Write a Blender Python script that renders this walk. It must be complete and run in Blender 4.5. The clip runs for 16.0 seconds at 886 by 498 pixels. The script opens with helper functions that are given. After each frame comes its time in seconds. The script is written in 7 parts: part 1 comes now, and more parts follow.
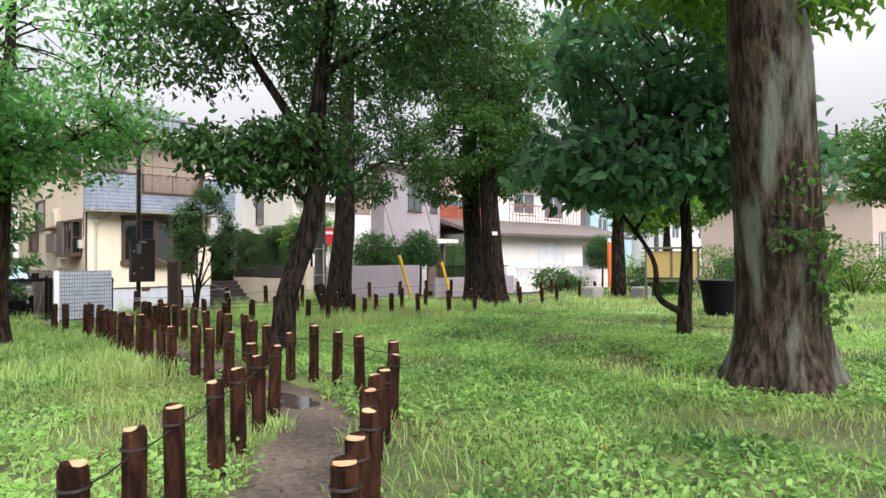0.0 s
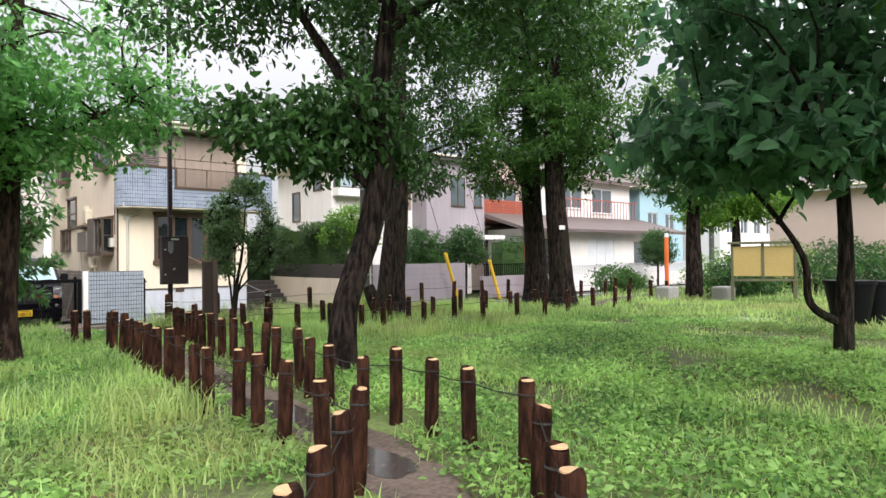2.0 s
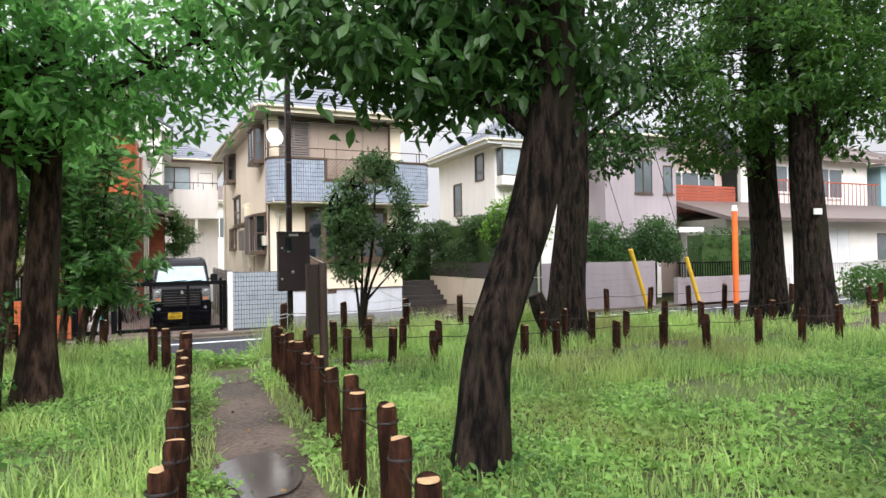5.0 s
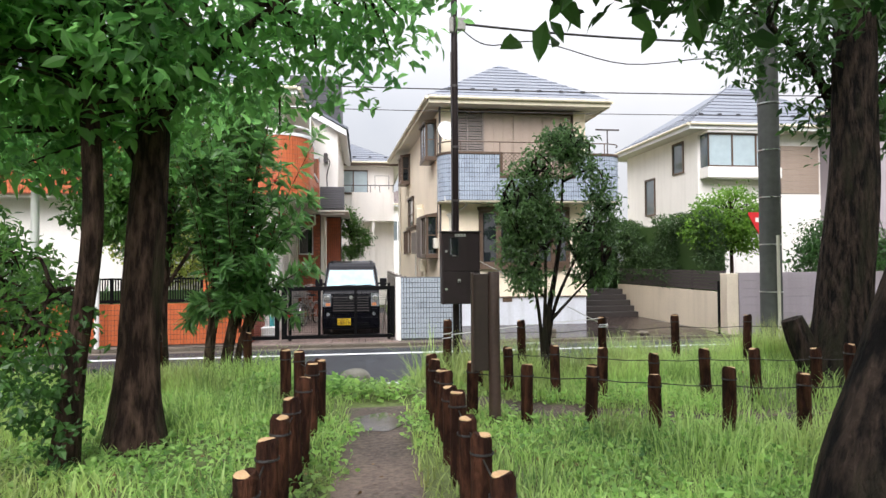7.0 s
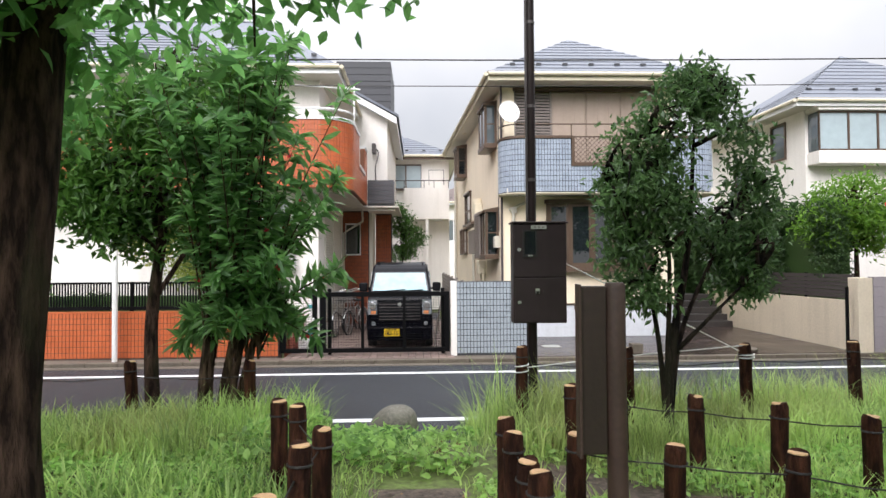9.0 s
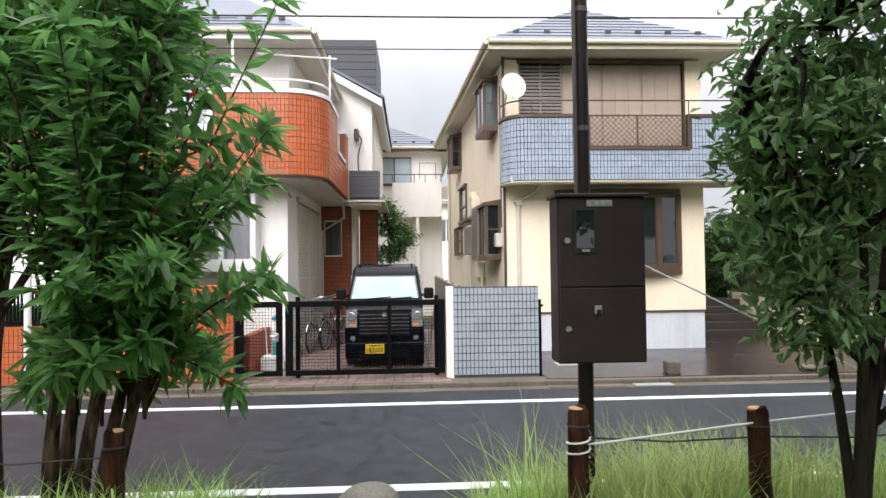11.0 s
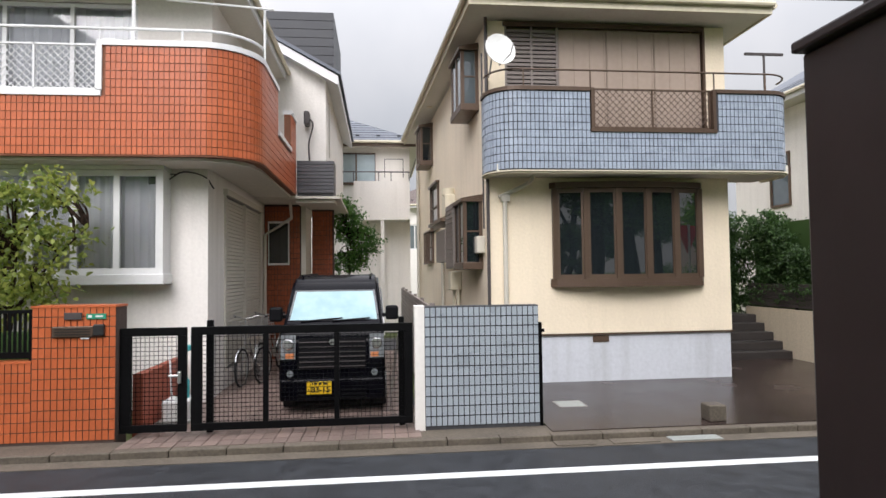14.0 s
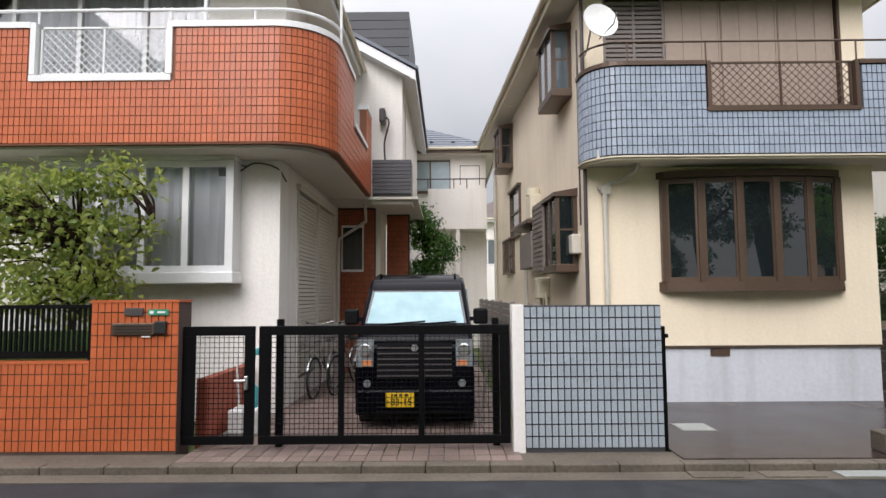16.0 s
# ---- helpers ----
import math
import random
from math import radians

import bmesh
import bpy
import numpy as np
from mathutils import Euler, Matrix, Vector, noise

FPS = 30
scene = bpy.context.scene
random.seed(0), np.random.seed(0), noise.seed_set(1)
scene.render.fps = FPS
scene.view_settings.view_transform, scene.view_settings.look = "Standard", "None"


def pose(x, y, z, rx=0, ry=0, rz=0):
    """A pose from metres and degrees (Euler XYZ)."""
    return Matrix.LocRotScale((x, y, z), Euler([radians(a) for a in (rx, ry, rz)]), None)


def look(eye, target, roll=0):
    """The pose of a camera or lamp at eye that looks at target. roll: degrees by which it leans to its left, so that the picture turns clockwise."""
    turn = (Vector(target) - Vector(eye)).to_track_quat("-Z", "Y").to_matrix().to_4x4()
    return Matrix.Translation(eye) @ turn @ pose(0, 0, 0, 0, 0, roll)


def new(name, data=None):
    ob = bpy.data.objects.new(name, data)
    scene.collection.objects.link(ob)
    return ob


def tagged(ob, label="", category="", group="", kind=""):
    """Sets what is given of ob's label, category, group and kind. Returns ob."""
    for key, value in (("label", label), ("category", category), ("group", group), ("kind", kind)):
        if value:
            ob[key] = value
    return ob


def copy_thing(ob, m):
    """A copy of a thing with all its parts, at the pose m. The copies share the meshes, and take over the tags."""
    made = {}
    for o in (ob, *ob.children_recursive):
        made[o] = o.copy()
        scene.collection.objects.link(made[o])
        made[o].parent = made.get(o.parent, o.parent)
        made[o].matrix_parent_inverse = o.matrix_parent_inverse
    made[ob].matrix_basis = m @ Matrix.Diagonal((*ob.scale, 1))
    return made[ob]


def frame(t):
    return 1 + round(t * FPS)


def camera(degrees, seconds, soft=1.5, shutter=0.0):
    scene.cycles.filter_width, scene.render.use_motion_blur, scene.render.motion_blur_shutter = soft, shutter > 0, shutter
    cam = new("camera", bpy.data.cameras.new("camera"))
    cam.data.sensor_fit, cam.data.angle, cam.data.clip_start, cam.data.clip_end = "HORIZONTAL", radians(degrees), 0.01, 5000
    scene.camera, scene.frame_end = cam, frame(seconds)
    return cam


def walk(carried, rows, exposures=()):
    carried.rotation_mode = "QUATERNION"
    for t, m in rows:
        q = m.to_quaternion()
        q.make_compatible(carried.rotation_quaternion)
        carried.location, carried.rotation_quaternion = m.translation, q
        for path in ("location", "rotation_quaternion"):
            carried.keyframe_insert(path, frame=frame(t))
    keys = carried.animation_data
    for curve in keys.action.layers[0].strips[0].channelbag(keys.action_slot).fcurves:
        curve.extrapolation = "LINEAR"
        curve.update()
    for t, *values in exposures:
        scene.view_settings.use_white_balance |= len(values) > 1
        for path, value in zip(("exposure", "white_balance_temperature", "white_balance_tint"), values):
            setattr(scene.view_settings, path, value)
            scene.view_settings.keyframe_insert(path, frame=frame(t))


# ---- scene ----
cam = camera(72.1, 16.0)
PATH = [
    (0, (0.813, -0.471, 1.723), (2.168, 1.0, 1.758), -0.4),
    (0.5, (0.829, -0.029, 1.724), (2.143, 1.478, 1.759), -0.2),
    (1, (0.971, 0.414, 1.706), (2.272, 1.933, 1.745), -0.3),
    (1.5, (1.17, 0.882, 1.719), (2.46, 2.41, 1.755), -0.4),
    (2, (1.406, 1.299, 1.75), (2.688, 2.834, 1.776), -0.7),
    (2.5, (1.685, 1.712, 1.782), (2.964, 3.249, 1.806), -0.6),
    (3, (1.944, 2.114, 1.792), (3.225, 3.65, 1.817), -0.8),
    (5.5, (3.471, 4.532, 1.793), (4.116, 6.425, 1.82), -0.8),
    (6, (3.597, 5.006, 1.818), (4.091, 6.944, 1.854), -0.6),
    (6.5, (3.69, 5.55, 1.82), (4.026, 7.521, 1.862), -0.5),
    (7, (3.748, 6.062, 1.825), (4.01, 8.044, 1.866), -0.4),
    (7.5, (3.824, 6.572, 1.818), (4.023, 8.562, 1.861), -0.3),
    (8, (3.777, 7.086, 1.809), (3.897, 9.082, 1.857), -0.3),
    (8.5, (3.851, 7.616, 1.841), (3.929, 9.614, 1.885), -0.4),
    (11, (3.944, 10.39, 1.83), (4.05, 12.386, 1.882), -0.7),
    (11.5, (4.02, 10.887, 1.855), (4.189, 12.879, 1.907), -0.8),
    (12, (4.039, 11.417, 1.896), (4.224, 13.407, 1.964), -0.7),
    (12.5, (4.1, 11.884, 1.917), (4.306, 13.873, 1.982), -0.7),
    (13, (4.102, 12.33, 1.91), (4.316, 14.318, 1.982), -0.7),
    (13.5, (4.089, 12.69, 1.904), (4.303, 14.678, 1.98), -0.7),
    (14, (4.095, 12.984, 1.862), (4.304, 14.971, 1.941), -0.7),
    (14.5, (3.995, 13.303, 1.812), (4.203, 15.291, 1.886), -0.6),
    (15, (3.909, 13.517, 1.818), (4.115, 15.505, 1.901), -0.7),
    (15.5, (3.875, 13.77, 1.686), (3.941, 15.763, 1.831), -0.6),
    (16, (3.843, 14.054, 1.571), (3.833, 16.048, 1.723), -0.4),
]
walk(cam, [(t, look(eye, target, roll)) for t, eye, target, roll in PATH],
     exposures=[(0.0, 0.9), (3.0, 0.9), (6.0, 1.08), (8.5, 0.92), (11.0, 0.95), (12.5, 0.78), (14.0, 0.57), (16.0, 0.48)])

# ---- light: an overcast, white sky ----
world = bpy.data.worlds.new("overcast")
scene.world = world
world.use_nodes = True
wn, wl = world.node_tree.nodes, world.node_tree.links
wn.clear()
w_out, w_bg = wn.new("ShaderNodeOutputWorld"), wn.new("ShaderNodeBackground")
w_sky, w_mix, w_tc = wn.new("ShaderNodeTexSky"), wn.new("ShaderNodeMix"), wn.new("ShaderNodeTexCoord")
w_no, w_ramp, w_gain = wn.new("ShaderNodeTexNoise"), wn.new("ShaderNodeValToRGB"), wn.new("ShaderNodeVectorMath")
w_sky.sky_type, w_sky.sun_disc = "NISHITA", False
w_sky.sun_elevation, w_sky.sun_rotation = radians(38), radians(200)
w_gain.operation = "SCALE"
w_gain.inputs["Scale"].default_value = 0.1
w_no.inputs["Scale"].default_value, w_no.inputs["Detail"].default_value = 2.2, 5
w_ramp.color_ramp.elements[0].position, w_ramp.color_ramp.elements[1].position = 0.3, 0.65
w_ramp.color_ramp.elements[0].color, w_ramp.color_ramp.elements[1].color = (0.77, 0.79, 0.86, 1), (1.05, 1.035, 1.07, 1)
w_mix.data_type = "RGBA"
w_mix.inputs["Factor"].default_value = 0.9
w_sep, w_up, w_grad, w_mul = wn.new("ShaderNodeSeparateXYZ"), wn.new("ShaderNodeMath"), wn.new("ShaderNodeMath"), wn.new("ShaderNodeVectorMath")
w_up.operation, w_up.inputs[1].default_value = "MAXIMUM", 0.0
w_pow = wn.new("ShaderNodeMath")
w_pow.operation, w_pow.inputs[1].default_value = "POWER", 2.2
w_grad.operation, w_grad.inputs[1].default_value, w_grad.inputs[2].default_value = "MULTIPLY_ADD", 2.3, 0.42
w_mul.operation = "SCALE"
w_bg.inputs["Strength"].default_value = 1.0
wl.new(w_tc.outputs["Generated"], w_no.inputs["Vector"])
wl.new(w_no.outputs["Fac"], w_ramp.inputs["Fac"])
wl.new(w_sky.outputs["Color"], w_gain.inputs[0])
wl.new(w_gain.outputs[0], w_mix.inputs["A"])
wl.new(w_ramp.outputs["Color"], w_mix.inputs["B"])
wl.new(w_tc.outputs["Generated"], w_sep.inputs[0])
wl.new(w_sep.outputs["Z"], w_up.inputs[0])
wl.new(w_up.outputs[0], w_pow.inputs[0])
wl.new(w_pow.outputs[0], w_grad.inputs[0])
wl.new(w_mix.outputs["Result"], w_mul.inputs[0])
wl.new(w_grad.outputs[0], w_mul.inputs["Scale"])
wl.new(w_mul.outputs[0], w_bg.inputs["Color"])
wl.new(w_bg.outputs[0], w_out.inputs["Surface"])
sun = new("sun", bpy.data.lights.new("sun", "SUN"))
sun.data.energy, sun.data.angle, sun.data.color = 1.95, radians(40), (1.0, 0.965, 0.985)
sun.matrix_world = look((0, -16, 17.5), (6, 6, 0))


# ---- materials ----
def mat(name, col, rough=0.6, var=0.18, scale=6.0, bump=0.15, metal=0.0, streak=0.0, alt=None, spec=0.5, tint=0.0, island=False):
    """A surface with coarse and fine variation, real-world size, optional rain streaks and a second colour."""
    m = bpy.data.materials.new(name)
    m.use_nodes = True
    n, l = m.node_tree.nodes, m.node_tree.links
    b = n["Principled BSDF"]
    tc = n.new("ShaderNodeNewGeometry")
    n1, n2 = n.new("ShaderNodeTexNoise"), n.new("ShaderNodeTexNoise")
    n1.inputs["Scale"].default_value, n1.inputs["Detail"].default_value = scale * 0.22, 4
    n2.inputs["Scale"].default_value, n2.inputs["Detail"].default_value = scale * 4, 6
    l.new(tc.outputs["Position"], n1.inputs["Vector"])
    l.new(tc.outputs["Position"], n2.inputs["Vector"])
    lo = [c * (1 - var) for c in col] + [1]
    hi = [min(1, c * (1 + var)) for c in (alt or col)] + [1]
    add = n.new("ShaderNodeMath")
    add.operation = "ADD"
    half = n.new("ShaderNodeMath")
    half.operation = "MULTIPLY"
    half.inputs[1].default_value = 0.5
    l.new(n1.outputs["Fac"], add.inputs[0])
    l.new(n2.outputs["Fac"], add.inputs[1])
    l.new(add.outputs[0], half.inputs[0])
    r = n.new("ShaderNodeValToRGB")
    r.color_ramp.elements[0].position, r.color_ramp.elements[1].position = 0.36, 0.64
    r.color_ramp.elements[0].color, r.color_ramp.elements[1].color = lo, hi
    l.new(half.outputs[0], r.inputs["Fac"])
    out = r.outputs["Color"]
    if streak:
        mp, n3, rr, mx = n.new("ShaderNodeMapping"), n.new("ShaderNodeTexNoise"), n.new("ShaderNodeValToRGB"), n.new("ShaderNodeMix")
        mp.inputs["Scale"].default_value = (5, 5, 0.35)
        n3.inputs["Scale"].default_value, n3.inputs["Detail"].default_value = 1.0, 5
        rr.color_ramp.elements[0].position, rr.color_ramp.elements[1].position = 0.48, 0.75
        rr.color_ramp.elements[0].color, rr.color_ramp.elements[1].color = (1, 1, 1, 1), (1 - streak, 1 - streak, 1 - streak * 1.1, 1)
        mx.data_type, mx.blend_type = "RGBA", "MULTIPLY"
        mx.inputs["Factor"].default_value = 1
        l.new(tc.outputs["Position"], mp.inputs["Vector"])
        l.new(mp.outputs[0], n3.inputs["Vector"])
        l.new(n3.outputs["Fac"], rr.inputs["Fac"])
        l.new(out, mx.inputs["A"])
        l.new(rr.outputs["Color"], mx.inputs["B"])
        out = mx.outputs["Result"]
    if tint:
        hs, oi, mr = n.new("ShaderNodeHueSaturation"), n.new("ShaderNodeObjectInfo"), n.new("ShaderNodeMapRange")
        mr.inputs["To Min"].default_value, mr.inputs["To Max"].default_value = 1 - tint, 1 + tint
        l.new(tc.outputs["Random Per Island"] if island else oi.outputs["Random"], mr.inputs["Value"])
        l.new(mr.outputs[0], hs.inputs["Value"])
        l.new(out, hs.inputs["Color"])
        out = hs.outputs["Color"]
    l.new(out, b.inputs["Base Color"])
    rm = n.new("ShaderNodeMapRange")
    rm.inputs["To Min"].default_value, rm.inputs["To Max"].default_value = max(0.03, rough - 0.12), min(1, rough + 0.12)
    l.new(n1.outputs["Fac"], rm.inputs["Value"])
    l.new(rm.outputs[0], b.inputs["Roughness"])
    b.inputs["Metallic"].default_value = metal
    b.inputs["Specular IOR Level"].default_value = spec
    if bump:
        bp = n.new("ShaderNodeBump")
        bp.inputs["Strength"].default_value, bp.inputs["Distance"].default_value = bump, 0.02
        l.new(n2.outputs["Fac"], bp.inputs["Height"])
        l.new(bp.outputs[0], b.inputs["Normal"])
    return m


def leaf_mat(name, dark, light, rough=0.42, trans=0.45, patch=1.0, dry=None, gain_by=2.0):
    """Leaves: each one its own shade, some light passing through."""
    m = bpy.data.materials.new(name)
    m.use_nodes = True
    n, l = m.node_tree.nodes, m.node_tree.links
    b = n["Principled BSDF"]
    g, r, no, ad = n.new("ShaderNodeNewGeometry"), n.new("ShaderNodeValToRGB"), n.new("ShaderNodeTexNoise"), n.new("ShaderNodeMath")
    no.inputs["Scale"].default_value, no.inputs["Detail"].default_value = 0.9, 2
    ad.operation, ad.inputs[2].default_value = "MULTIPLY_ADD", -0.15
    ad.inputs[1].default_value = 0.75
    l.new(g.outputs["Position"], no.inputs["Vector"])
    ad2 = n.new("ShaderNodeMath")
    ad2.operation = "ADD"
    l.new(g.outputs["Random Per Island"], ad2.inputs[0])
    sp = n.new("ShaderNodeMath")
    sp.operation, sp.inputs[1].default_value, sp.inputs[2].default_value = "MULTIPLY_ADD", patch, 0.5 - 0.5 * patch
    l.new(no.outputs["Fac"], sp.inputs[0])
    l.new(sp.outputs[0], ad2.inputs[1])
    l.new(ad2.outputs[0], ad.inputs[0])
    r.color_ramp.elements[0].color, r.color_ramp.elements[1].color = (*dark, 1), (*light, 1)
    l.new(ad.outputs[0], r.inputs["Fac"])
    out = r.outputs["Color"]
    if dry:
        dn, dr, dm = n.new("ShaderNodeTexNoise"), n.new("ShaderNodeMapRange"), n.new("ShaderNodeMix")
        dn.inputs["Scale"].default_value, dn.inputs["Detail"].default_value = 0.55, 5
        dr.inputs["From Min"].default_value, dr.inputs["From Max"].default_value, dr.inputs["To Max"].default_value = 0.5, 0.72, 0.75
        dm.data_type = "RGBA"
        dm.inputs["B"].default_value = (*dry, 1)
        l.new(g.outputs["Position"], dn.inputs["Vector"])
        l.new(dn.outputs["Fac"], dr.inputs["Value"])
        l.new(dr.outputs[0], dm.inputs["Factor"])
        l.new(out, dm.inputs["A"])
        out = dm.outputs["Result"]
    l.new(out, b.inputs["Base Color"])
    b.inputs["Roughness"].default_value = rough
    b.inputs["Specular IOR Level"].default_value = 0.35
    tr, mx = n.new("ShaderNodeBsdfTranslucent"), n.new("ShaderNodeMixShader")
    gain = n.new("ShaderNodeVectorMath")
    gain.operation = "SCALE"
    gain.inputs["Scale"].default_value = gain_by
    l.new(out, gain.inputs[0])
    l.new(gain.outputs[0], tr.inputs["Color"])
    mx.inputs["Fac"].default_value = trans
    l.new(b.outputs[0], mx.inputs[1])
    l.new(tr.outputs[0], mx.inputs[2])
    l.new(mx.outputs[0], n["Material Output"].inputs["Surface"])
    return m


def bark_mat(name, dark, light, moss=None):
    """Bark: deep upright furrows, moss or lichen in patches."""
    m = bpy.data.materials.new(name)
    m.use_nodes = True
    n, l = m.node_tree.nodes, m.node_tree.links
    b = n["Principled BSDF"]
    g, mp, v, r, no = n.new("ShaderNodeNewGeometry"), n.new("ShaderNodeMapping"), n.new("ShaderNodeTexNoise"), n.new("ShaderNodeValToRGB"), n.new("ShaderNodeTexNoise")
    mp.inputs["Scale"].default_value = (1, 1, 0.22)
    v.inputs["Scale"].default_value, v.inputs["Detail"].default_value, v.inputs["Roughness"].default_value = 19, 8, 0.62
    l.new(g.outputs["Position"], mp.inputs["Vector"])
    l.new(mp.outputs[0], v.inputs["Vector"])
    r.color_ramp.elements[0].position, r.color_ramp.elements[1].position = 0.42, 0.66
    r.color_ramp.elements[0].color, r.color_ramp.elements[1].color = (*dark, 1), (*light, 1)
    l.new(v.outputs["Fac"], r.inputs["Fac"])
    out = r.outputs["Color"]
    if moss:
        no.inputs["Scale"].default_value, no.inputs["Detail"].default_value = 2.6, 6
        mp2 = n.new("ShaderNodeMapping")
        mp2.inputs["Scale"].default_value = (1.3, 1.3, 0.3)
        l.new(g.outputs["Position"], mp2.inputs["Vector"])
        l.new(mp2.outputs[0], no.inputs["Vector"])
        rr, mx = n.new("ShaderNodeValToRGB"), n.new("ShaderNodeMix")
        rr.color_ramp.elements[0].position, rr.color_ramp.elements[1].position = 0.55, 0.66
        mx.data_type = "RGBA"
        l.new(no.outputs["Fac"], rr.inputs["Fac"])
        l.new(rr.outputs["Color"], mx.inputs["Factor"])
        l.new(out, mx.inputs["A"])
        mx.inputs["B"].default_value = (*moss, 1)
        out = mx.outputs["Result"]
    l.new(out, b.inputs["Base Color"])
    b.inputs["Roughness"].default_value = 0.85
    b.inputs["Specular IOR Level"].default_value = 0.12
    bp = n.new("ShaderNodeBump")
    bp.inputs["Strength"].default_value, bp.inputs["Distance"].default_value = 1.0, 0.11
    l.new(v.outputs["Fac"], bp.inputs["Height"])
    l.new(bp.outputs[0], b.inputs["Normal"])
    return m


def glass_mat(name, col, rough=0.03):
    """Dark window glass with the room behind it unlit."""
    m = mat(name, col, rough, 0.1, 1.0, 0.0, spec=0.5)
    b = m.node_tree.nodes["Principled BSDF"]
    b.inputs["IOR"].default_value = 1.9
    m.node_tree.links.remove(b.inputs["Roughness"].links[0])
    b.inputs["Roughness"].default_value = rough * 0.5
    return m


M_WHITE = mat("white_render", (0.81, 0.775, 0.735), 0.8, 0.05, 5, 0.25, streak=0.08)
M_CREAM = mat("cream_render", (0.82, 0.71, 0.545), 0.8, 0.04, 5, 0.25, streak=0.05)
# the cream again, slightly darker and less yellow, for one side wall
M_CREAM2 = mat("cream_side_render", (0.78, 0.675, 0.535), 0.8, 0.05, 5, 0.25, streak=0.07)
M_PLINTH = mat("pale_blue_grey_plinth", (0.56, 0.58, 0.62), 0.75, 0.07, 4, 0.2, streak=0.15)
M_SOFFIT = mat("soffit_board", (0.62, 0.59, 0.52), 0.8, 0.05, 4, 0.1)
M_TRIMC = mat("cream_fascia", (0.66, 0.60, 0.46), 0.6, 0.06, 4, 0.1, streak=0.1)
M_ORANGE = mat("orange_glazed_tile", (0.47, 0.115, 0.04), 0.35, 0.12, 9, 0.06, tint=0.07)
M_ORANGE_I = mat("orange_tile_field", (0.47, 0.115, 0.04), 0.35, 0.12, 9, 0.06, tint=0.07, island=True)
M_BROWNT_I = mat("red_brown_tile_field", (0.33, 0.085, 0.035), 0.4, 0.14, 9, 0.06, tint=0.14, island=True)
M_GREYT = mat("grey_blue_tile", (0.34, 0.38, 0.42), 0.3, 0.08, 12, 0.08, tint=0.04)
M_GREYT_I = mat("grey_blue_tile_field", (0.32, 0.37, 0.445), 0.28, 0.08, 12, 0.06, tint=0.05, island=True)
M_JOINT = mat("dark_mortar", (0.05, 0.05, 0.055), 0.9, 0.2, 8, 0.3)
M_JOINTO = mat("brown_mortar", (0.09, 0.06, 0.05), 0.9, 0.2, 8, 0.3)
M_JOINTB = mat("red_brown_mortar", (0.20, 0.085, 0.05), 0.9, 0.2, 8, 0.3)
M_BROWNF = mat("brown_aluminium", (0.10, 0.065, 0.045), 0.4, 0.1, 5, 0.03, metal=0.3)
M_SHUT = mat("taupe_shutter", (0.37, 0.29, 0.235), 0.5, 0.06, 3, 0.05, streak=0.08)
M_LOUVRE = mat("dark_taupe_louvre", (0.19, 0.16, 0.145), 0.5, 0.1, 3, 0.05)
M_BLACKM = mat("black_painted_metal", (0.004, 0.004, 0.0045), 0.5, 0.3, 6, 0.05, spec=0.08)
M_BOX = mat("dark_brown_steel_cabinet", (0.030, 0.020, 0.022), 0.45, 0.16, 2.5, 0.04, spec=0.3, streak=0.25)
M_POLE = mat("dark_brown_pole_paint", (0.016, 0.010, 0.010), 0.42, 0.2, 4, 0.05, spec=0.2)
M_CONC = mat("grey_concrete", (0.30, 0.29, 0.27), 0.8, 0.2, 6, 0.3, streak=0.2)
M_KERB = mat("weathered_kerb", (0.115, 0.095, 0.072), 0.75, 0.28, 8, 0.4)
M_UPOLE = mat("dark_concrete_pole", (0.075, 0.078, 0.075), 0.7, 0.2, 3, 0.2, streak=0.3)
M_ASPH = mat("wet_asphalt", (0.024, 0.026, 0.031), 0.52, 0.32, 30, 0.7, alt=(0.040, 0.043, 0.049), spec=0.24)
M_LINE = mat("white_road_paint", (0.72, 0.73, 0.73), 0.55, 0.12, 14, 0.25)
M_DRIVE = mat("wet_brown_drive", (0.028, 0.019, 0.016), 0.24, 0.25, 5, 0.12, alt=(0.044, 0.031, 0.027), spec=0.24)
M_PAVER = mat("clay_pavers", (0.20, 0.145, 0.125), 0.5, 0.2, 9, 0.3, tint=0.2, island=True)
M_BEIGE = mat("beige_wall", (0.66, 0.57, 0.44), 0.85, 0.08, 5, 0.3, streak=0.1)
M_SLATE = mat("blue_grey_slate", (0.12, 0.135, 0.165), 0.5, 0.15, 12, 0.2, tint=0.12, island=True)
# siding colour, also on the sheets that stand for unlit rooms
M_DSLATE = mat("charcoal_siding_and_dark_rooms", (0.035, 0.037, 0.043), 0.5, 0.15, 8, 0.15)
M_GREYSID = mat("grey_siding", (0.085, 0.085, 0.095), 0.5, 0.1, 6, 0.1)
M_MAUVE = mat("mauve_render", (0.33, 0.29, 0.31), 0.8, 0.06, 5, 0.2, streak=0.1)
M_PINK = mat("pink_beige_render", (0.60, 0.47, 0.41), 0.8, 0.05, 5, 0.2)
M_RUST = mat("red_brown_boards", (0.33, 0.075, 0.04), 0.6, 0.15, 6, 0.15)
M_CYAN = mat("pale_cyan_render", (0.38, 0.56, 0.62), 0.8, 0.06, 5, 0.2)
M_BROOF = mat("brown_roof", (0.13, 0.10, 0.09), 0.6, 0.15, 6, 0.2)
M_WFRAME = mat("white_window_frame", (0.74, 0.74, 0.74), 0.35, 0.04, 4, 0.02)
M_GLASS = glass_mat("dark_glass", (0.012, 0.016, 0.018))
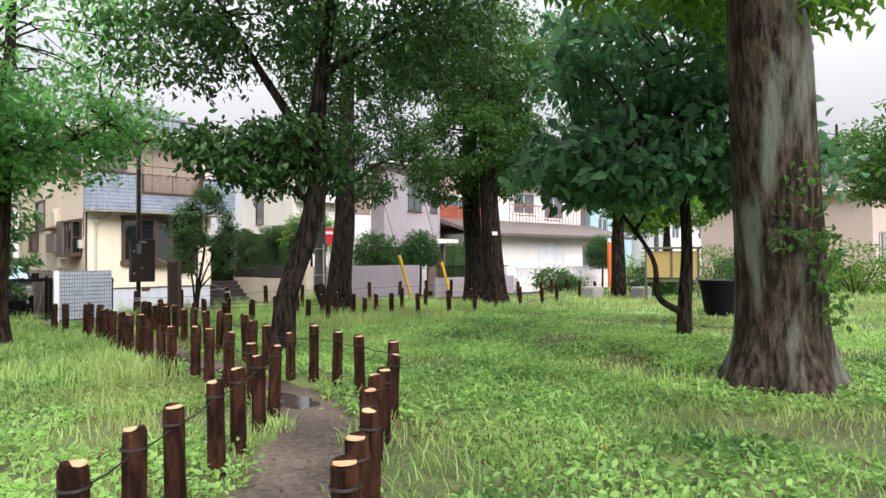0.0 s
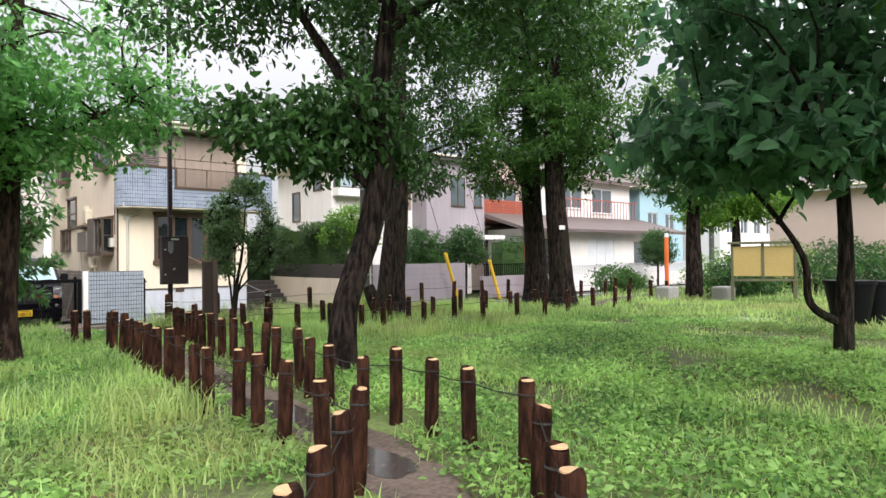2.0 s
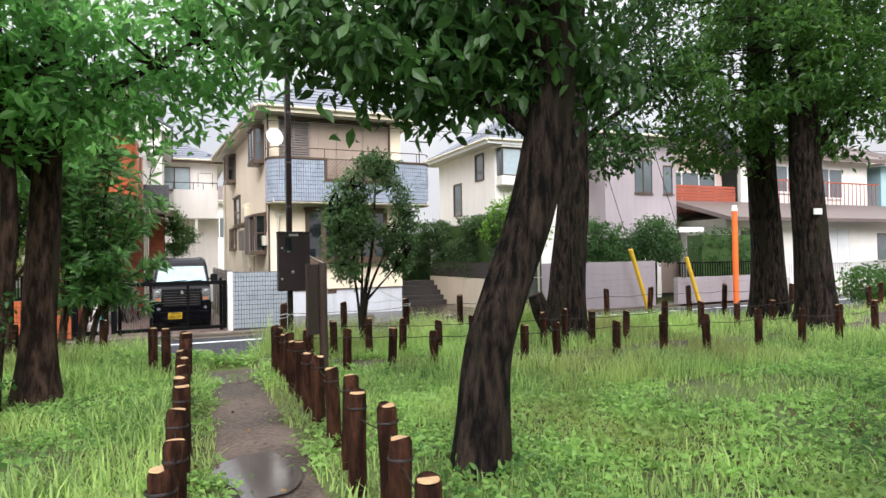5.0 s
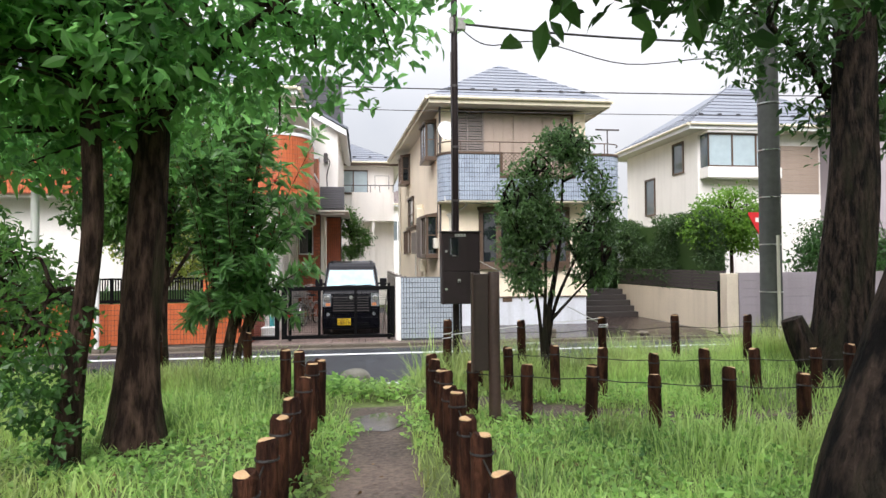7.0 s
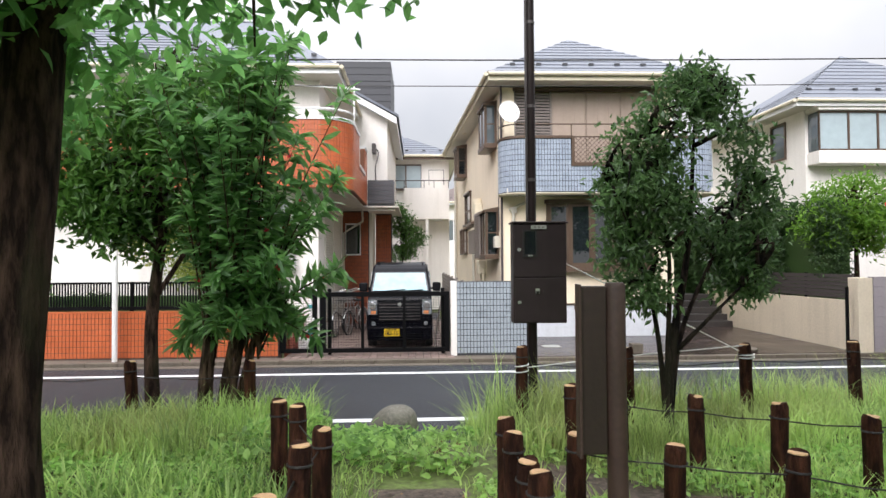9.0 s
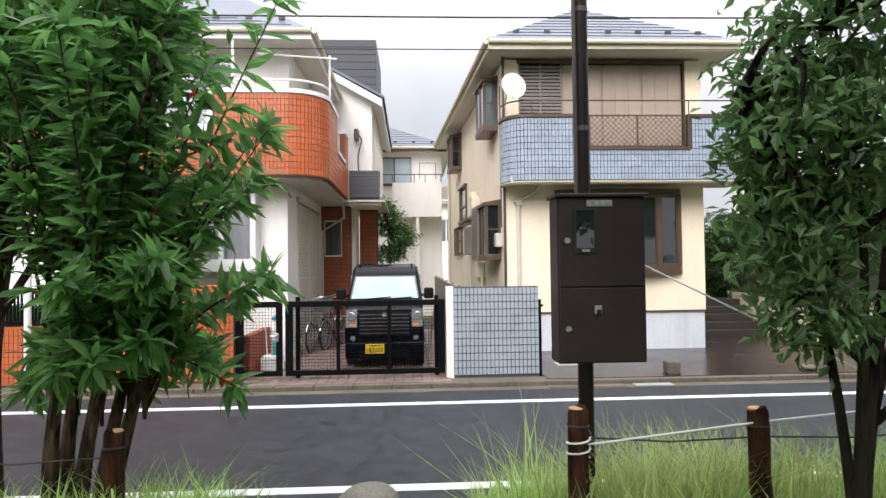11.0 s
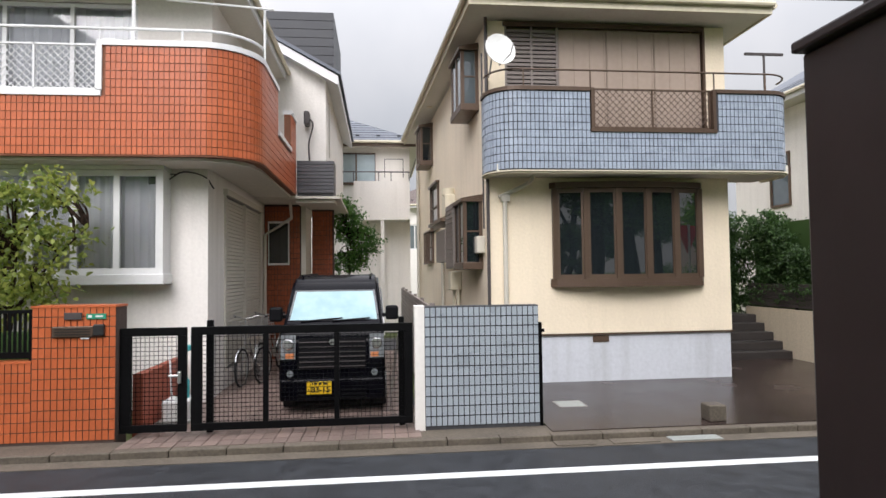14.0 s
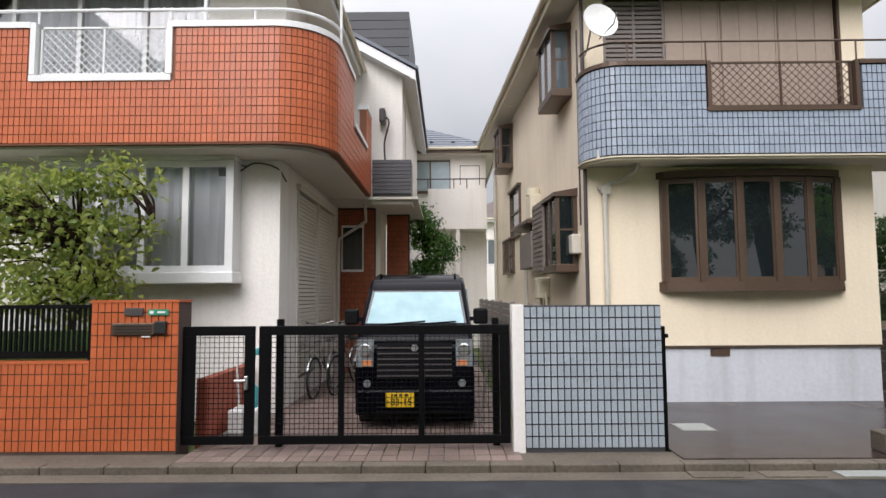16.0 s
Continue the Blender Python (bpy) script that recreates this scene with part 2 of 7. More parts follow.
M_GLASSB = glass_mat("bluish_glass", (0.10, 0.125, 0.14), 0.06)
M_GLASSL = glass_mat("pale_curtained_glass", (0.36, 0.44, 0.47), 0.06)
M_CLEAR = bpy.data.materials.new("clear_window_glass")
M_CLEAR.use_nodes = True
cn, cl_ = M_CLEAR.node_tree.nodes, M_CLEAR.node_tree.links
c_tr, c_gl, c_mx, c_fr = cn.new("ShaderNodeBsdfTransparent"), cn.new("ShaderNodeBsdfGlossy"), cn.new("ShaderNodeMixShader"), cn.new("ShaderNodeFresnel")
c_tr.inputs["Color"].default_value, c_gl.inputs["Roughness"].default_value = (0.92, 0.92, 0.93, 1), 0.02
cl_.new(c_fr.outputs[0], c_mx.inputs["Fac"])
cl_.new(c_tr.outputs[0], c_mx.inputs[1])
cl_.new(c_gl.outputs[0], c_mx.inputs[2])
cl_.new(c_mx.outputs[0], cn["Material Output"].inputs["Surface"])
M_CURT = mat("grey_curtain", (0.72, 0.74, 0.76), 0.8, 0.1, 4, 0.1)
M_PIPE = mat("pale_pipe", (0.55, 0.52, 0.45), 0.5, 0.06, 4, 0.05)
M_DPIPE = mat("dark_pipe", (0.06, 0.05, 0.05), 0.5, 0.1, 4, 0.05)
M_CAR = mat("black_car_paint", (0.002, 0.002, 0.004), 0.14, 0.2, 2, 0.0, spec=0.1)
M_CARP = mat("black_plastic", (0.006, 0.006, 0.007), 0.5, 0.2, 8, 0.05, spec=0.08)
# silver-blue shade; its lighter tone paints in the sky reflected by the windscreen
M_SHADE = mat("sunshade_with_sky_reflection", (0.22, 0.37, 0.41), 0.35, 0.08, 0.9, 0.15, alt=(0.34, 0.48, 0.51))
M_STEP = mat("dark_wet_stone", (0.035, 0.030, 0.028), 0.5, 0.25, 6, 0.2)
M_LAMP = mat("headlamp_glass", (0.34, 0.36, 0.38), 0.15, 0.3, 30, 0.1, metal=0.6)
M_AMBER = mat("amber_lens", (0.55, 0.2, 0.08), 0.2, 0.1, 9, 0.0)
M_PLATE = mat("yellow_plate", (0.78, 0.50, 0.015), 0.4, 0.04, 9, 0.0)
M_INK = mat("black_ink", (0.01, 0.01, 0.01), 0.5, 0.1, 9, 0.0)
M_CHROME = mat("brushed_steel", (0.55, 0.55, 0.55), 0.3, 0.1, 12, 0.02, metal=0.9)
M_RUBBER = mat("rubber", (0.015, 0.015, 0.016), 0.8, 0.2, 12, 0.1)
M_POST = bark_mat("stained_log", (0.020, 0.008, 0.005), (0.09, 0.036, 0.02))
M_CUT = mat("cut_wood_end", (0.46, 0.29, 0.15), 0.8, 0.25, 30, 0.3)
M_WIRE = mat("dark_wire", (0.025, 0.022, 0.02), 0.5, 0.2, 8, 0.0, metal=0.4)
M_WWIRE = mat("white_cord", (0.6, 0.6, 0.58), 0.6, 0.1, 8, 0.0)
M_SIGNW = mat("brown_sign_board", (0.028, 0.015, 0.011), 0.55, 0.2, 6, 0.15, streak=0.25)
M_SIGNW2 = mat("weathered_sign_edge", (0.052, 0.028, 0.02), 0.65, 0.25, 8, 0.2, streak=0.3)
M_ORPOLE = mat("orange_plastic", (0.80, 0.16, 0.03), 0.5, 0.1, 4, 0.02)
M_YEL = mat("yellow_plastic", (0.68, 0.42, 0.03), 0.5, 0.15, 6, 0.05)
M_RED = mat("red_sign", (0.62, 0.025, 0.03), 0.4, 0.08, 4, 0.0)
M_WSIGN = mat("white_sign", (0.75, 0.75, 0.73), 0.5, 0.06, 4, 0.0)
M_GREEN = mat("green_label", (0.03, 0.25, 0.15), 0.4, 0.05, 4, 0.0)
M_TEAL = mat("teal_plastic", (0.06, 0.32, 0.34), 0.45, 0.1, 5, 0.02)
M_BOARD = mat("ochre_notice_panel", (0.40, 0.29, 0.10), 0.6, 0.1, 5, 0.1)
M_OLIVE = mat("olive_frame", (0.10, 0.10, 0.05), 0.6, 0.15, 5, 0.1)
M_STEELW = mat("galvanised_lid", (0.36, 0.38, 0.36), 0.5, 0.2, 8, 0.2, metal=0.3)
M_BARK = bark_mat("dark_bark", (0.005, 0.004, 0.004), (0.062, 0.043, 0.033), (0.026, 0.024, 0.015))
M_BARKB = bark_mat("brown_bark", (0.014, 0.008, 0.006), (0.085, 0.053, 0.038), (0.036, 0.034, 0.018))
M_BARKO = bark_mat("pale_brown_bark", (0.03, 0.02, 0.014), (0.15, 0.10, 0.068))
M_BARKG = bark_mat("lichened_bark", (0.022, 0.016, 0.012), (0.125, 0.092, 0.07), (0.19, 0.20, 0.165))
L_DARK = leaf_mat("deep_green_leaf", (0.010, 0.032, 0.012), (0.055, 0.13, 0.03), trans=0.3)
L_MID = leaf_mat("mid_green_leaf", (0.014, 0.048, 0.014), (0.085, 0.18, 0.035))
L_LIGHT = leaf_mat("fresh_green_leaf", (0.03, 0.085, 0.012), (0.15, 0.28, 0.035))
L_BLUE = leaf_mat("cool_green_leaf", (0.014, 0.05, 0.024), (0.085, 0.19, 0.085))
L_MAPLE = leaf_mat("yellow_green_maple_leaf", (0.05, 0.10, 0.022), (0.30, 0.33, 0.08))
L_HEDGE = leaf_mat("hedge_leaf", (0.012, 0.032, 0.012), (0.07, 0.13, 0.04), trans=0.25)
L_SHRUB = leaf_mat("glossy_shrub_leaf", (0.014, 0.04, 0.014), (0.11, 0.19, 0.07), rough=0.3, trans=0.35)
L_OLE = leaf_mat("oleander_leaf", (0.018, 0.055, 0.02), (0.115, 0.23, 0.07), rough=0.34, gain_by=2.6)
L_TREE = leaf_mat("broad_tree_leaf", (0.02, 0.06, 0.022), (0.10, 0.205, 0.06), trans=0.65, gain_by=3.5)
L_RED = leaf_mat("red_petal", (0.35, 0.02, 0.03), (0.6, 0.05, 0.08))
L_GRASS = leaf_mat("grass_blade", (0.055, 0.12, 0.03), (0.39, 0.53, 0.17), rough=0.5, trans=0.42, patch=2.2, dry=(0.25, 0.22, 0.09))
L_WEED = leaf_mat("weed_leaf", (0.038, 0.105, 0.024), (0.29, 0.47, 0.13), rough=0.5, patch=2.2, dry=(0.16, 0.18, 0.06))
L_DRY = leaf_mat("dry_stalk", (0.14, 0.13, 0.05), (0.34, 0.36, 0.16), rough=0.6)
L_LITTER = leaf_mat("fallen_leaf", (0.05, 0.03, 0.015), (0.22, 0.13, 0.05), rough=0.6, trans=0.1)

# ---- building helpers ----
ORG = {}


def thing(name, loc, label, category, group="", kind=""):
    """An Empty at the base of a thing; its parts are linked under it."""
    e = new(name)
    e.location = loc
    e.empty_display_size = 0.1
    ORG[e] = Vector(loc)
    return tagged(e, label, category, group, kind)


def part(name, bm, material, parent, label="", smooth=False, kind=""):
    """Link a bmesh, given in world coordinates, as one mesh under a thing or a part."""
    if isinstance(bm, bpy.types.Mesh):
        me = bm
        if parent is not None:
            me.transform(Matrix.Translation(-ORG[parent]))
    else:
        bmesh.ops.recalc_face_normals(bm, faces=bm.faces)
        me = bpy.data.meshes.new(name)
        if parent is not None:
            bmesh.ops.translate(bm, verts=bm.verts, vec=-ORG[parent])
        bm.to_mesh(me)
        bm.free()
    me.materials.append(material)
    if smooth:
        me.shade_smooth()
        me.set_sharp_from_angle(angle=radians(38))
    ob = new(name, me)
    if parent is not None:
        ob.parent = parent
        ORG[ob] = ORG[parent]
    else:
        ORG[ob] = Vector((0, 0, 0))
    return tagged(ob, label, kind=kind)


def box(bm, x0, x1, y0, y1, z0, z1, bevel=0.0, m=None):
    r = bmesh.ops.create_cube(bm, size=1)
    vs = r["verts"]
    for v in vs:
        v.co = Vector(((x0 + x1) / 2 + v.co.x * (x1 - x0), (y0 + y1) / 2 + v.co.y * (y1 - y0), (z0 + z1) / 2 + v.co.z * (z1 - z0)))
        if m is not None:
            v.co = m @ v.co
    if bevel:
        es = list({e for v in vs for e in v.link_edges})
        bmesh.ops.bevel(bm, geom=es, offset=bevel, segments=2, affect="EDGES", profile=0.5)
    return bm


def bx(*a, bevel=0.0, m=None):
    return box(bmesh.new(), *a, bevel=bevel, m=m)


def tube(bm, pts, radii, n=10, caps=True):
    """A round tube through points, with a radius for each."""
    rings, a = [], None
    pts = [Vector(p) for p in pts]
    if not hasattr(radii, "__len__"):
        radii = [radii] * len(pts)
    for i, p in enumerate(pts):
        d = (pts[min(i + 1, len(pts) - 1)] - pts[max(i - 1, 0)]).normalized()
        if a is None:
            a = d.cross(Vector((0, 0, 1)) if abs(d.z) < 0.9 else Vector((1, 0, 0)))
        a = (a - d * a.dot(d)).normalized()
        b = d.cross(a)
        rings.append([bm.verts.new(p + (a * math.cos(2 * math.pi * k / n) + b * math.sin(2 * math.pi * k / n)) * radii[i]) for k in range(n)])
    for r0, r1 in zip(rings, rings[1:]):
        for k in range(n):
            bm.faces.new((r0[k], r0[(k + 1) % n], r1[(k + 1) % n], r1[k]))
    if caps:
        bm.faces.new(rings[0][::-1])
        bm.faces.new(rings[-1])
    return bm


def prism(bm, poly, axis, a, b):
    """A polygon in the plane across an axis, drawn out along it from a to b. x: (y, z); y: (x, z); z: (x, y)."""
    def at(p, v):
        return {"x": (v, p[0], p[1]), "y": (p[0], v, p[1]), "z": (p[0], p[1], v)}[axis]
    lo, hi = [bm.verts.new(at(p, a)) for p in poly], [bm.verts.new(at(p, b)) for p in poly]
    bm.faces.new(lo)
    bm.faces.new(hi[::-1])
    for i in range(len(poly)):
        j = (i + 1) % len(poly)
        bm.faces.new((lo[i], hi[i], hi[j], lo[j]))
    return bm


def curve_pts(pts, n=6):
    """Points along a smooth line through the given ones."""
    P = [Vector(p) for p in pts]
    P = [P[0] * 2 - P[1]] + P + [P[-1] * 2 - P[-2]]
    out = []
    for i in range(1, len(P) - 2):
        for k in range(n):
            t = k / n
            a, b, c, d = P[i - 1], P[i], P[i + 1], P[i + 2]
            out.append(0.5 * ((2 * b) + (c - a) * t + (2 * a - 5 * b + 4 * c - d) * t * t + (3 * b - a - 3 * c + d) * t ** 3))
    return out + [P[-2]]


def fast_mesh(name, verts, faces):
    """A mesh from arrays; faces all have the same number of corners."""
    me = bpy.data.meshes.new(name)
    k = faces.shape[1]
    me.vertices.add(len(verts))
    me.vertices.foreach_set("co", np.ascontiguousarray(verts, dtype=np.float32).ravel())
    me.loops.add(faces.size)
    me.loops.foreach_set("vertex_index", np.ascontiguousarray(faces, dtype=np.int32).ravel())
    me.polygons.add(len(faces))
    me.polygons.foreach_set("loop_start", np.arange(0, faces.size, k, dtype=np.int32))
    me.update(calc_edges=True)
    me.shade_flat()
    return me


def boxes_mesh(name, c, h, ax=None):
    """Many small boxes: centres c, half sizes h, and for each its three axes."""
    c, h = np.asarray(c, float), np.asarray(h, float)
    n = len(c)
    if h.ndim == 1:
        h = np.tile(h, (n, 1))
    if ax is None:
        ax = np.tile(np.eye(3), (n, 1, 1))
    s = np.array([[i, j, k] for i in (-1, 1) for j in (-1, 1) for k in (-1, 1)], float)
    v = c[:, None, :] + np.einsum("sk,nk,nkd->nsd", s, h, ax)
    f = np.array([[0, 1, 3, 2], [4, 6, 7, 5], [0, 4, 5, 1], [2, 3, 7, 6], [0, 2, 6, 4], [1, 5, 7, 3]])
    return fast_mesh(name, v.reshape(-1, 3), (f[None] + 8 * np.arange(n)[:, None, None]).reshape(-1, 4))


def leaves_mesh(name, pos, size, seed, ratio=0.45, droop=0.35, direction=None, fold=0.25, fine=True):
    """Many leaves, each a folded blade with a pointed tip; four corners only where they stay small."""
    r = np.random.default_rng(seed)
    n = len(pos)
    d = r.normal(size=(n, 3)) if direction is None else direction + 0.35 * r.normal(size=(n, 3))
    d[:, 2] -= droop * (1.0 if direction is None else 0.3)
    d /= np.linalg.norm(d, axis=1)[:, None]
    q = r.normal(size=(n, 3)) * 0.6 + np.array([0, 0, 1.0])
    w = np.cross(d, q)
    w /= np.linalg.norm(w, axis=1)[:, None] + 1e-9
    u = np.cross(w, d)
    L = size * r.uniform(0.6, 1.25, n)[:, None]
    W = L * ratio
    p0 = pos
    m1, m2, tip = pos + d * L * 0.35, pos + d * L * 0.7 - u * L * 0.06, pos + d * L - u * L * 0.16
    if not fine:
        k = pos + d * L * 0.45 + u * L * fold * 0.3
        v = np.stack([p0, k + w * W * 0.5, tip, k - w * W * 0.5], axis=1).reshape(-1, 3)
        t = np.array([[0, 1, 2], [0, 2, 3]])
        return fast_mesh(name, v, (t[None] + 4 * np.arange(n)[:, None, None]).reshape(-1, 3))
    a1, b1 = m1 + w * W * 0.5 + u * L * fold * 0.3, m1 - w * W * 0.5 + u * L * fold * 0.3
    a2, b2 = m2 + w * W * 0.36 + u * L * fold * 0.2, m2 - w * W * 0.36 + u * L * fold * 0.2
    v = np.stack([p0, a1, m1, b1, a2, m2, b2, tip], axis=1).reshape(-1, 3)
    t = np.array([[0, 1, 2], [0, 2, 3], [1, 4, 5], [1, 5, 2], [2, 5, 6], [2, 6, 3], [4, 7, 5], [5, 7, 6]])
    return fast_mesh(name, v, (t[None] + 8 * np.arange(n)[:, None, None]).reshape(-1, 3))


def blob_points(r, blobs, n):
    """Points inside ellipsoids (x, y, z, rx, ry, rz), denser towards the skin."""
    blobs = np.asarray(blobs, float)
    vol = (blobs[:, 3] * blobs[:, 4] * blobs[:, 5]) ** 0.6
    k = r.choice(len(blobs), n, p=vol / vol.sum())
    d = r.normal(size=(n, 3))
    d /= np.linalg.norm(d, axis=1)[:, None]
    rad = r.uniform(0.25, 1, n)[:, None] ** 0.45
    return blobs[k, :3] + d * rad * blobs[k, 3:]


def foliage(name, blobs, twigs, per, leaf, seed, material, parent, ratio=0.45, droop=0.35, spread=0.3, label="", fine=False):
    """A crown of leaves in sprays round many twig ends."""
    r = np.random.default_rng(seed)
    c = blob_points(r, blobs, twigs)
    keep = np.array([fine or twigs < 700 or noise.noise(Vector(p) * 0.75 + Vector((seed, 0, 0))) > -0.14 for p in c])
    c = c[keep]
    axis = r.normal(size=(len(c), 3))
    axis[:, 2] *= 0.4
    axis /= np.linalg.norm(axis, axis=1)[:, None]
    t = r.uniform(-1, 1, (len(c), per))
    pos = c[:, None, :] + axis[:, None, :] * t[..., None] * spread + r.normal(size=(len(c), per, 3)) * spread * np.array([0.28, 0.28, 0.16])
    return part(name, leaves_mesh(name, pos.reshape(-1, 3), leaf, seed, ratio, droop, fine=fine), material, parent, label), c

def pieces(name, mesh_half, centres, material, parent, jitter=0.0, rot=None):
    me = boxes_mesh(name, [(0, 0, 0)], mesh_half)
    me.materials.append(material)
    r = random.Random(9)
    for c in centres:
        ob = new(name, me)
        ob.parent = parent
        o = ORG[parent]
        ob.location = (c[0] - o.x, c[1] - o.y + r.uniform(-jitter, jitter), c[2] - o.z)


# ---- the ground ----
def smooth(t):
    t = max(0.0, min(1.0, t))
    return t * t * (3 - 2 * t)


MAIN = [(-1.6, -3.0), (0.1, -0.9), (1.3, 1.1), (2.6, 2.85), (3.45, 3.85), (3.72, 5.0), (3.78, 7.0), (3.82, 9.5), (3.86, 11.2), (3.88, 12.05)]
SIDE = [(4.4, 12.2), (5.4, 11.6), (6.8, 11.0), (8.6, 10.75), (10.6, 10.75), (12.6, 10.6), (14.6, 10.9), (16.6, 11.8), (19.5, 12.0)]


def line_dist(x, y, line):
    best = 9.0
    for (ax, ay), (bx_, by) in zip(line, line[1:]):
        dx, dy = bx_ - ax, by - ay
        t = max(0, min(1, ((x - ax) * dx + (y - ay) * dy) / (dx * dx + dy * dy)))
        best = min(best, math.hypot(x - ax - t * dx, y - ay - t * dy))
    return best


def ground_z(x, y):
    """The park lies 0.45 m above the street and falls to it over a short bank."""
    h = 0.45 + 0.10 * smooth((x - 5.5) / 3) * smooth((9.5 - y) / 3)
    h += 0.025 * noise.noise(Vector((x * 0.6, y * 0.6, 0)))
    d = min(line_dist(x, y, MAIN), line_dist(x, y, SIDE) + 0.1)
    h -= 0.05 * smooth((0.5 - d) / 0.3)
    start = 12.5 if 3.0 < x < 4.6 else 13.3
    t = smooth((y - start) / (14.95 - start))
    return h * (1 - t) - 0.10 * t


def strip(values):
    out = []
    for a, b, n in values:
        out += list(np.linspace(a, b, n, endpoint=False))
    return out + [values[-1][1]]


gxs = strip([(-45, -3, 22), (-3, 10, 88), (10, 20, 30), (20, 70, 25)])
gys = strip([(-40, -3, 18), (-3, 12, 90), (12, 15.0, 26)])
gv = np.array([(x, y, ground_z(x, y)) for y in gys for x in gxs])
nx = len(gxs)
gf = np.array([(j * nx + i, j * nx + i + 1, (j + 1) * nx + i + 1, (j + 1) * nx + i) for j in range(len(gys) - 1) for i in range(nx - 1)])
M_GROUND = mat("mown_grass_ground", (0.055, 0.045, 0.022), 0.9, 0.35, 6, 0.9, alt=(0.085, 0.12, 0.028))
M_MUD = mat("damp_earth_path", (0.036, 0.025, 0.020), 0.66, 0.4, 7, 1.0, alt=(0.105, 0.077, 0.062), spec=0.3)
M_WATER = mat("puddle_water", (0.06, 0.05, 0.045), 0.06, 0.2, 3, 0.02, spec=0.9)
M_WATER.node_tree.nodes["Principled BSDF"].inputs["IOR"].default_value = 1.9
ob = part("ground", fast_mesh("ground", gv, gf), M_GROUND, None, kind="structure", smooth=True)
tagged(ob, "grassy park ground sloping to the street", "ground")
bm = bmesh.new()
for v4 in [[(-900, -900), (900, -900), (900, 900), (-900, 900)]]:
    bm.faces.new([bm.verts.new((x, y, -0.16)) for x, y in v4])
tagged(part("ground_far", bm, M_GROUND, None, kind="structure"), "level ground reaching to the horizon", "ground")


def ribbon(name, line, width, material, lift, label, jitter, seed):
    """A trodden path on the ground, its edges uneven."""
    r = random.Random(seed)
    pts = curve_pts([(x, y, 0) for x, y in line], 12)
    rows = []
    for i, p in enumerate(pts):
        d = (pts[min(i + 1, len(pts) - 1)] - pts[max(i - 1, 0)]).normalized()
        nrm = Vector((-d.y, d.x, 0))
        w = width * (1 + jitter * noise.noise(Vector((i * 0.21, seed, 0))))
        rows.append([p + nrm * w * k for k in (-0.5, -0.3, -0.1, 0.1, 0.3, 0.5)])
    v = np.array([(q.x, q.y, ground_z(q.x, q.y) + lift * (1 if 0 < k < 5 else -0.6)) for row in rows for k, q in enumerate(row)])
    f = np.array([(6 * i + k, 6 * i + k + 1, 6 * i + k + 7, 6 * i + k + 6) for i in range(len(rows) - 1) for k in range(5)])
    ob = part(name, fast_mesh(name, v, f), material, None, kind="structure", smooth=True)
    return tagged(ob, label, "path")


ribbon("path", MAIN, 0.66, M_MUD, 0.012, "narrow trodden earth path, damp after rain", 0.5, 3)
ribbon("path_side", SIDE, 0.75, M_MUD, 0.012, "narrow muddy side path between the posts", 0.5, 5)


def puddle(x, y, rx, ry, seed):
    bm = bmesh.new()
    vs = []
    for k in range(28):
        a = 2 * math.pi * k / 28
        q = 1 + 0.35 * noise.noise(Vector((math.cos(a) * 1.3 + seed, math.sin(a) * 1.3, 0)))
        vs.append(bm.verts.new((x + rx * q * math.cos(a), y + ry * q * math.sin(a), 0)))
    bm.faces.new(vs)
    z = max(ground_z(x + i * rx * 0.8, y + j * ry * 0.8) for i in (-1, 0, 1) for j in (-1, 0, 1)) + 0.014
    for v in vs:
        v.co.z = z
    tagged(part("puddle", bm, M_WATER, None, kind="structure"), "shallow rain puddle on the trodden path", "puddle")


for a in [(3.72, 6.3, 0.2, 0.7, 1), (3.75, 8.1, 0.24, 0.5, 7), (3.86, 11.5, 0.2, 0.32, 2), (3.62, 4.7, 0.2, 0.4, 3), (7.6, 10.9, 0.5, 0.18, 4), (13.2, 10.75, 0.6, 0.2, 5), (9.6, 10.8, 0.4, 0.14, 6)]:
    puddle(*a)

# road, lines, kerb, pavement
road = tagged(part("road", bx(-80, 90, 14.6, 19.62, -0.15, -0.085), M_ASPH, None, kind="structure"), "wet dark asphalt lane", "road")
for nm, a, b in (("road_line", 18.80, 18.95), ("road_line", 15.62, 15.77)):
    tagged(part(nm, bx(-60, 70, a, b, -0.087, -0.081), M_LINE, None, kind="structure"), "white painted edge line on the asphalt", "road line")
tagged(part("gutter", bx(-60, 70, 19.62, 19.86, -0.15, -0.078), M_KERB, None, kind="structure"), "worn concrete gutter beside the kerb", "gutter")
pavement = tagged(part("pavement", bx(-60, 70, 20.0, 20.32, -0.15, -0.012), M_KERB, None, kind="structure"), "narrow strip of pavement behind the kerb", "pavement")

# ---- houses ----
def wall_grid(bm, u0, u1, z0, z1, holes, put):
    """Boxes that fill a wall from u0 to u1 and z0 to z1 round its openings (u0, u1, z0, z1)."""
    us = sorted({u0, u1, *[min(max(h[i], u0), u1) for h in holes for i in (0, 1)]})
    zs = sorted({z0, z1, *[min(max(h[i], z0), z1) for h in holes for i in (2, 3)]})
    for a, b in zip(us, us[1:]):
        for c, d in zip(zs, zs[1:]):
            if not any(h[0] <= (a + b) / 2 <= h[1] and h[2] <= (c + d) / 2 <= h[3] for h in holes):
                put(bm, a, b, c, d)
    bmesh.ops.remove_doubles(bm, verts=bm.verts, dist=0.0005)
    return bm


def wall_y(x0, x1, z0, z1, y, th, holes=()):
    return wall_grid(bmesh.new(), x0, x1, z0, z1, holes, lambda bm, a, b, c, d: box(bm, a, b, y, y + th, c, d))


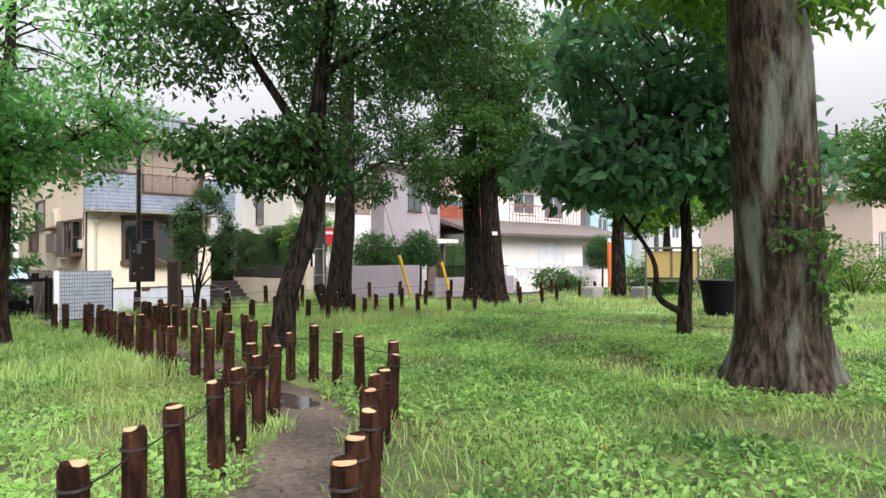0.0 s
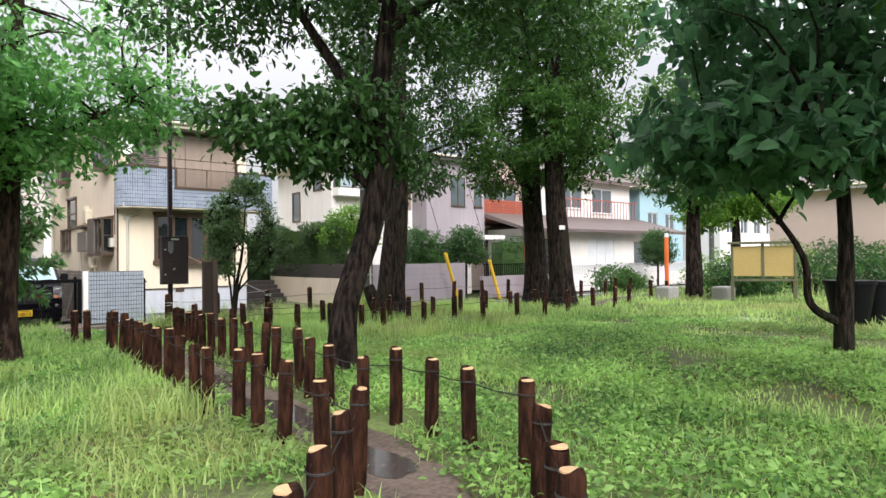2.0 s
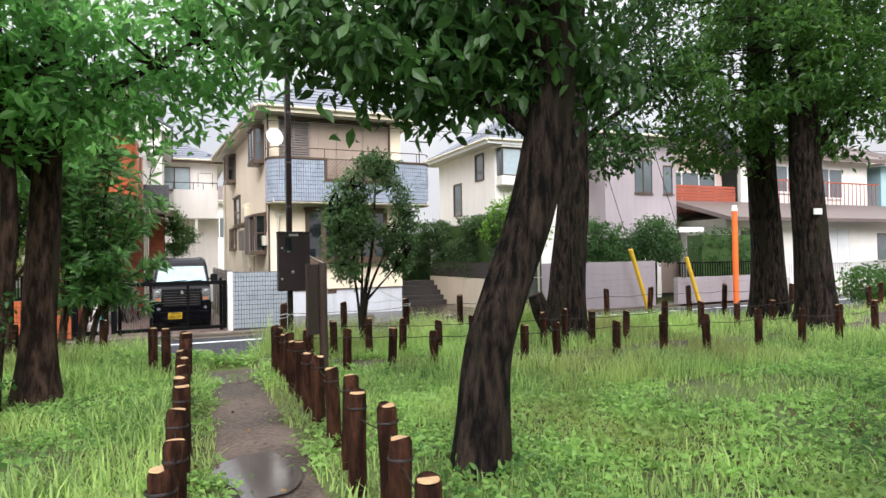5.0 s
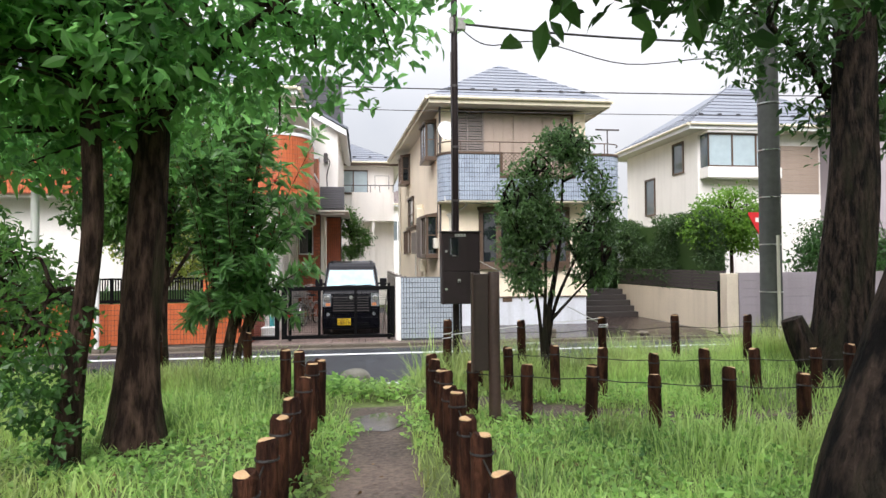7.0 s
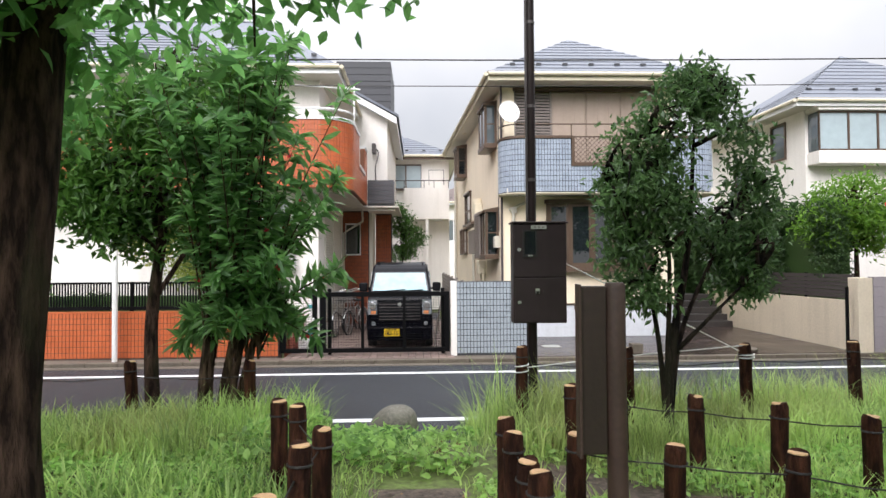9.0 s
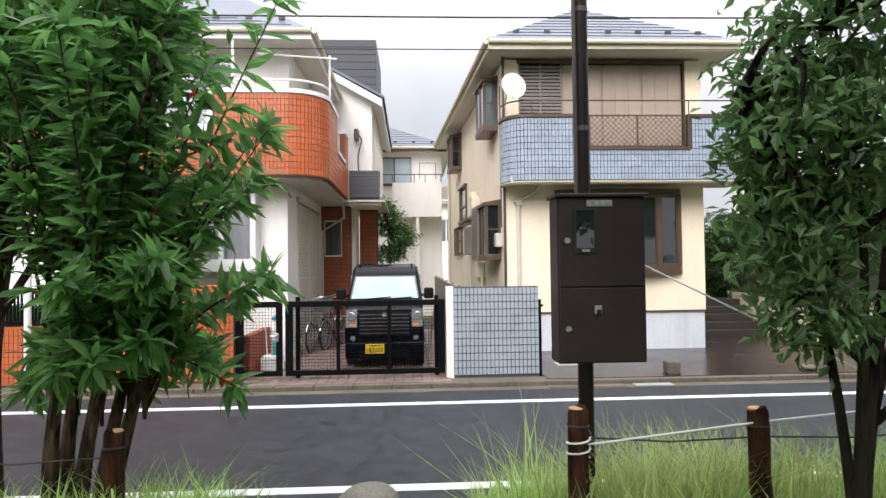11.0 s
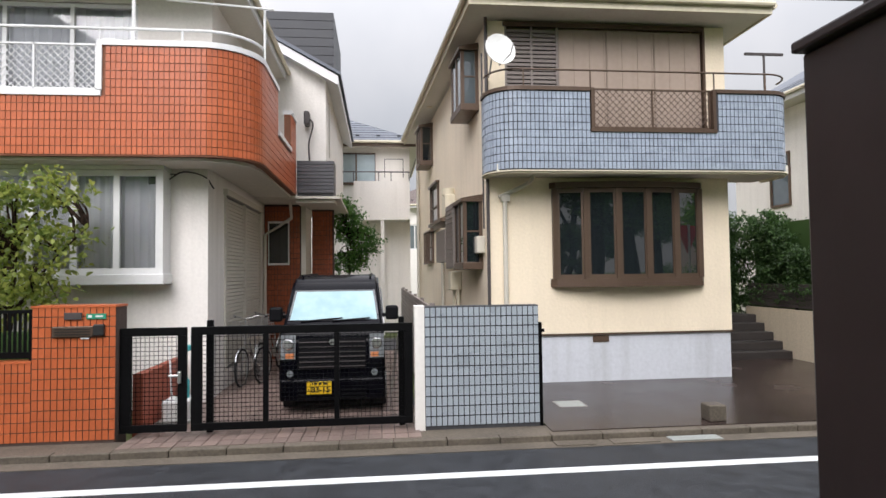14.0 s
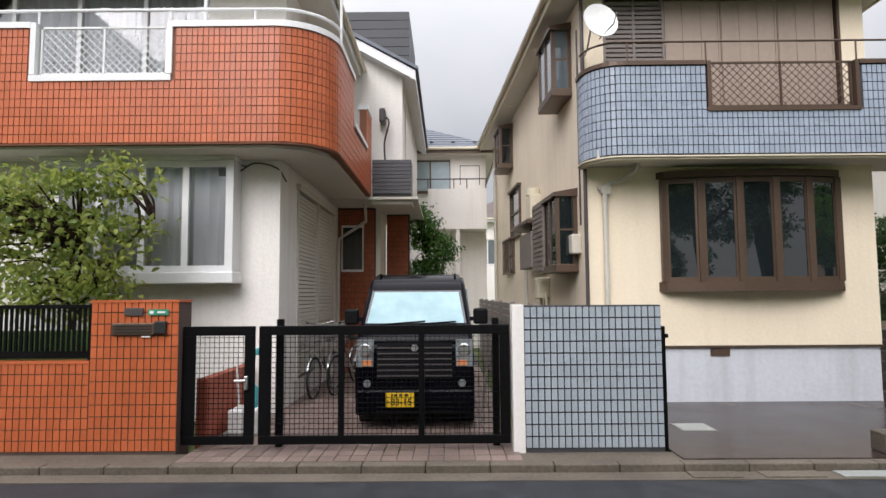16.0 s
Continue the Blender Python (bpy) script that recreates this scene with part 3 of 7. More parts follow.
def wall_x(y0, y1, z0, z1, x, th, holes=()):
    return wall_grid(bmesh.new(), y0, y1, z0, z1, holes, lambda bm, a, b, c, d: box(bm, x, x + th, a, b, c, d))


def window_y(parent, x0, x1, z0, z1, y, frame, glass, panes, bar=0.05, name="window", curtain=None, sill=True, deep=0.07):
    """A framed window that faces the street: frame, panes, sill."""
    w = (x1 - x0) / panes
    bm = wall_y(x0, x1, z0, z1, y, deep, [(x0 + k * w + bar / 2, x0 + (k + 1) * w - bar / 2, z0 + bar, z1 - bar) for k in range(panes)])
    win = part(name, bm, frame, parent)
    for k in range(panes):
        part("pane", bx(x0 + k * w + bar / 2, x0 + (k + 1) * w - bar / 2, y + deep * 0.45, y + deep * 0.6, z0 + bar, z1 - bar), glass, win)
    if curtain:
        bm = bmesh.new()
        n = int((x1 - x0) / 0.05)
        prev = None
        for i in range(n + 1):
            x = x0 + (x1 - x0) * i / n
            yy = y + deep + 0.08 + 0.03 * math.sin(i * 1.7)
            cur = (bm.verts.new((x, yy, z0)), bm.verts.new((x, yy, z1)))
            if prev:
                bm.faces.new((prev[0], cur[0], cur[1], prev[1]))
            prev = cur
        part("curtain", bm, curtain, win, smooth=True)
    if sill:
        part("sill", bx(x0 - 0.03, x1 + 0.03, y - 0.05, y + deep, z0 - 0.04, z0 - 0.002, bevel=0.006), frame, win)
    return win


def bay_x(parent, y0, y1, z0, z1, x, out, frame, glass):
    """A boxed bay window on a side wall that faces -x; its frame, panes, hood and floor."""
    win = part("bay_window", bx(x - out - 0.02, x, y0 - 0.02, y1 + 0.02, z0 - 0.06, z0 + 0.07, bevel=0.012), frame, parent)
    part("hood", bx(x - out - 0.04, x, y0 - 0.04, y1 + 0.04, z1 - 0.06, z1), frame, win)
    for yy in (y0, (y0 + y1) / 2 - 0.03, y1 - 0.06):
        part("mullion", bx(x - out, x - out + 0.06, yy, yy + 0.06, z0 + 0.07, z1 - 0.06), frame, win)
    part("mullion", bx(x - 0.06, x, y0, y0 + 0.06, z0 + 0.07, z1 - 0.06), frame, win)
    part("pane", bx(x - out + 0.02, x - out + 0.03, y0 + 0.06, y1 - 0.06, z0 + 0.07, z1 - 0.06), glass, win)
    part("side_pane", bx(x - out + 0.06, x - 0.06, y0 + 0.02, y0 + 0.03, z0 + 0.07, z1 - 0.06), glass, win)
    bm = bmesh.new()
    prism(bm, [(x, z1), (x, z1 + 0.07), (x - out - 0.04, z1 + 0.002)], "y", y0 - 0.04, y1 + 0.04)
    part("sloping_top", bm, frame, win)
    part("inner_rail", bx(x - out + 0.065, x - 0.065, y0 + 0.012, y0 + 0.04, (z0 + z1) / 2, (z0 + z1) / 2 + 0.03), frame, win)
    return win


def skew(t, k, y0, x_fix, x_full):
    """Splay one side wall of a house: depth y0 and beyond leans sideways by k, fading towards x_fix."""
    o = ORG[t]
    for ob in t.children_recursive:
        for v in ob.data.vertices:
            w = max(0.0, min(1.15, (x_fix - v.co.x - o.x) / (x_fix - x_full)))
            v.co.x -= k * max(0.0, v.co.y + o.y - y0) * w


def tile_field(name, line, z0, z1, skip, tw, th, depth, material, parent, joint=0.010, kind="stuff"):
    """Tiles set upright in stack bond along a plan line, one joined part."""
    pts = [Vector((x, y, 0)) for x, y in line]
    c, ax = [], []
    s_all = 0.0
    carry = tw / 2
    for a, b in zip(pts, pts[1:]):
        L = (b - a).length
        d = (b - a).normalized()
        nrm = Vector((d.y, -d.x, 0))
        s = carry
        while s < L:
            p = a + d * s + nrm * depth / 2
            rows = int((z1 - z0) / th + 0.3)
            for k in range(rows):
                z = z0 + (k + 0.5) * (z1 - z0) / rows
                if not any(q[0] < s_all + s < q[1] and z > q[2] for q in skip):
                    c.append((p.x, p.y, z))
                    ax.append(((d.x, d.y, 0), (nrm.x, nrm.y, 0), (0, 0, 1)))
            s += tw
        carry = s - L
        s_all += L
    rows = int((z1 - z0) / th + 0.3)
    me = boxes_mesh(name, c, ((tw - joint) / 2, depth / 2, ((z1 - z0) / rows - joint) / 2), np.array(ax))
    return part(name, me, material, parent, kind=kind)


def parapet(parent, line, z0, z1, notches, thick, core, cap, cap_h=0.06, name="parapet"):
    """A balcony front along a plan line, with lower stretches (s0, s1, z) let into it, and a coping."""
    bm, bc = bmesh.new(), bmesh.new()
    pts = [Vector((x, y, 0)) for x, y in line]
    s = 0.0
    nrm = []
    for i in range(len(pts)):
        d = (pts[min(i + 1, len(pts) - 1)] - pts[max(i - 1, 0)]).normalized()
        nrm.append(Vector((d.y, -d.x, 0)))
    segs = []
    for i in range(len(pts) - 1):
        L = (pts[i + 1] - pts[i]).length
        cuts = sorted({0.0, L, *[q - s for n in notches for q in n[:2] if 0 < q - s < L]})
        for a, b in zip(cuts, cuts[1:]):
            segs.append((pts[i].lerp(pts[i + 1], a / L), pts[i].lerp(pts[i + 1], b / L), nrm[i].lerp(nrm[i + 1], a / L), nrm[i].lerp(nrm[i + 1], b / L), s + (a + b) / 2))
        s += L
    def slab(b_, p, q, n0, n1, lo, hi, out, inn):
        v = [b_.verts.new((w.x, w.y, z)) for z in (lo, hi) for w in (p + n0 * out, q + n1 * out, q - n1 * inn, p - n0 * inn)]
        for f in ((0, 1, 2, 3), (7, 6, 5, 4), (0, 4, 5, 1), (1, 5, 6, 2), (2, 6, 7, 3), (3, 7, 4, 0)):
            b_.faces.new([v[k] for k in f])
    for p, q, n0, n1, sm in segs:
        top = z1
        for n in notches:
            if n[0] < sm < n[1]:
                top = n[2]
        slab(bm, p, q, n0, n1, z0, top - cap_h, 0.0, thick)
        slab(bc, p, q, n0, n1, top - cap_h, top, 0.035, thick + 0.03)
    for q in (bm, bc):
        bmesh.ops.remove_doubles(q, verts=q.verts, dist=0.0005)
    wall = part(name, bm, core, parent)
    part("coping", bc, cap, wall)
    return wall


def lattice_y(parent, x0, x1, z0, z1, y, material, step=0.11, r=0.006, frame=0.025, name="lattice"):
    """A diamond lattice in a frame, facing the street."""
    bm = bmesh.new()
    w, h = x1 - x0, z1 - z0
    k = -h
    while k < w:
        for sgn in (1, -1):
            a0, a1 = max(0, k), min(w, k + h)
            if a1 > a0:
                za, zb = (a0 - k, a1 - k) if sgn > 0 else (h - (a0 - k), h - (a1 - k))
                tube(bm, [(x0 + a0, y, z0 + za), (x0 + a1, y, z0 + zb)], r, 4, False)
        k += step
    for a in ((x0, x1, z0, z0 + frame), (x0, x1, z1 - frame, z1), (x0, x0 + frame, z0, z1), (x1 - frame, x1, z0, z1), ((x0 + x1) / 2 - 0.012, (x0 + x1) / 2 + 0.012, z0, z1)):
        box(bm, a[0], a[1], y - 0.015, y + 0.015, a[2], a[3])
    return part(name, bm, material, parent)


def hip_roof(parent, x0, x1, y0, y1, z, top, ridge, material, fascia, hipped=True, course=0.28):
    """A hipped roof with overlapping slate courses, a fascia and gutter; ridge (xa, ya, xb, yb)."""
    xa, ya, xb, yb = ridge
    corners = [Vector((x0, y0, z)), Vector((x1, y0, z)), Vector((x1, y1, z)), Vector((x0, y1, z))]
    A, B = Vector((xa, ya, top)), Vector((xb, yb, top))
    bm = bmesh.new()
    faces = [(corners[0], corners[1], A, A), (corners[1], corners[2], B, A), (corners[2], corners[3], B, B), (corners[3], corners[0], A, B)]
    cv = [bm.verts.new(c - Vector((0, 0, 0.02))) for c in (*corners, A, B)]
    for f in ((0, 1, 4), (1, 2, 5, 4), (2, 3, 5), (3, 0, 4, 5), (3, 2, 1, 0)):
        bm.faces.new([cv[k] for k in f])
    roof = part("roof", bm, material, parent)
    for p, q, s, t in faces:
        rise = ((s + t) / 2 - (p + q) / 2).length
        n = max(3, int(rise / course))
        nm = (q - p).cross(t - p).normalized()
        for i in range(n):
            f0, f1 = i / n, min(1.0, (i + 1.06) / n)
            quad = [p.lerp(t, f0), q.lerp(s, f0), q.lerp(s, f1), p.lerp(t, f1)]
            lift = [0.024, 0.024, 0.006, 0.006]
            if (quad[2] - quad[3]).length < 0.01:
                quad, lift = quad[:3], lift[:3]
            bm = bmesh.new()
            vs = [bm.verts.new(c + nm * h) for c, h in zip(quad, lift)]
            bm.faces.new(vs)
            lo = [bm.verts.new(c - nm * 0.01) for c in quad[:2]]
            bm.faces.new((vs[0], lo[0], lo[1], vs[1]))
            part("slate_course", bm, material, roof)
    bm = bmesh.new()
    for a in ((x0, x1, y0, y0 + 0.03), (x0, x1, y1 - 0.03, y1), (x0, x0 + 0.03, y0 + 0.03, y1 - 0.03), (x1 - 0.03, x1, y0 + 0.03, y1 - 0.03)):
        box(bm, *a, z - 0.2, z - 0.01)
    part("fascia", bm, fascia, roof)
    part("soffit", bx(x0 + 0.032, x1 - 0.032, y0 + 0.032, y1 - 0.032, z - 0.17, z - 0.14), M_SOFFIT, roof)
    bm = bmesh.new()
    for a, b in ((corners[0], corners[1]), (corners[0], corners[3]), (corners[1], corners[2])):
        d = Vector((0, -0.05, -0.05)) if abs(a.y - b.y) < 0.01 else Vector((-0.05 if a.x < (x0 + x1) / 2 else 0.05, 0, -0.05))
        tube(bm, [a + d, b + d], 0.05, 8)
    part("gutter", bm, M_TRIMC, roof, smooth=True)
    bm = bmesh.new()
    k = int((x1 - x0) / 0.62)
    for i in range(1, k):
        f = i / k
        p = Vector((x0 + (x1 - x0) * f, y0, z)).lerp(Vector((xa, ya, top)), 0.16)
        p.x = x0 + (x1 - x0) * f
        box(bm, p.x - 0.06, p.x + 0.06, p.y - 0.03, p.y + 0.03, p.z + 0.01, p.z + 0.07)
    part("snow_guards", bm, M_DSLATE, roof, kind="stuff")
    return roof


def rounded(x0, y0, xa, yf, xb, y1, r, n=8):
    """A plan line: along the front at yf from xa-side to xb-side with rounded corners, given start and end."""
    pts = [(x0, y0)]
    for k in range(n + 1):
        a = math.pi + math.pi / 2 * k / n
        pts.append((x0 + r + r * math.cos(a), yf + r + r * math.sin(a)))
    for k in range(n + 1):
        a = -math.pi / 2 + math.pi / 2 * k / n
        pts.append((xb - r + r * math.cos(a), yf + r + r * math.sin(a)))
    pts.append((xb, y1))
    return pts


def seg_s(line, x):
    """How far along a plan line its front reaches x."""
    s = 0.0
    for (ax, ay), (bx_, by) in zip(line, line[1:]):
        L = math.hypot(bx_ - ax, by - ay)
        if abs(ay - by) < 1e-6 and ax <= x <= bx_:
            return s + x - ax
        s += L
    return s


def rail(bm, line, z, r, posts=()):
    tube(bm, [(x, y, z) for x, y in line], r, 8)
    for x, y, zb in posts:
        tube(bm, [(x, y, zb), (x, y, z)], r * 0.8, 6)
    return bm


# cream house with the grey tiled balcony
hr = thing("house", (8.05, 26, 0), "cream rendered two-storey house with a grey tiled balcony", "house", "houses along the lane")
part("wall_front", wall_y(5.95, 10.2, 0.8, 6.15, 23.05, 0.18, [(7.05, 9.65, 1.72, 3.28), (6.25, 9.8, 3.8, 6.06)]), M_CREAM, hr)
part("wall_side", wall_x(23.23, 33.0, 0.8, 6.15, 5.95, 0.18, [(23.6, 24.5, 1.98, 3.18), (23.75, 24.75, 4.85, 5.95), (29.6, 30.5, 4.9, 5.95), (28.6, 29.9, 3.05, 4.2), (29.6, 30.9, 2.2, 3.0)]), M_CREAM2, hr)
part("wall_far_side", wall_x(23.23, 33.0, 0.8, 6.15, 10.02, 0.18), M_CREAM, hr)
part("wall_back", wall_y(6.13, 10.02, 0.8, 6.15, 32.8, 0.18), M_CREAM, hr)
bm = bmesh.new()
box(bm, 5.97, 10.18, 23.07, 32.98, -0.1, 0.79)
part("plinth", bm, M_PLINTH, hr)
part("drip_strip", bx(5.94, 10.215, 23.03, 23.05, 0.785, 0.815), M_BROWNF, hr)
part("vent", bx(7.7, 7.98, 23.055, 23.068, 0.66, 0.77), M_BROWNF, hr)
hip_roof(hr, 5.55, 10.73, 22.45, 33.45, 6.36, 8.14, (8.2, 25.2, 8.2, 30.6), M_SLATE, M_TRIMC)
line = rounded(5.85, 23.05, 5.85, 22.37, 11.05, 23.3, 0.5)
n0, n1 = seg_s(line, 7.49), seg_s(line, 9.62)
bal = parapet(hr, line, 3.48, 4.82, [(n0, n1, 4.16)], 0.12, M_JOINT, M_BROWNF)
tile_field("tile_field", line, 3.5, 4.75, [(n0 - 0.03, n1 + 0.03, 4.09)], 0.07, 0.118, 0.012, M_GREYT_I, bal, 0.013)
part("balcony_floor", bx(5.98, 10.95, 22.5, 23.04, 3.46, 3.6), M_SOFFIT, hr)
part("balcony_side_floor", bx(10.215, 10.95, 23.045, 23.5, 3.46, 3.6), M_SOFFIT, hr)
parapet(hr, line, 3.43, 3.478, [], 0.1, M_TRIMC, M_TRIMC, 0.02, "balcony_edge")
for x in (7.5, 9.56):
    part("notch_post", bx(x, x + 0.05, 22.335, 22.5, 4.165, 4.815), M_BROWNF, hr)
part("laundry_mast", tube(bmesh.new(), [(10.75, 22.75, 3.7), (10.75, 22.75, 5.6)], 0.02, 8), M_DPIPE, hr)
part("laundry_arm", bx(10.4, 11.1, 22.73, 22.77, 5.56, 5.6), M_DPIPE, hr)
lattice_y(hr, 7.56, 9.55, 4.17, 4.82, 22.42, M_BROWNF)
bm = bmesh.new()
rail(bm, line[1:-1], 5.1, 0.016, [(x, 22.37, 4.8) for x in (6.4, 7.5, 9.6, 10.5)])
part("handrail", bm, M_BROWNF, hr, smooth=True)
# upper shutters
bm = bmesh.new()
for i in range(30):
    z = 3.85 + i * 0.073
    box(bm, 6.27, 7.17, 23.06, 23.1, z, z + 0.05)
for x in (6.25, 6.70, 7.15):
    box(bm, x, x + 0.04, 23.05, 23.12, 3.8, 6.06)
part("louvre_shutter", bm, M_LOUVRE, hr)
for k in range(3):
    x = 7.2 + k * 0.865
    bm = bx(x, x + 0.855, 23.1, 23.13, 3.8, 6.05)
    sh_ = part("shutter", bm, M_SHUT, hr)
    for q in (0.01, 0.28, 0.56, 0.82):
        part("rib", bx(x + q, x + q + 0.02, 23.085, 23.1, 3.82, 6.03), M_SHUT, sh_)
part("shutter_head", bx(6.22, 9.83, 23.02, 23.1, 6.06, 6.14), M_BROWNF, hr)
part("shutter_jamb", bx(9.8, 9.84, 23.03, 23.14, 3.8, 6.06), M_BROWNF, hr)
# ground-floor bow window
xs = [7.06, 7.56, 8.10, 8.63, 9.15, 9.63]
ys = [23.0, 22.89, 22.83, 22.83, 22.89, 23.0]


def bow(name, z0, z1, out, inn, material, parent):
    """A slab that follows the bow of the window in plan."""
    bm = bmesh.new()
    prism(bm, [(6.98, 23.049)] + [(x, y - out) for x, y in zip(xs, ys)] + [(9.71, 23.049)] + [(x, y + inn) for x, y in list(zip(xs, ys))[-2:0:-1]], "z", z0, z1)
    return part(name, bm, material, parent)


wn_ = bow("bow_window", 3.27, 3.37, 0.07, 0.1, M_BROWNF, hr)
bow("window_sill", 1.60, 1.68, 0.075, 0.1, M_BROWNF, wn_)
bow("apron", 1.68, 1.742, 0.05, 0.1, M_BROWNF, wn_)
for x, y in zip(xs, ys):
    part("mullion", bx(x - 0.045, x + 0.045, y - 0.035, y + 0.045, 1.742, 3.268, bevel=0.006), M_BROWNF, wn_)
for (xa, ya), (xb, yb) in zip(zip(xs, ys), list(zip(xs, ys))[1:]):
    sl_ = (yb - ya) / (xb - xa)
    def facet(name, z0, z1, a, b, depth, th, material, parent):
        bm = bmesh.new()
        q = [(xa + a, ya + sl_ * a + depth), (xb - b, yb - sl_ * b + depth)]
        prism(bm, q + [(x, y + th) for x, y in q[::-1]], "z", z0, z1)
        return part(name, bm, material, parent)
    facet("sash_rail", 1.742, 1.81, 0.045, 0.045, -0.012, 0.04, M_BROWNF, wn_)
    facet("sash_rail", 3.19, 3.268, 0.045, 0.045, -0.012, 0.04, M_BROWNF, wn_)
    facet("sash_stile", 1.81, 3.19, 0.045, (xb - xa) - 0.075, -0.008, 0.03, M_BROWNF, wn_)
    facet("sash_stile", 1.81, 3.19, (xb - xa) - 0.075, 0.045, -0.008, 0.03, M_BROWNF, wn_)
    facet("pane", 1.81, 3.19, 0.075, 0.075, 0.004, 0.008, M_GLASS, wn_)
# added dark sheet in place of the room's shade behind the panes
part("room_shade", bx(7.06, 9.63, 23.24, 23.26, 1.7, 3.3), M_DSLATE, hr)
# side wall bays, shutters, pipes, meters
bay_x(hr, 23.75, 24.75, 4.85, 5.95, 5.95, 0.32, M_BROWNF, M_GLASSB)
bay_x(hr, 29.6, 30.5, 4.9, 5.95, 5.95, 0.32, M_BROWNF, M_GLASS)
bay_x(hr, 23.6, 24.5, 1.98, 3.18, 5.95, 0.34, M_BROWNF, M_GLASS)
fsh = part("folded_shutter", bx(5.585, 5.61, 24.42, 25.3, 1.95, 3.2), M_LOUVRE, hr)
for k in range(14):
    part("slat", bx(5.57, 5.584, 24.45, 25.27, 1.99 + k * 0.085, 2.05 + k * 0.085), M_LOUVRE, fsh)
for y0, y1, z0, z1 in ((28.6, 29.9, 3.05, 4.2), (29.6, 30.9, 2.2, 3.0)):
    w = part("side_window", bx(5.9, 5.99, y0 - 0.05, y1 + 0.05, z0 - 0.05, z0 + 0.02), M_BROWNF, hr)
    part("jamb", bx(5.9, 5.99, y0 - 0.05, y0, z0 + 0.02, z1), M_BROWNF, w)
    part("jamb", bx(5.9, 5.99, y1, y1 + 0.05, z0 + 0.02, z1), M_BROWNF, w)
    part("transom", bx(5.92, 5.98, y0, y1, (z0 + z1) / 2 - 0.02, (z0 + z1) / 2 + 0.02), M_BROWNF, w)
    part("head", bx(5.86, 5.99, y0 - 0.1, y1 + 0.1, z1, z1 + 0.06), M_BROWNF, w)
    part("pane", bx(5.95, 5.96, y0, y1, z0 + 0.02, z1), M_GLASSB, w)
for k in range(7):
    part("window_bar", bx(5.84, 5.86, 29.65 + k * 0.2, 29.67 + k * 0.2, 2.15, 3.0), M_BROWNF, hr)
part("window_bar_rail", bx(5.835, 5.865, 29.6, 30.95, 3.0, 3.03), M_BROWNF, hr)
part("window_bar_rail", bx(5.835, 5.865, 29.6, 30.95, 2.12, 2.15), M_BROWNF, hr)
part("side_shutter_box", bx(5.64, 5.95, 25.8, 27.0, 2.1, 2.8, bevel=0.01), M_LOUVRE, hr)
part("side_hood", bx(5.55, 5.95, 25.7, 27.6, 2.95, 3.03, bevel=0.01), M_BROWNF, hr)
part("side_vent_box", bx(5.72, 5.95, 26.2, 26.7, 3.1, 3.6, bevel=0.03), M_TRIMC, hr)
part("vent_cap", tube(bmesh.new(), [(5.83, 26.45, 3.6), (5.83, 26.45, 3.75)], 0.14, 14), M_TRIMC, hr, smooth=True)
part("side_downpipe", tube(bmesh.new(), [(5.88, 32.6, 6.1), (5.88, 32.6, 0.1)], 0.04, 8), M_PIPE, hr, smooth=True)
part("side_downpipe", tube(bmesh.new(), [(5.9, 27.8, 2.9), (5.9, 27.8, 0.1)], 0.035, 8), M_PIPE, hr, smooth=True)
for y in (25.2, 28.6):
    part("eave_vent", tube(bmesh.new(), [(5.75, y, 6.19), (5.75, y, 6.165)], 0.07, 14), M_TRIMC, hr, smooth=True)
bm = bmesh.new()
tube(bm, curve_pts([(6.62, 22.75, 3.5), (6.62, 22.8, 3.4), (6.5, 22.95, 3.3), (6.1, 22.99, 3.12)], 4), 0.035, 8)
tube(bm, [(6.2, 22.99, 3.15), (6.2, 22.99, 0.02)], 0.04, 8)
box(bm, 6.14, 6.28, 22.95, 23.05, 3.05, 3.17)
part("downpipe", bm, M_PIPE, hr, smooth=True)
bm = tube(bmesh.new(), [(5.92, 23.02, 6.2), (5.92, 23.02, 0.1)], 0.028, 8)
tube(bm, [(5.86, 23.1, 5.6), (5.86, 23.1, 2.6)], 0.014, 6)
part("corner_cable", bm, M_DPIPE, hr, smooth=True)
bm = bx(5.8, 5.95, 23.4, 23.6, 2.2, 2.5, bevel=0.02)
part("electric_meter", bm, M_PIPE, hr)
bm = bx(5.72, 5.95, 25.6, 25.9, 1.5, 1.9, bevel=0.03)
tube(bm, [(5.85, 25.5, 1.6), (5.85, 25.5, 0.9)], 0.025, 6)
tube(bm, [(5.85, 25.95, 1.5), (5.85, 25.95, 0.6)], 0.03, 6)
part("gas_meter", bm, M_TRIMC, hr)
dish = part("dish_arm", tube(bmesh.new(), curve_pts([(5.95, 23.0, 5.15), (5.9, 22.6, 5.1), (5.9, 22.35, 5.3)], 4), 0.014, 6), M_CHROME, hr)
bm = bmesh.new()
rings = []
for i in range(5):
    q = i / 4
    rings.append([bm.verts.new((0.25 * q * math.cos(a), 0.25 * q * math.sin(a) * 1.12, 0.07 * q * q)) for a in [2 * math.pi * k / 24 for k in range(24)]])
for r0, r1 in zip(rings, rings[1:]):
    for k in range(24):
        if r0 is rings[0]:
            continue
        bm.faces.new((r0[k], r0[(k + 1) % 24], r1[(k + 1) % 24], r1[k]))
bm.faces.new(rings[1])
bmesh.ops.delete(bm, geom=rings[0], context="VERTS")
bmesh.ops.solidify(bm, geom=bm.faces[:], thickness=0.01)
bmesh.ops.transform(bm, verts=bm.verts, matrix=look((6.0, 22.3, 5.34), (6.5, 19.3, 6.2)) @ pose(0, 0, 0, 0, 180, 0))
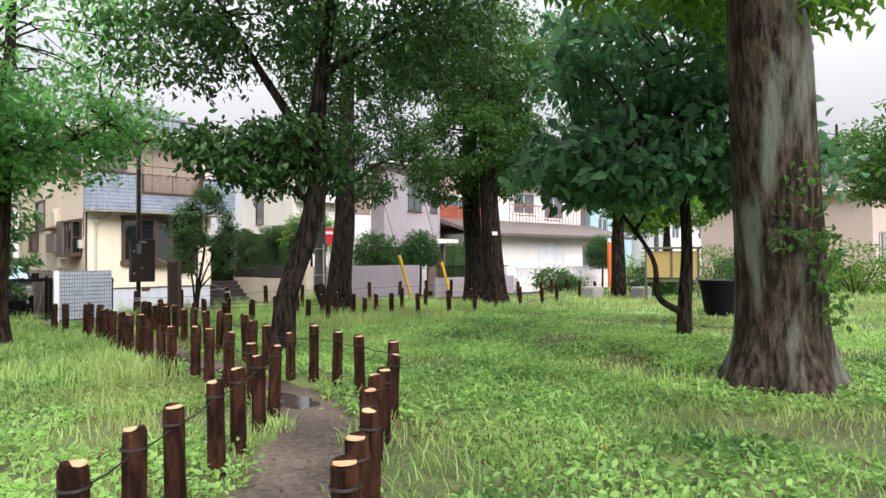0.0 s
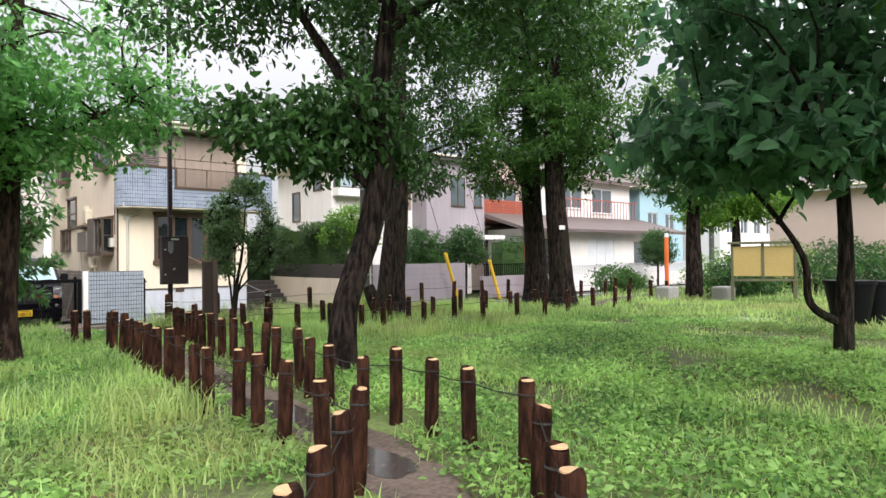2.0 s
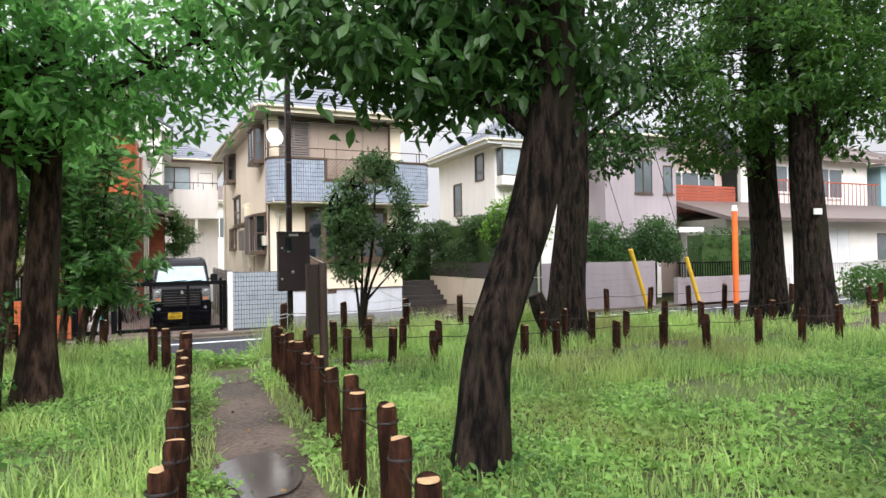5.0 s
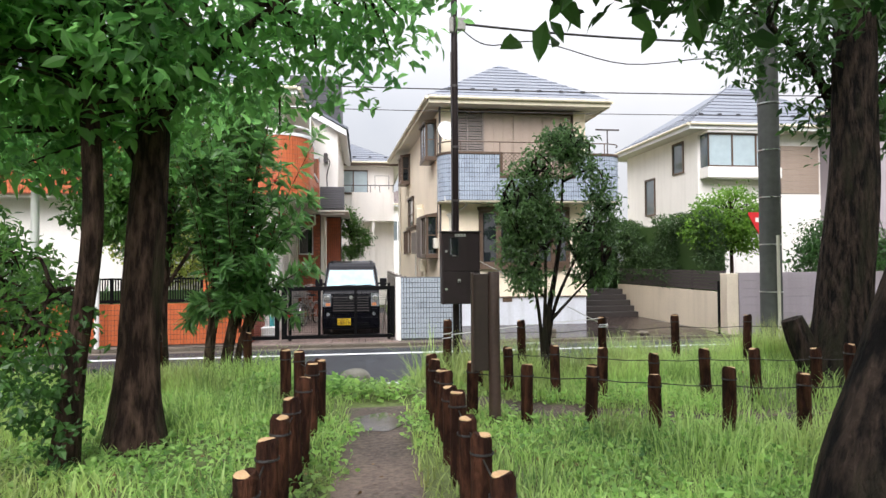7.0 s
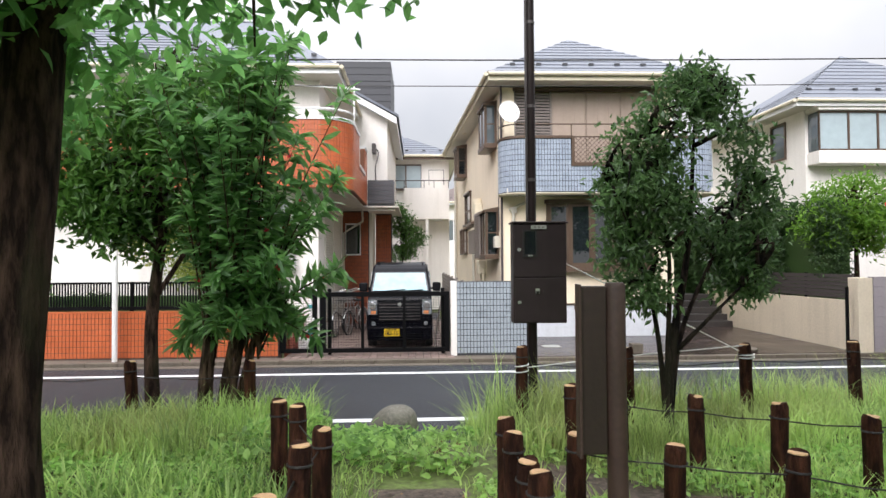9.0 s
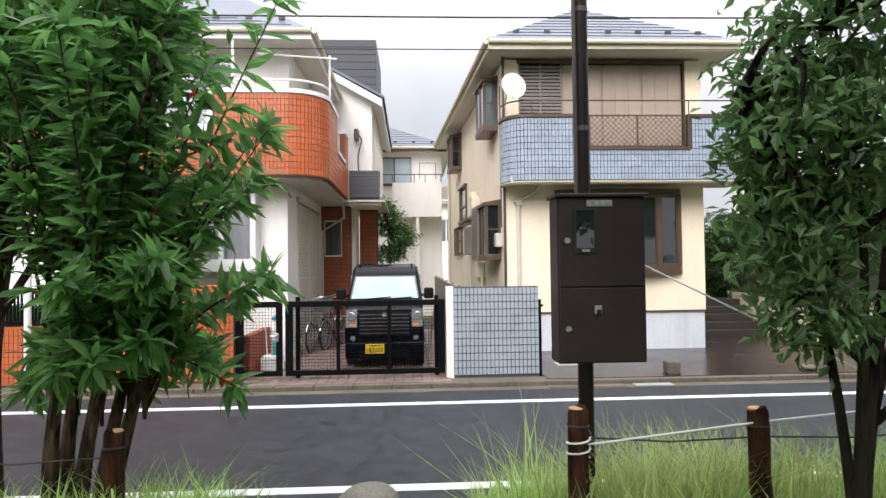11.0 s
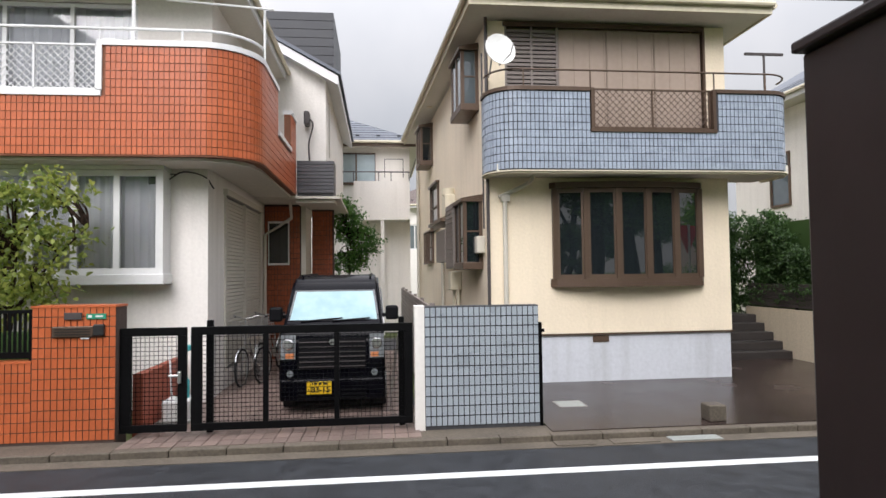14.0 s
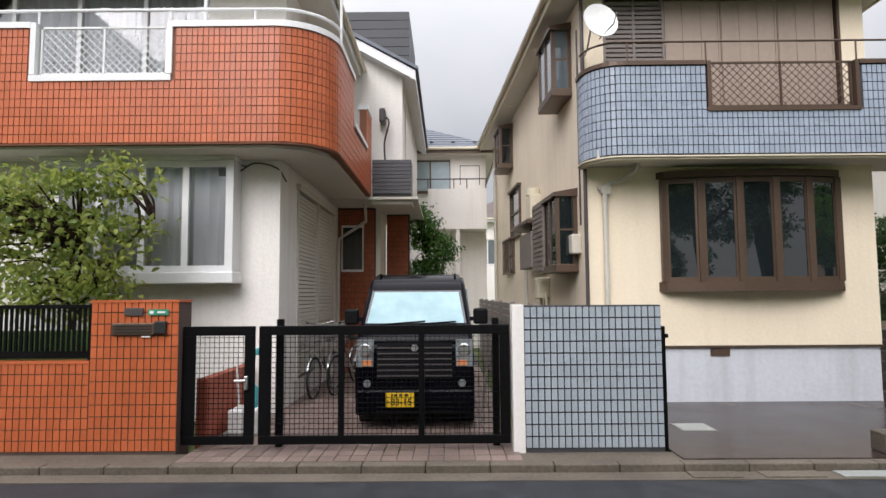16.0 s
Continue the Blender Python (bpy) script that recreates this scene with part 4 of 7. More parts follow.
sat = part("satellite_dish", bm, M_WSIGN, dish, "white satellite dish", smooth=True)
part("feed_arm", tube(bmesh.new(), [(6.0, 22.3, 5.12), (6.12, 22.0, 5.2), (6.14, 21.9, 5.32)], 0.01, 6), M_CHROME, sat)

skew(hr, 0.054, 23.05, 10.2, 5.95)

# orange tiled house
hl = thing("house", (-2.5, 26, 0), "white house with a curved orange tiled balcony", "house", "houses along the lane")
part("wall_front", wall_y(-7.5, 1.55, -0.1, 3.6, 22.4, 0.18, [(-1.5, 0.9, 1.95, 3.4)]), M_WHITE, hl)
part("wall_upper_front", wall_y(-7.5, 1.55, 3.6, 6.25, 22.6, 0.18, [(-3.4, 0.45, 3.7, 6.05)]), M_WHITE, hl)
part("wall_side", wall_x(22.58, 26.9, -0.1, 3.6, 1.37, 0.18, [(23.35, 26.35, 0.3, 3.25)]), M_WHITE, hl)
part("wall_upper_side", wall_x(22.78, 26.9, 3.6, 6.25, 1.37, 0.18), M_WHITE, hl)
part("wall_end", wall_x(22.58, 26.9, -0.1, 6.25, -7.68, 0.18), M_WHITE, hl)
part("wall_back", wall_y(-7.5, 1.37, -0.1, 6.25, 26.75, 0.15), M_WHITE, hl)
hip_roof(hl, -8.1, 2.1, 21.95, 27.4, 6.35, 8.4, (-6.0, 24.7, -0.4, 24.7), M_SLATE, M_WFRAME)
line = [(-7.5, 21.6), (1.66, 21.6)]
for k in range(1, 11):
    a = -math.pi / 2 + math.pi / 2 * k / 10
    line.append((1.66 + 0.72 * math.cos(a), 22.32 + 0.72 * math.sin(a)))
line.append((2.38, 25.8))
n0, n1 = seg_s(line, -1.45), seg_s(line, 0.36)
total = sum(math.dist(a, b) for a, b in zip(line, line[1:]))
nn = [(n0, n1, 4.4), (total - 2.2, total - 0.7, 4.35)]
bal = parapet(hl, line, 3.5, 5.1, nn, 0.12, M_JOINTB, M_WFRAME, 0.08)
tile_field("tile_field", line, 3.52, 5.02, [(a - 0.05, b + 0.05, c - 0.1) for a, b, c in nn], 0.07, 0.118, 0.012, M_ORANGE_I, bal)
for x in (-1.45, 0.3):
    part("notch_frame", bx(x, x + 0.07, 21.57, 21.73, 4.41, 5.09), M_WFRAME, hl)
lattice_y(hl, -1.36, 0.28, 4.42, 5.06, 21.66, M_WFRAME, 0.1, 0.007)
bm = bmesh.new()
prism(bm, [(-7.5, 21.68), (1.64, 21.68), (2.02, 21.85), (2.23, 22.2), (2.29, 22.6), (2.29, 25.75), (1.57, 25.75), (1.57, 22.38), (-7.5, 22.38)], "z", 3.46, 3.58)
part("balcony_floor", bm, M_SOFFIT, hl)
bm = rail(bmesh.new(), [(x, y + 0.06) for x, y in line[:-1]], 5.28, 0.022, [(x, 21.66, 5.05) for x in (-3, -1.4, 0.3, 1.4)] + [(2.4, 22.3, 5.05)])
tube(bm, [(0.62, 22.0, 5.0), (0.62, 22.0, 6.3)], 0.03, 8)
tube(bm, [(1.0, 22.2, 5.95), (2.55, 22.2, 5.85)], 0.018, 8)
tube(bm, [(2.4, 22.3, 5.28), (2.4, 22.3, 5.95)], 0.02, 8)
part("handrail", bm, M_WFRAME, hl, smooth=True)
window_y(hl, -3.4, 0.45, 3.72, 6.03, 22.62, M_WFRAME, M_CLEAR, 4, 0.06, "balcony_door", M_CURT, False)
# white bay window below
wb = part("bay_window", bx(-1.6, 1.03, 22.05, 22.4, 3.4, 3.46, bevel=0.008), M_WFRAME, hl)
part("window_sill", bx(-1.6, 1.04, 22.02, 22.4, 1.75, 1.90, bevel=0.012), M_WFRAME, wb)
part("side_wall", bx(0.95, 1.01, 22.08, 22.4, 1.9, 3.4), M_WFRAME, wb)
window_y(wb, -1.37, 0.95, 1.903, 3.395, 22.08, M_WFRAME, M_CLEAR, 4, 0.085, "window", M_CURT, False)
# dark sheet added behind the bay, standing for the unlit room
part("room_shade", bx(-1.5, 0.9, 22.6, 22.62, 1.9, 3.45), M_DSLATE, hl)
# side shutters
for y0, y1 in ((23.35, 24.82), (24.86, 26.35)):
    bm = bmesh.new()
    for i in range(44):
        box(bm, 1.535, 1.56, y0 + 0.05, y1 - 0.05, 0.36 + i * 0.064, 0.41 + i * 0.064)
    for a in ((y0, y0 + 0.05), (y1 - 0.05, y1)):
        box(bm, 1.53, 1.575, a[0], a[1], 0.3, 3.2)
    part("louvre_shutter", bm, M_SOFFIT, hl)
part("shutter_head", bx(1.53, 1.62, 23.3, 26.4, 3.2, 3.3), M_SOFFIT, hl)
bm = tube(bmesh.new(), [(1.6, 26.7, 0), (1.6, 26.7, 2.75), (2.2, 26.5, 3.1), (2.2, 26.3, 3.46)], 0.035, 8)
part("downpipe", bm, M_SOFFIT, hl, smooth=True)
bm = bx(0.75, 0.98, 22.2, 22.4, 3.2, 3.4, bevel=0.03)
tube(bm, curve_pts([(1.0, 22.35, 3.3), (1.2, 22.38, 3.42), (1.5, 22.38, 3.35), (1.58, 22.6, 3.2)], 5), 0.012, 6)
tube(bm, curve_pts([(1.1, 22.38, 3.38), (0.4, 22.38, 3.42), (-0.6, 22.38, 3.42)], 5), 0.01, 6)
part("outdoor_socket_and_cable", bm, M_DPIPE, hl)
# entrance in red-brown tile
part("porch_wall", wall_y(1.55, 2.35, -0.05, 3.46, 26.9, 0.15, [(1.68, 2.06, 2.12, 3.02)]), M_JOINTO, hl)
tile_field("porch_tile_field", [(1.56, 26.9), (2.35, 26.9)], 0, 3.4, [], 0.07, 0.118, 0.01, M_BROWNT_I, hl)
window_y(hl, 1.64, 2.1, 2.08, 3.06, 26.83, M_WFRAME, M_GLASS, 1, 0.045, "porch_window", None, False)
part("door_jamb", bx(2.36, 2.46, 26.88, 28.0, -0.05, 3.4), M_SOFFIT, hl)
part("porch_pier", bx(2.48, 3.0, 28.0, 28.2, -0.05, 3.45), M_JOINTO, hl)
tile_field("pier_tile_field", [(2.48, 28.0), (3.0, 28.0)], 0, 3.4, [], 0.07, 0.118, 0.01, M_BROWNT_I, hl)
# rear wing with a gable
part("wing_wall", wall_y(1.6, 2.95, 3.5, 6.2, 26.5, 0.15), M_WHITE, hl)
part("porch_ceiling", bx(1.56, 3.3, 25.77, 30, 3.44, 3.49), M_SOFFIT, hl)
part("wing_side", wall_x(26.65, 33, 3.46, 6.2, 2.8, 0.15, [(27.2, 27.6, 4.6, 5.9)]), M_WHITE, hl)
part("wing_window", bx(2.85, 2.89, 27.2, 27.6, 4.6, 5.9), M_BROWNF, hl)
bm = bmesh.new()
prism(bm, [(2.95, 6.2), (1.6, 6.2), (1.6, 6.95)], "y", 26.5, 26.64)
part("gable", bm, M_WHITE, hl)
bm = bmesh.new()
prism(bm, [(3.24, 5.97), (3.24, 6.17), (1.2, 7.31), (1.2, 7.11)], "y", 26.2, 26.35)
prism(bm, [(3.24, 5.99), (3.24, 6.17), (1.2, 7.31), (1.2, 7.13)], "y", 26.36, 33)
part("verge", bm, M_WFRAME, hl)
bm = bmesh.new()
prism(bm, [(3.30, 6.175), (3.30, 6.24), (1.2, 7.41), (1.2, 7.32)], "y", 26.15, 33)
part("wing_roof", bm, M_SLATE, hl)
gb = part("grey_balcony", bx(2.4, 3.16, 25.95, 26.49, 3.5, 4.26), M_GREYSID, hl)
for k in range(9):
    part("siding_board", bx(2.4, 3.16, 25.9 - 0.012, 25.949, 3.58 + k * 0.075, 3.645 + k * 0.075), M_GREYSID, gb)
part("grey_balcony_base", bx(2.39, 3.18, 25.86, 26.49, 3.36, 3.43), M_SOFFIT, hl)
lo_ = part("loft", bx(1.1, 2.95, 29.01, 32, 6.5, 8.75), M_DSLATE, hl)
for k in range(9):
    part("siding_board", bx(1.1, 2.95, 28.985, 29.009, 6.7 + k * 0.23, 6.915 + k * 0.23), M_DSLATE, lo_)
bm = bx(2.5, 2.62, 26.2, 26.48, 5.1, 5.4, bevel=0.03)
tube(bm, curve_pts([(2.55, 26.4, 5.3), (2.7, 26.2, 5.1), (2.6, 26.3, 4.7), (2.6, 26.45, 4.3)], 5), 0.02, 6)
part("floodlight", bm, M_DPIPE, hl)

# house behind, between the two
hb = thing("house", (4, 36, 0), "white house with a small balcony behind the drive", "house", "houses along the lane")
part("wall_front", wall_y(1.5, 5.15, -0.1, 6.2, 33.6, 0.15, [(2.7, 4.0, 4.9, 5.95)]), M_WHITE, hb)
part("wall_side", wall_x(33.75, 40, -0.1, 6.2, 5.0, 0.15), M_WHITE, hb)
part("wall_back", wall_y(1.5, 5.0, -0.1, 6.2, 40, 0.15), M_WHITE, hb)
window_y(hb, 2.7, 4.0, 4.9, 5.95, 33.55, M_BROWNF, M_GLASSL, 2, 0.05, "window")
hip_roof(hb, 0.6, 5.5, 33.2, 40.5, 6.3, 7.6, (2.9, 35.6, 2.9, 38), M_SLATE, M_BROWNF)
part("balcony", bx(3.3, 5.1, 32.6, 33.58, 3.6, 4.85), M_WHITE, hb)
part("balcony_post", bx(4.15, 4.27, 32.65, 32.77, -0.1, 3.6), M_WHITE, hb)
bm = rail(bmesh.new(), [(2.5, 32.62), (5.1, 32.62)], 5.15, 0.02, [(x, 32.62, 4.85) for x in (3.3, 4.1, 4.5, 5.08)])
tube(bm, [(4.3, 32.8, 5.0), (4.3, 32.8, 5.6), (4.9, 32.8, 5.6), (4.9, 32.8, 5.0)], 0.015, 6)
part("handrail", bm, M_DPIPE, hb, smooth=True)

# white house beyond the drive, with a hipped roof
h3 = thing("house", (17, 27, 0), "white two-storey house with a slate hipped roof and corner bay", "house", "houses along the lane")
part("wall_front", wall_y(13.7, 18.4, -0.1, 6.0, 23.5, 0.18, [(16.6, 18.0, 3.9, 5.5)]), M_WHITE, h3)
part("wall_side", wall_x(23.68, 28.8, -0.1, 6.0, 13.7, 0.18, [(24.35, 25.1, 4.68, 5.77), (26.4, 27.2, 3.4, 4.8)]), M_WHITE, h3)
part("wall_far_side", wall_x(23.68, 28.8, -0.1, 6.0, 18.22, 0.18), M_WHITE, h3)
part("wall_back", wall_y(13.88, 18.22, -0.1, 6.0, 28.6, 0.18), M_WHITE, h3)
hip_roof(h3, 13.1, 19.6, 22.9, 29.4, 6.07, 8.2, (16.4, 25.8, 16.9, 26.4), M_SLATE, M_WFRAME)
for y0, y1, z0, z1 in ((24.35, 25.1, 4.68, 5.77), (26.4, 27.2, 3.4, 4.8)):
    w = part("side_window", wall_x(y0, y1, z0, z1, 13.66, 0.1, [(y0 + 0.06, y1 - 0.06, z0 + 0.06, z1 - 0.06)]), M_BROWNF, h3)
    part("pane", bx(13.7, 13.71, y0 + 0.06, y1 - 0.06, z0 + 0.06, z1 - 0.06), M_GLASSB, w)
b3 = part("corner_bay", bx(13.75, 16.3, 23.0, 23.5, 4.35, 4.7, bevel=0.02), M_WHITE, h3)
part("bay_head", bx(13.72, 16.35, 22.95, 23.5, 5.78, 6.0, bevel=0.02), M_WHITE, b3)
window_y(b3, 13.8, 16.25, 4.702, 5.778, 23.04, M_BROWNF, M_GLASSL, 3, 0.05, "window", None, False)
part("side_pane", bx(13.78, 13.8, 23.1, 23.48, 4.72, 5.76), M_GLASSB, b3)
rs = part("roller_shutter", bx(16.6, 18.0, 23.53, 23.56, 3.9, 5.5), M_SHUT, h3)
for k in range(20):
    part("shutter_slat", bx(16.62, 17.98, 23.47, 23.52, 3.92 + k * 0.079, 3.985 + k * 0.079), M_SHUT, rs)

h3.location += Vector((0.85, 1.0, 0.08))

# mauve house
hm = thing("house", (20, 25, 0), "mauve rendered house with a white carport pier", "house", "houses along the lane")
part("wall_front", wall_y(18.9, 22.6, 2.4, 6.4, 23.4, 0.18, [(20.4, 21.3, 4.2, 5.6), (21.9, 22.4, 4.2, 5.4)]), M_MAUVE, hm)
part("wall_side", wall_x(23.58, 30, 2.4, 6.4, 18.9, 0.18), M_MAUVE, hm)
part("wall_back", bx(18.9, 22.6, 30.0, 30.2, 0, 6.4), M_MAUVE, hm)
part("wall_inner", bx(19.1, 22.6, 26.4, 26.6, 0, 2.4), M_MAUVE, hm)
window_y(hm, 20.4, 21.3, 4.2, 5.6, 23.38, M_BROWNF, M_GLASSB, 2, 0.05)
window_y(hm, 21.9, 22.4, 4.2, 5.4, 23.38, M_BROWNF, M_GLASSB, 1, 0.05)
part("pier", bx(20.5, 20.95, 22.6, 23.1, 0, 2.6, bevel=0.02), M_WHITE, hm)
part("canopy", bx(20.9, 22.4, 21.8, 23.4, 2.55, 2.75), M_WHITE, hm)
part("under_floor", bx(18.9, 22.6, 23.6, 30, 2.38, 2.46), M_MAUVE, hm)
hip_roof(hm, 18.5, 23.0, 23.0, 30.6, 6.55, 7.6, (20.7, 25.5, 20.7, 28), M_SLATE, M_DPIPE)

# house with the red-brown balcony
hd = thing("house", (24.5, 26, 0), "house with a red-brown boarded balcony under a gable", "house", "houses along the lane")
part("wall_front", wall_y(22.8, 26.6, 0, 5.9, 24.6, 0.18, [(23.1, 26.2, 3.9, 5.4)]), M_PINK, hd)
part("wall_side", wall_x(24.78, 30, 0, 5.9, 22.8, 0.18), M_MAUVE, hd)
part("wall_back", bx(22.8, 26.6, 30, 30.2, 0, 5.9), M_PINK, hd)
for k in range(9):
    part("balcony_board", bx(22.8, 26.3, 23.6 + 0.004 * (k % 2), 23.68, 3.5 + k * 0.13, 3.615 + k * 0.13), M_RUST, hd)
part("balcony_floor", bx(22.8, 26.3, 23.6, 24.6, 3.35, 3.49), M_BROWNF, hd)
window_y(hd, 23.1, 26.2, 3.9, 5.4, 24.58, M_WFRAME, M_GLASSB, 3, 0.06, "balcony_door", M_CURT, False)
bm = bmesh.new()
prism(bm, [(22.3, 5.85), (27.2, 5.85), (24.8, 7.3)], "y", 24.3, 24.6)
part("gable", bm, M_PINK, hd)
bm = bmesh.new()
prism(bm, [(22.1, 5.75), (24.8, 7.35), (27.4, 5.75), (27.4, 5.95), (24.8, 7.6), (22.1, 5.95)], "y", 23.4, 30.4)
part("roof", bm, M_SLATE, hd)

# low house with the brown roof
hw = thing("house", (30, 24, 0), "white house with a brown lean-to roof and upper balcony", "house", "houses along the lane")
part("wall_front", wall_y(23.4, 36.5, 0, 3.1, 21.6, 0.18, [(28.6, 31.0, 1.2, 2.7), (24.2, 25.4, 0.6, 2.6), (33, 34.8, 1.2, 2.5)]), M_WHITE, hw)
part("wall_side", wall_x(21.78, 24.0, 0, 3.1, 23.4, 0.18), M_WHITE, hw)
bm = bmesh.new()
prism(bm, [(20.7, 2.95), (20.7, 3.1), (23.7, 4.0), (23.7, 3.8)], "x", 22.6, 37.3)
part("lean_to_roof", bm, M_BROOF, hw)
part("upper_wall", wall_y(26.9, 36, 3.9, 6.2, 23.8, 0.18, [(29, 31, 4.5, 5.8), (32, 34, 4.3, 5.8)]), M_WHITE, hw)
part("back_wall", bx(23.4, 36.5, 28, 28.2, 0, 6.2), M_WHITE, hw)
window_y(hw, 28.6, 31.0, 1.2, 2.7, 21.58, M_WFRAME, M_CURT, 3, 0.06)
window_y(hw, 24.2, 25.4, 0.6, 2.6, 21.58, M_BROWNF, M_GLASS, 2, 0.06)
window_y(hw, 33, 34.8, 1.2, 2.5, 21.58, M_BROWNF, M_GLASSB, 2, 0.06)
window_y(hw, 29, 31, 4.5, 5.8, 23.78, M_WFRAME, M_GLASSB, 2, 0.06)
window_y(hw, 32, 34, 4.3, 5.8, 23.78, M_WFRAME, M_GLASSB, 2, 0.06)
bm = bmesh.new()
prism(bm, [(23.2, 6.1), (23.2, 6.3), (26, 7.5), (28.6, 6.3), (28.6, 6.1), (26, 7.3)], "x", 26.3, 36.6)
part("roof", bm, M_BROOF, hw)
bm = bmesh.new()
for k in range(26):
    tube(bm, [(27.5 + k * 0.3, 22.8, 3.9), (27.5 + k * 0.3, 22.8, 4.9)], 0.02, 5)
box(bm, 27.5, 35.2, 22.77, 22.83, 4.9, 4.96)
part("balcony_rail", bm, M_RUST, hw)

# pale cyan house and pink house further along
for nm, x0, x1, y0, z, mt, lb in (("house", 37.5, 43, 24, 6.2, M_CYAN, "pale cyan house far along the lane"), ("house", 31, 42, 6.0, 4.5, M_PINK, "low pink-beige building beyond the park"), ("house", 43.5, 55, 21.5, 6, M_WHITE, "white house far along the lane"), ("house", 4.5, 13, 47, 5.6, M_WHITE, "white house far behind the drive")):
    hh = thing(nm, ((x0 + x1) / 2, y0 + 3, 0), lb, "house", "houses along the lane")
    hs = [(x0 + 1 + 2.2 * k, x0 + 2.2 + 2.2 * k, 3.2 if z > 5 else 1.4, 4.6 if z > 5 else 2.8) for k in range(int((x1 - x0 - 1) / 2.2))]
    part("wall_front", wall_y(x0, x1, 0, z, y0, 0.2, hs), mt, hh)
    part("wall_side", bx(x0, x0 + 0.2, y0 + 0.2, y0 + 7, 0, z), mt, hh)
    part("wall_far_side", bx(x1 - 0.2, x1, y0 + 0.2, y0 + 7, 0, z), mt, hh)
    part("wall_back", bx(x0, x1, y0 + 7, y0 + 7.2, 0, z), mt, hh)
    for a, b, c, d in hs:
        window_y(hh, a, b, c, d, y0 + 0.05, M_WFRAME, M_GLASSB, 2, 0.06)
    hip_roof(hh, x0 - 0.4, x1 + 0.4, y0 - 0.5, y0 + 7.6, z + 0.1, z + 1.7, (x0 + 2.5, y0 + 3.5, x1 - 2.5, y0 + 3.5), M_BROOF, M_WFRAME)
# house far to the left, behind the trees
ho = thing("house", (-13, 26, 0), "pale house behind the trees with an orange tiled front", "house", "houses along the lane")
part("wall_front", wall_y(-17, -8.6, -0.1, 6.3, 22.6, 0.18, [(-12, -10.2, 3.8, 5.4), (-15.5, -14, 3.8, 5.4), (-12, -10.2, 1.0, 2.6)]), M_WHITE, ho)
part("wall_side", bx(-8.78, -8.6, 22.8, 30, -0.1, 6.3), M_WHITE, ho)
part("wall_back", bx(-17, -8.6, 30, 30.2, -0.1, 6.3), M_WHITE, ho)
for a, c in ((-12, 3.8), (-12, 1.0)):
    window_y(ho, a, a + 1.8, c, c + 1.6, 22.6, M_WFRAME, M_GLASSB, 2, 0.06)
window_y(ho, -15.5, -14, 3.8, 5.4, 22.6, M_WFRAME, M_GLASSB, 2, 0.06)
part("balcony", bx(-13, -9.2, 21.7, 22.6, 2.9, 3.9), M_ORANGE, ho)
hip_roof(ho, -17.5, -8.1, 22.1, 30.6, 6.4, 8.3, (-15, 26, -11, 26), M_SLATE, M_WFRAME)

# ---- front walls, gates, drives ----
orw = thing("garden_wall", (-4, 20.4, 0), "orange tiled garden wall with a pillar", "garden wall")
low = part("low_wall", bx(-9.0, 0.2, 20.32, 20.5, -0.1, 0.9), M_JOINTO, orw)
part("coping", bx(-9.0, 0.2, 20.3, 20.52, 0.9, 0.925), M_ORANGE, low)
pil = part("pillar", bx(0.2, 1.1, 20.32, 20.62, -0.1, 1.52), M_JOINTO, orw)
part("pillar_top", bx(0.19, 1.11, 20.3, 20.63, 1.52, 1.545), M_ORANGE, pil)
mb = part("letterbox", bx(0.43, 0.87, 20.27, 20.31, 1.19, 1.31, bevel=0.008), M_BROWNF, pil, "dark bronze letterbox")
bm = bmesh.new()
for z in (1.215, 1.245, 1.275):
    box(bm, 0.46, 0.84, 20.262, 20.27, z, z + 0.01)
part("slot", bm, M_INK, mb)
part("nameplate", bx(0.55, 0.74, 20.285, 20.305, 1.385, 1.465, bevel=0.004), M_DPIPE, pil, "dark name plate")
gl = part("green_label", bx(0.79, 1.0, 20.29, 20.305, 1.39, 1.45), M_GREEN, pil, "small green label")
part("writing", box(bx(0.81, 0.85, 20.286, 20.29, 1.405, 1.435), 0.89, 0.97, 20.286, 20.29, 1.41, 1.43), M_WSIGN, gl)
part("intercom", bx(0.87, 0.99, 20.26, 20.305, 1.2, 1.33, bevel=0.012), M_INK, pil, "black intercom")
part("paper_label", bx(0.73, 0.82, 20.286, 20.305, 1.165, 1.18), M_WSIGN, pil)

gf_ = thing("railing", (-4, 20.45, 0.925), "black metal railing on the low orange wall", "railing")
part("top_rail", bx(-9.0, 0.19, 20.4, 20.45, 1.46, 1.5), M_BLACKM, gf_)
part("bottom_rail", bx(-9.0, 0.19, 20.4, 20.45, 0.95, 1.02), M_BLACKM, gf_)
pieces("bar", (0.012, 0.012, 0.22), [(-8.95 + 0.055 * k, 20.425, 1.24) for k in range(166)], M_BLACKM, gf_)
for x in (-9, -7.2, -5.4, -3.6, -1.8, 0.13):
    part("post", bx(x, x + 0.05, 20.39, 20.46, 0.925, 1.505), M_BLACKM, gf_)

gw = thing("garden_wall", (5.3, 20.4, 0), "grey tiled wall between the gate and the drive", "garden wall")
gwc = part("wall_core", bx(4.63, 6.03, 20.32, 20.5, -0.1, 1.46), M_JOINT, gw)
part("white_edge", bx(4.51, 4.63, 20.3, 20.52, -0.1, 1.47, bevel=0.004), M_WHITE, gw, "white painted wall end")
post = thing("gate_post", (6.07, 20.4, 0), "thin black metal gate post at the wall end", "post")
part("shaft", bx(6.045, 6.085, 20.36, 20.42, -0.05, 1.24, bevel=0.004), M_BLACKM, post)
part("latch", bx(6.085, 6.12, 20.37, 20.4, 1.12, 1.16), M_BLACKM, post)


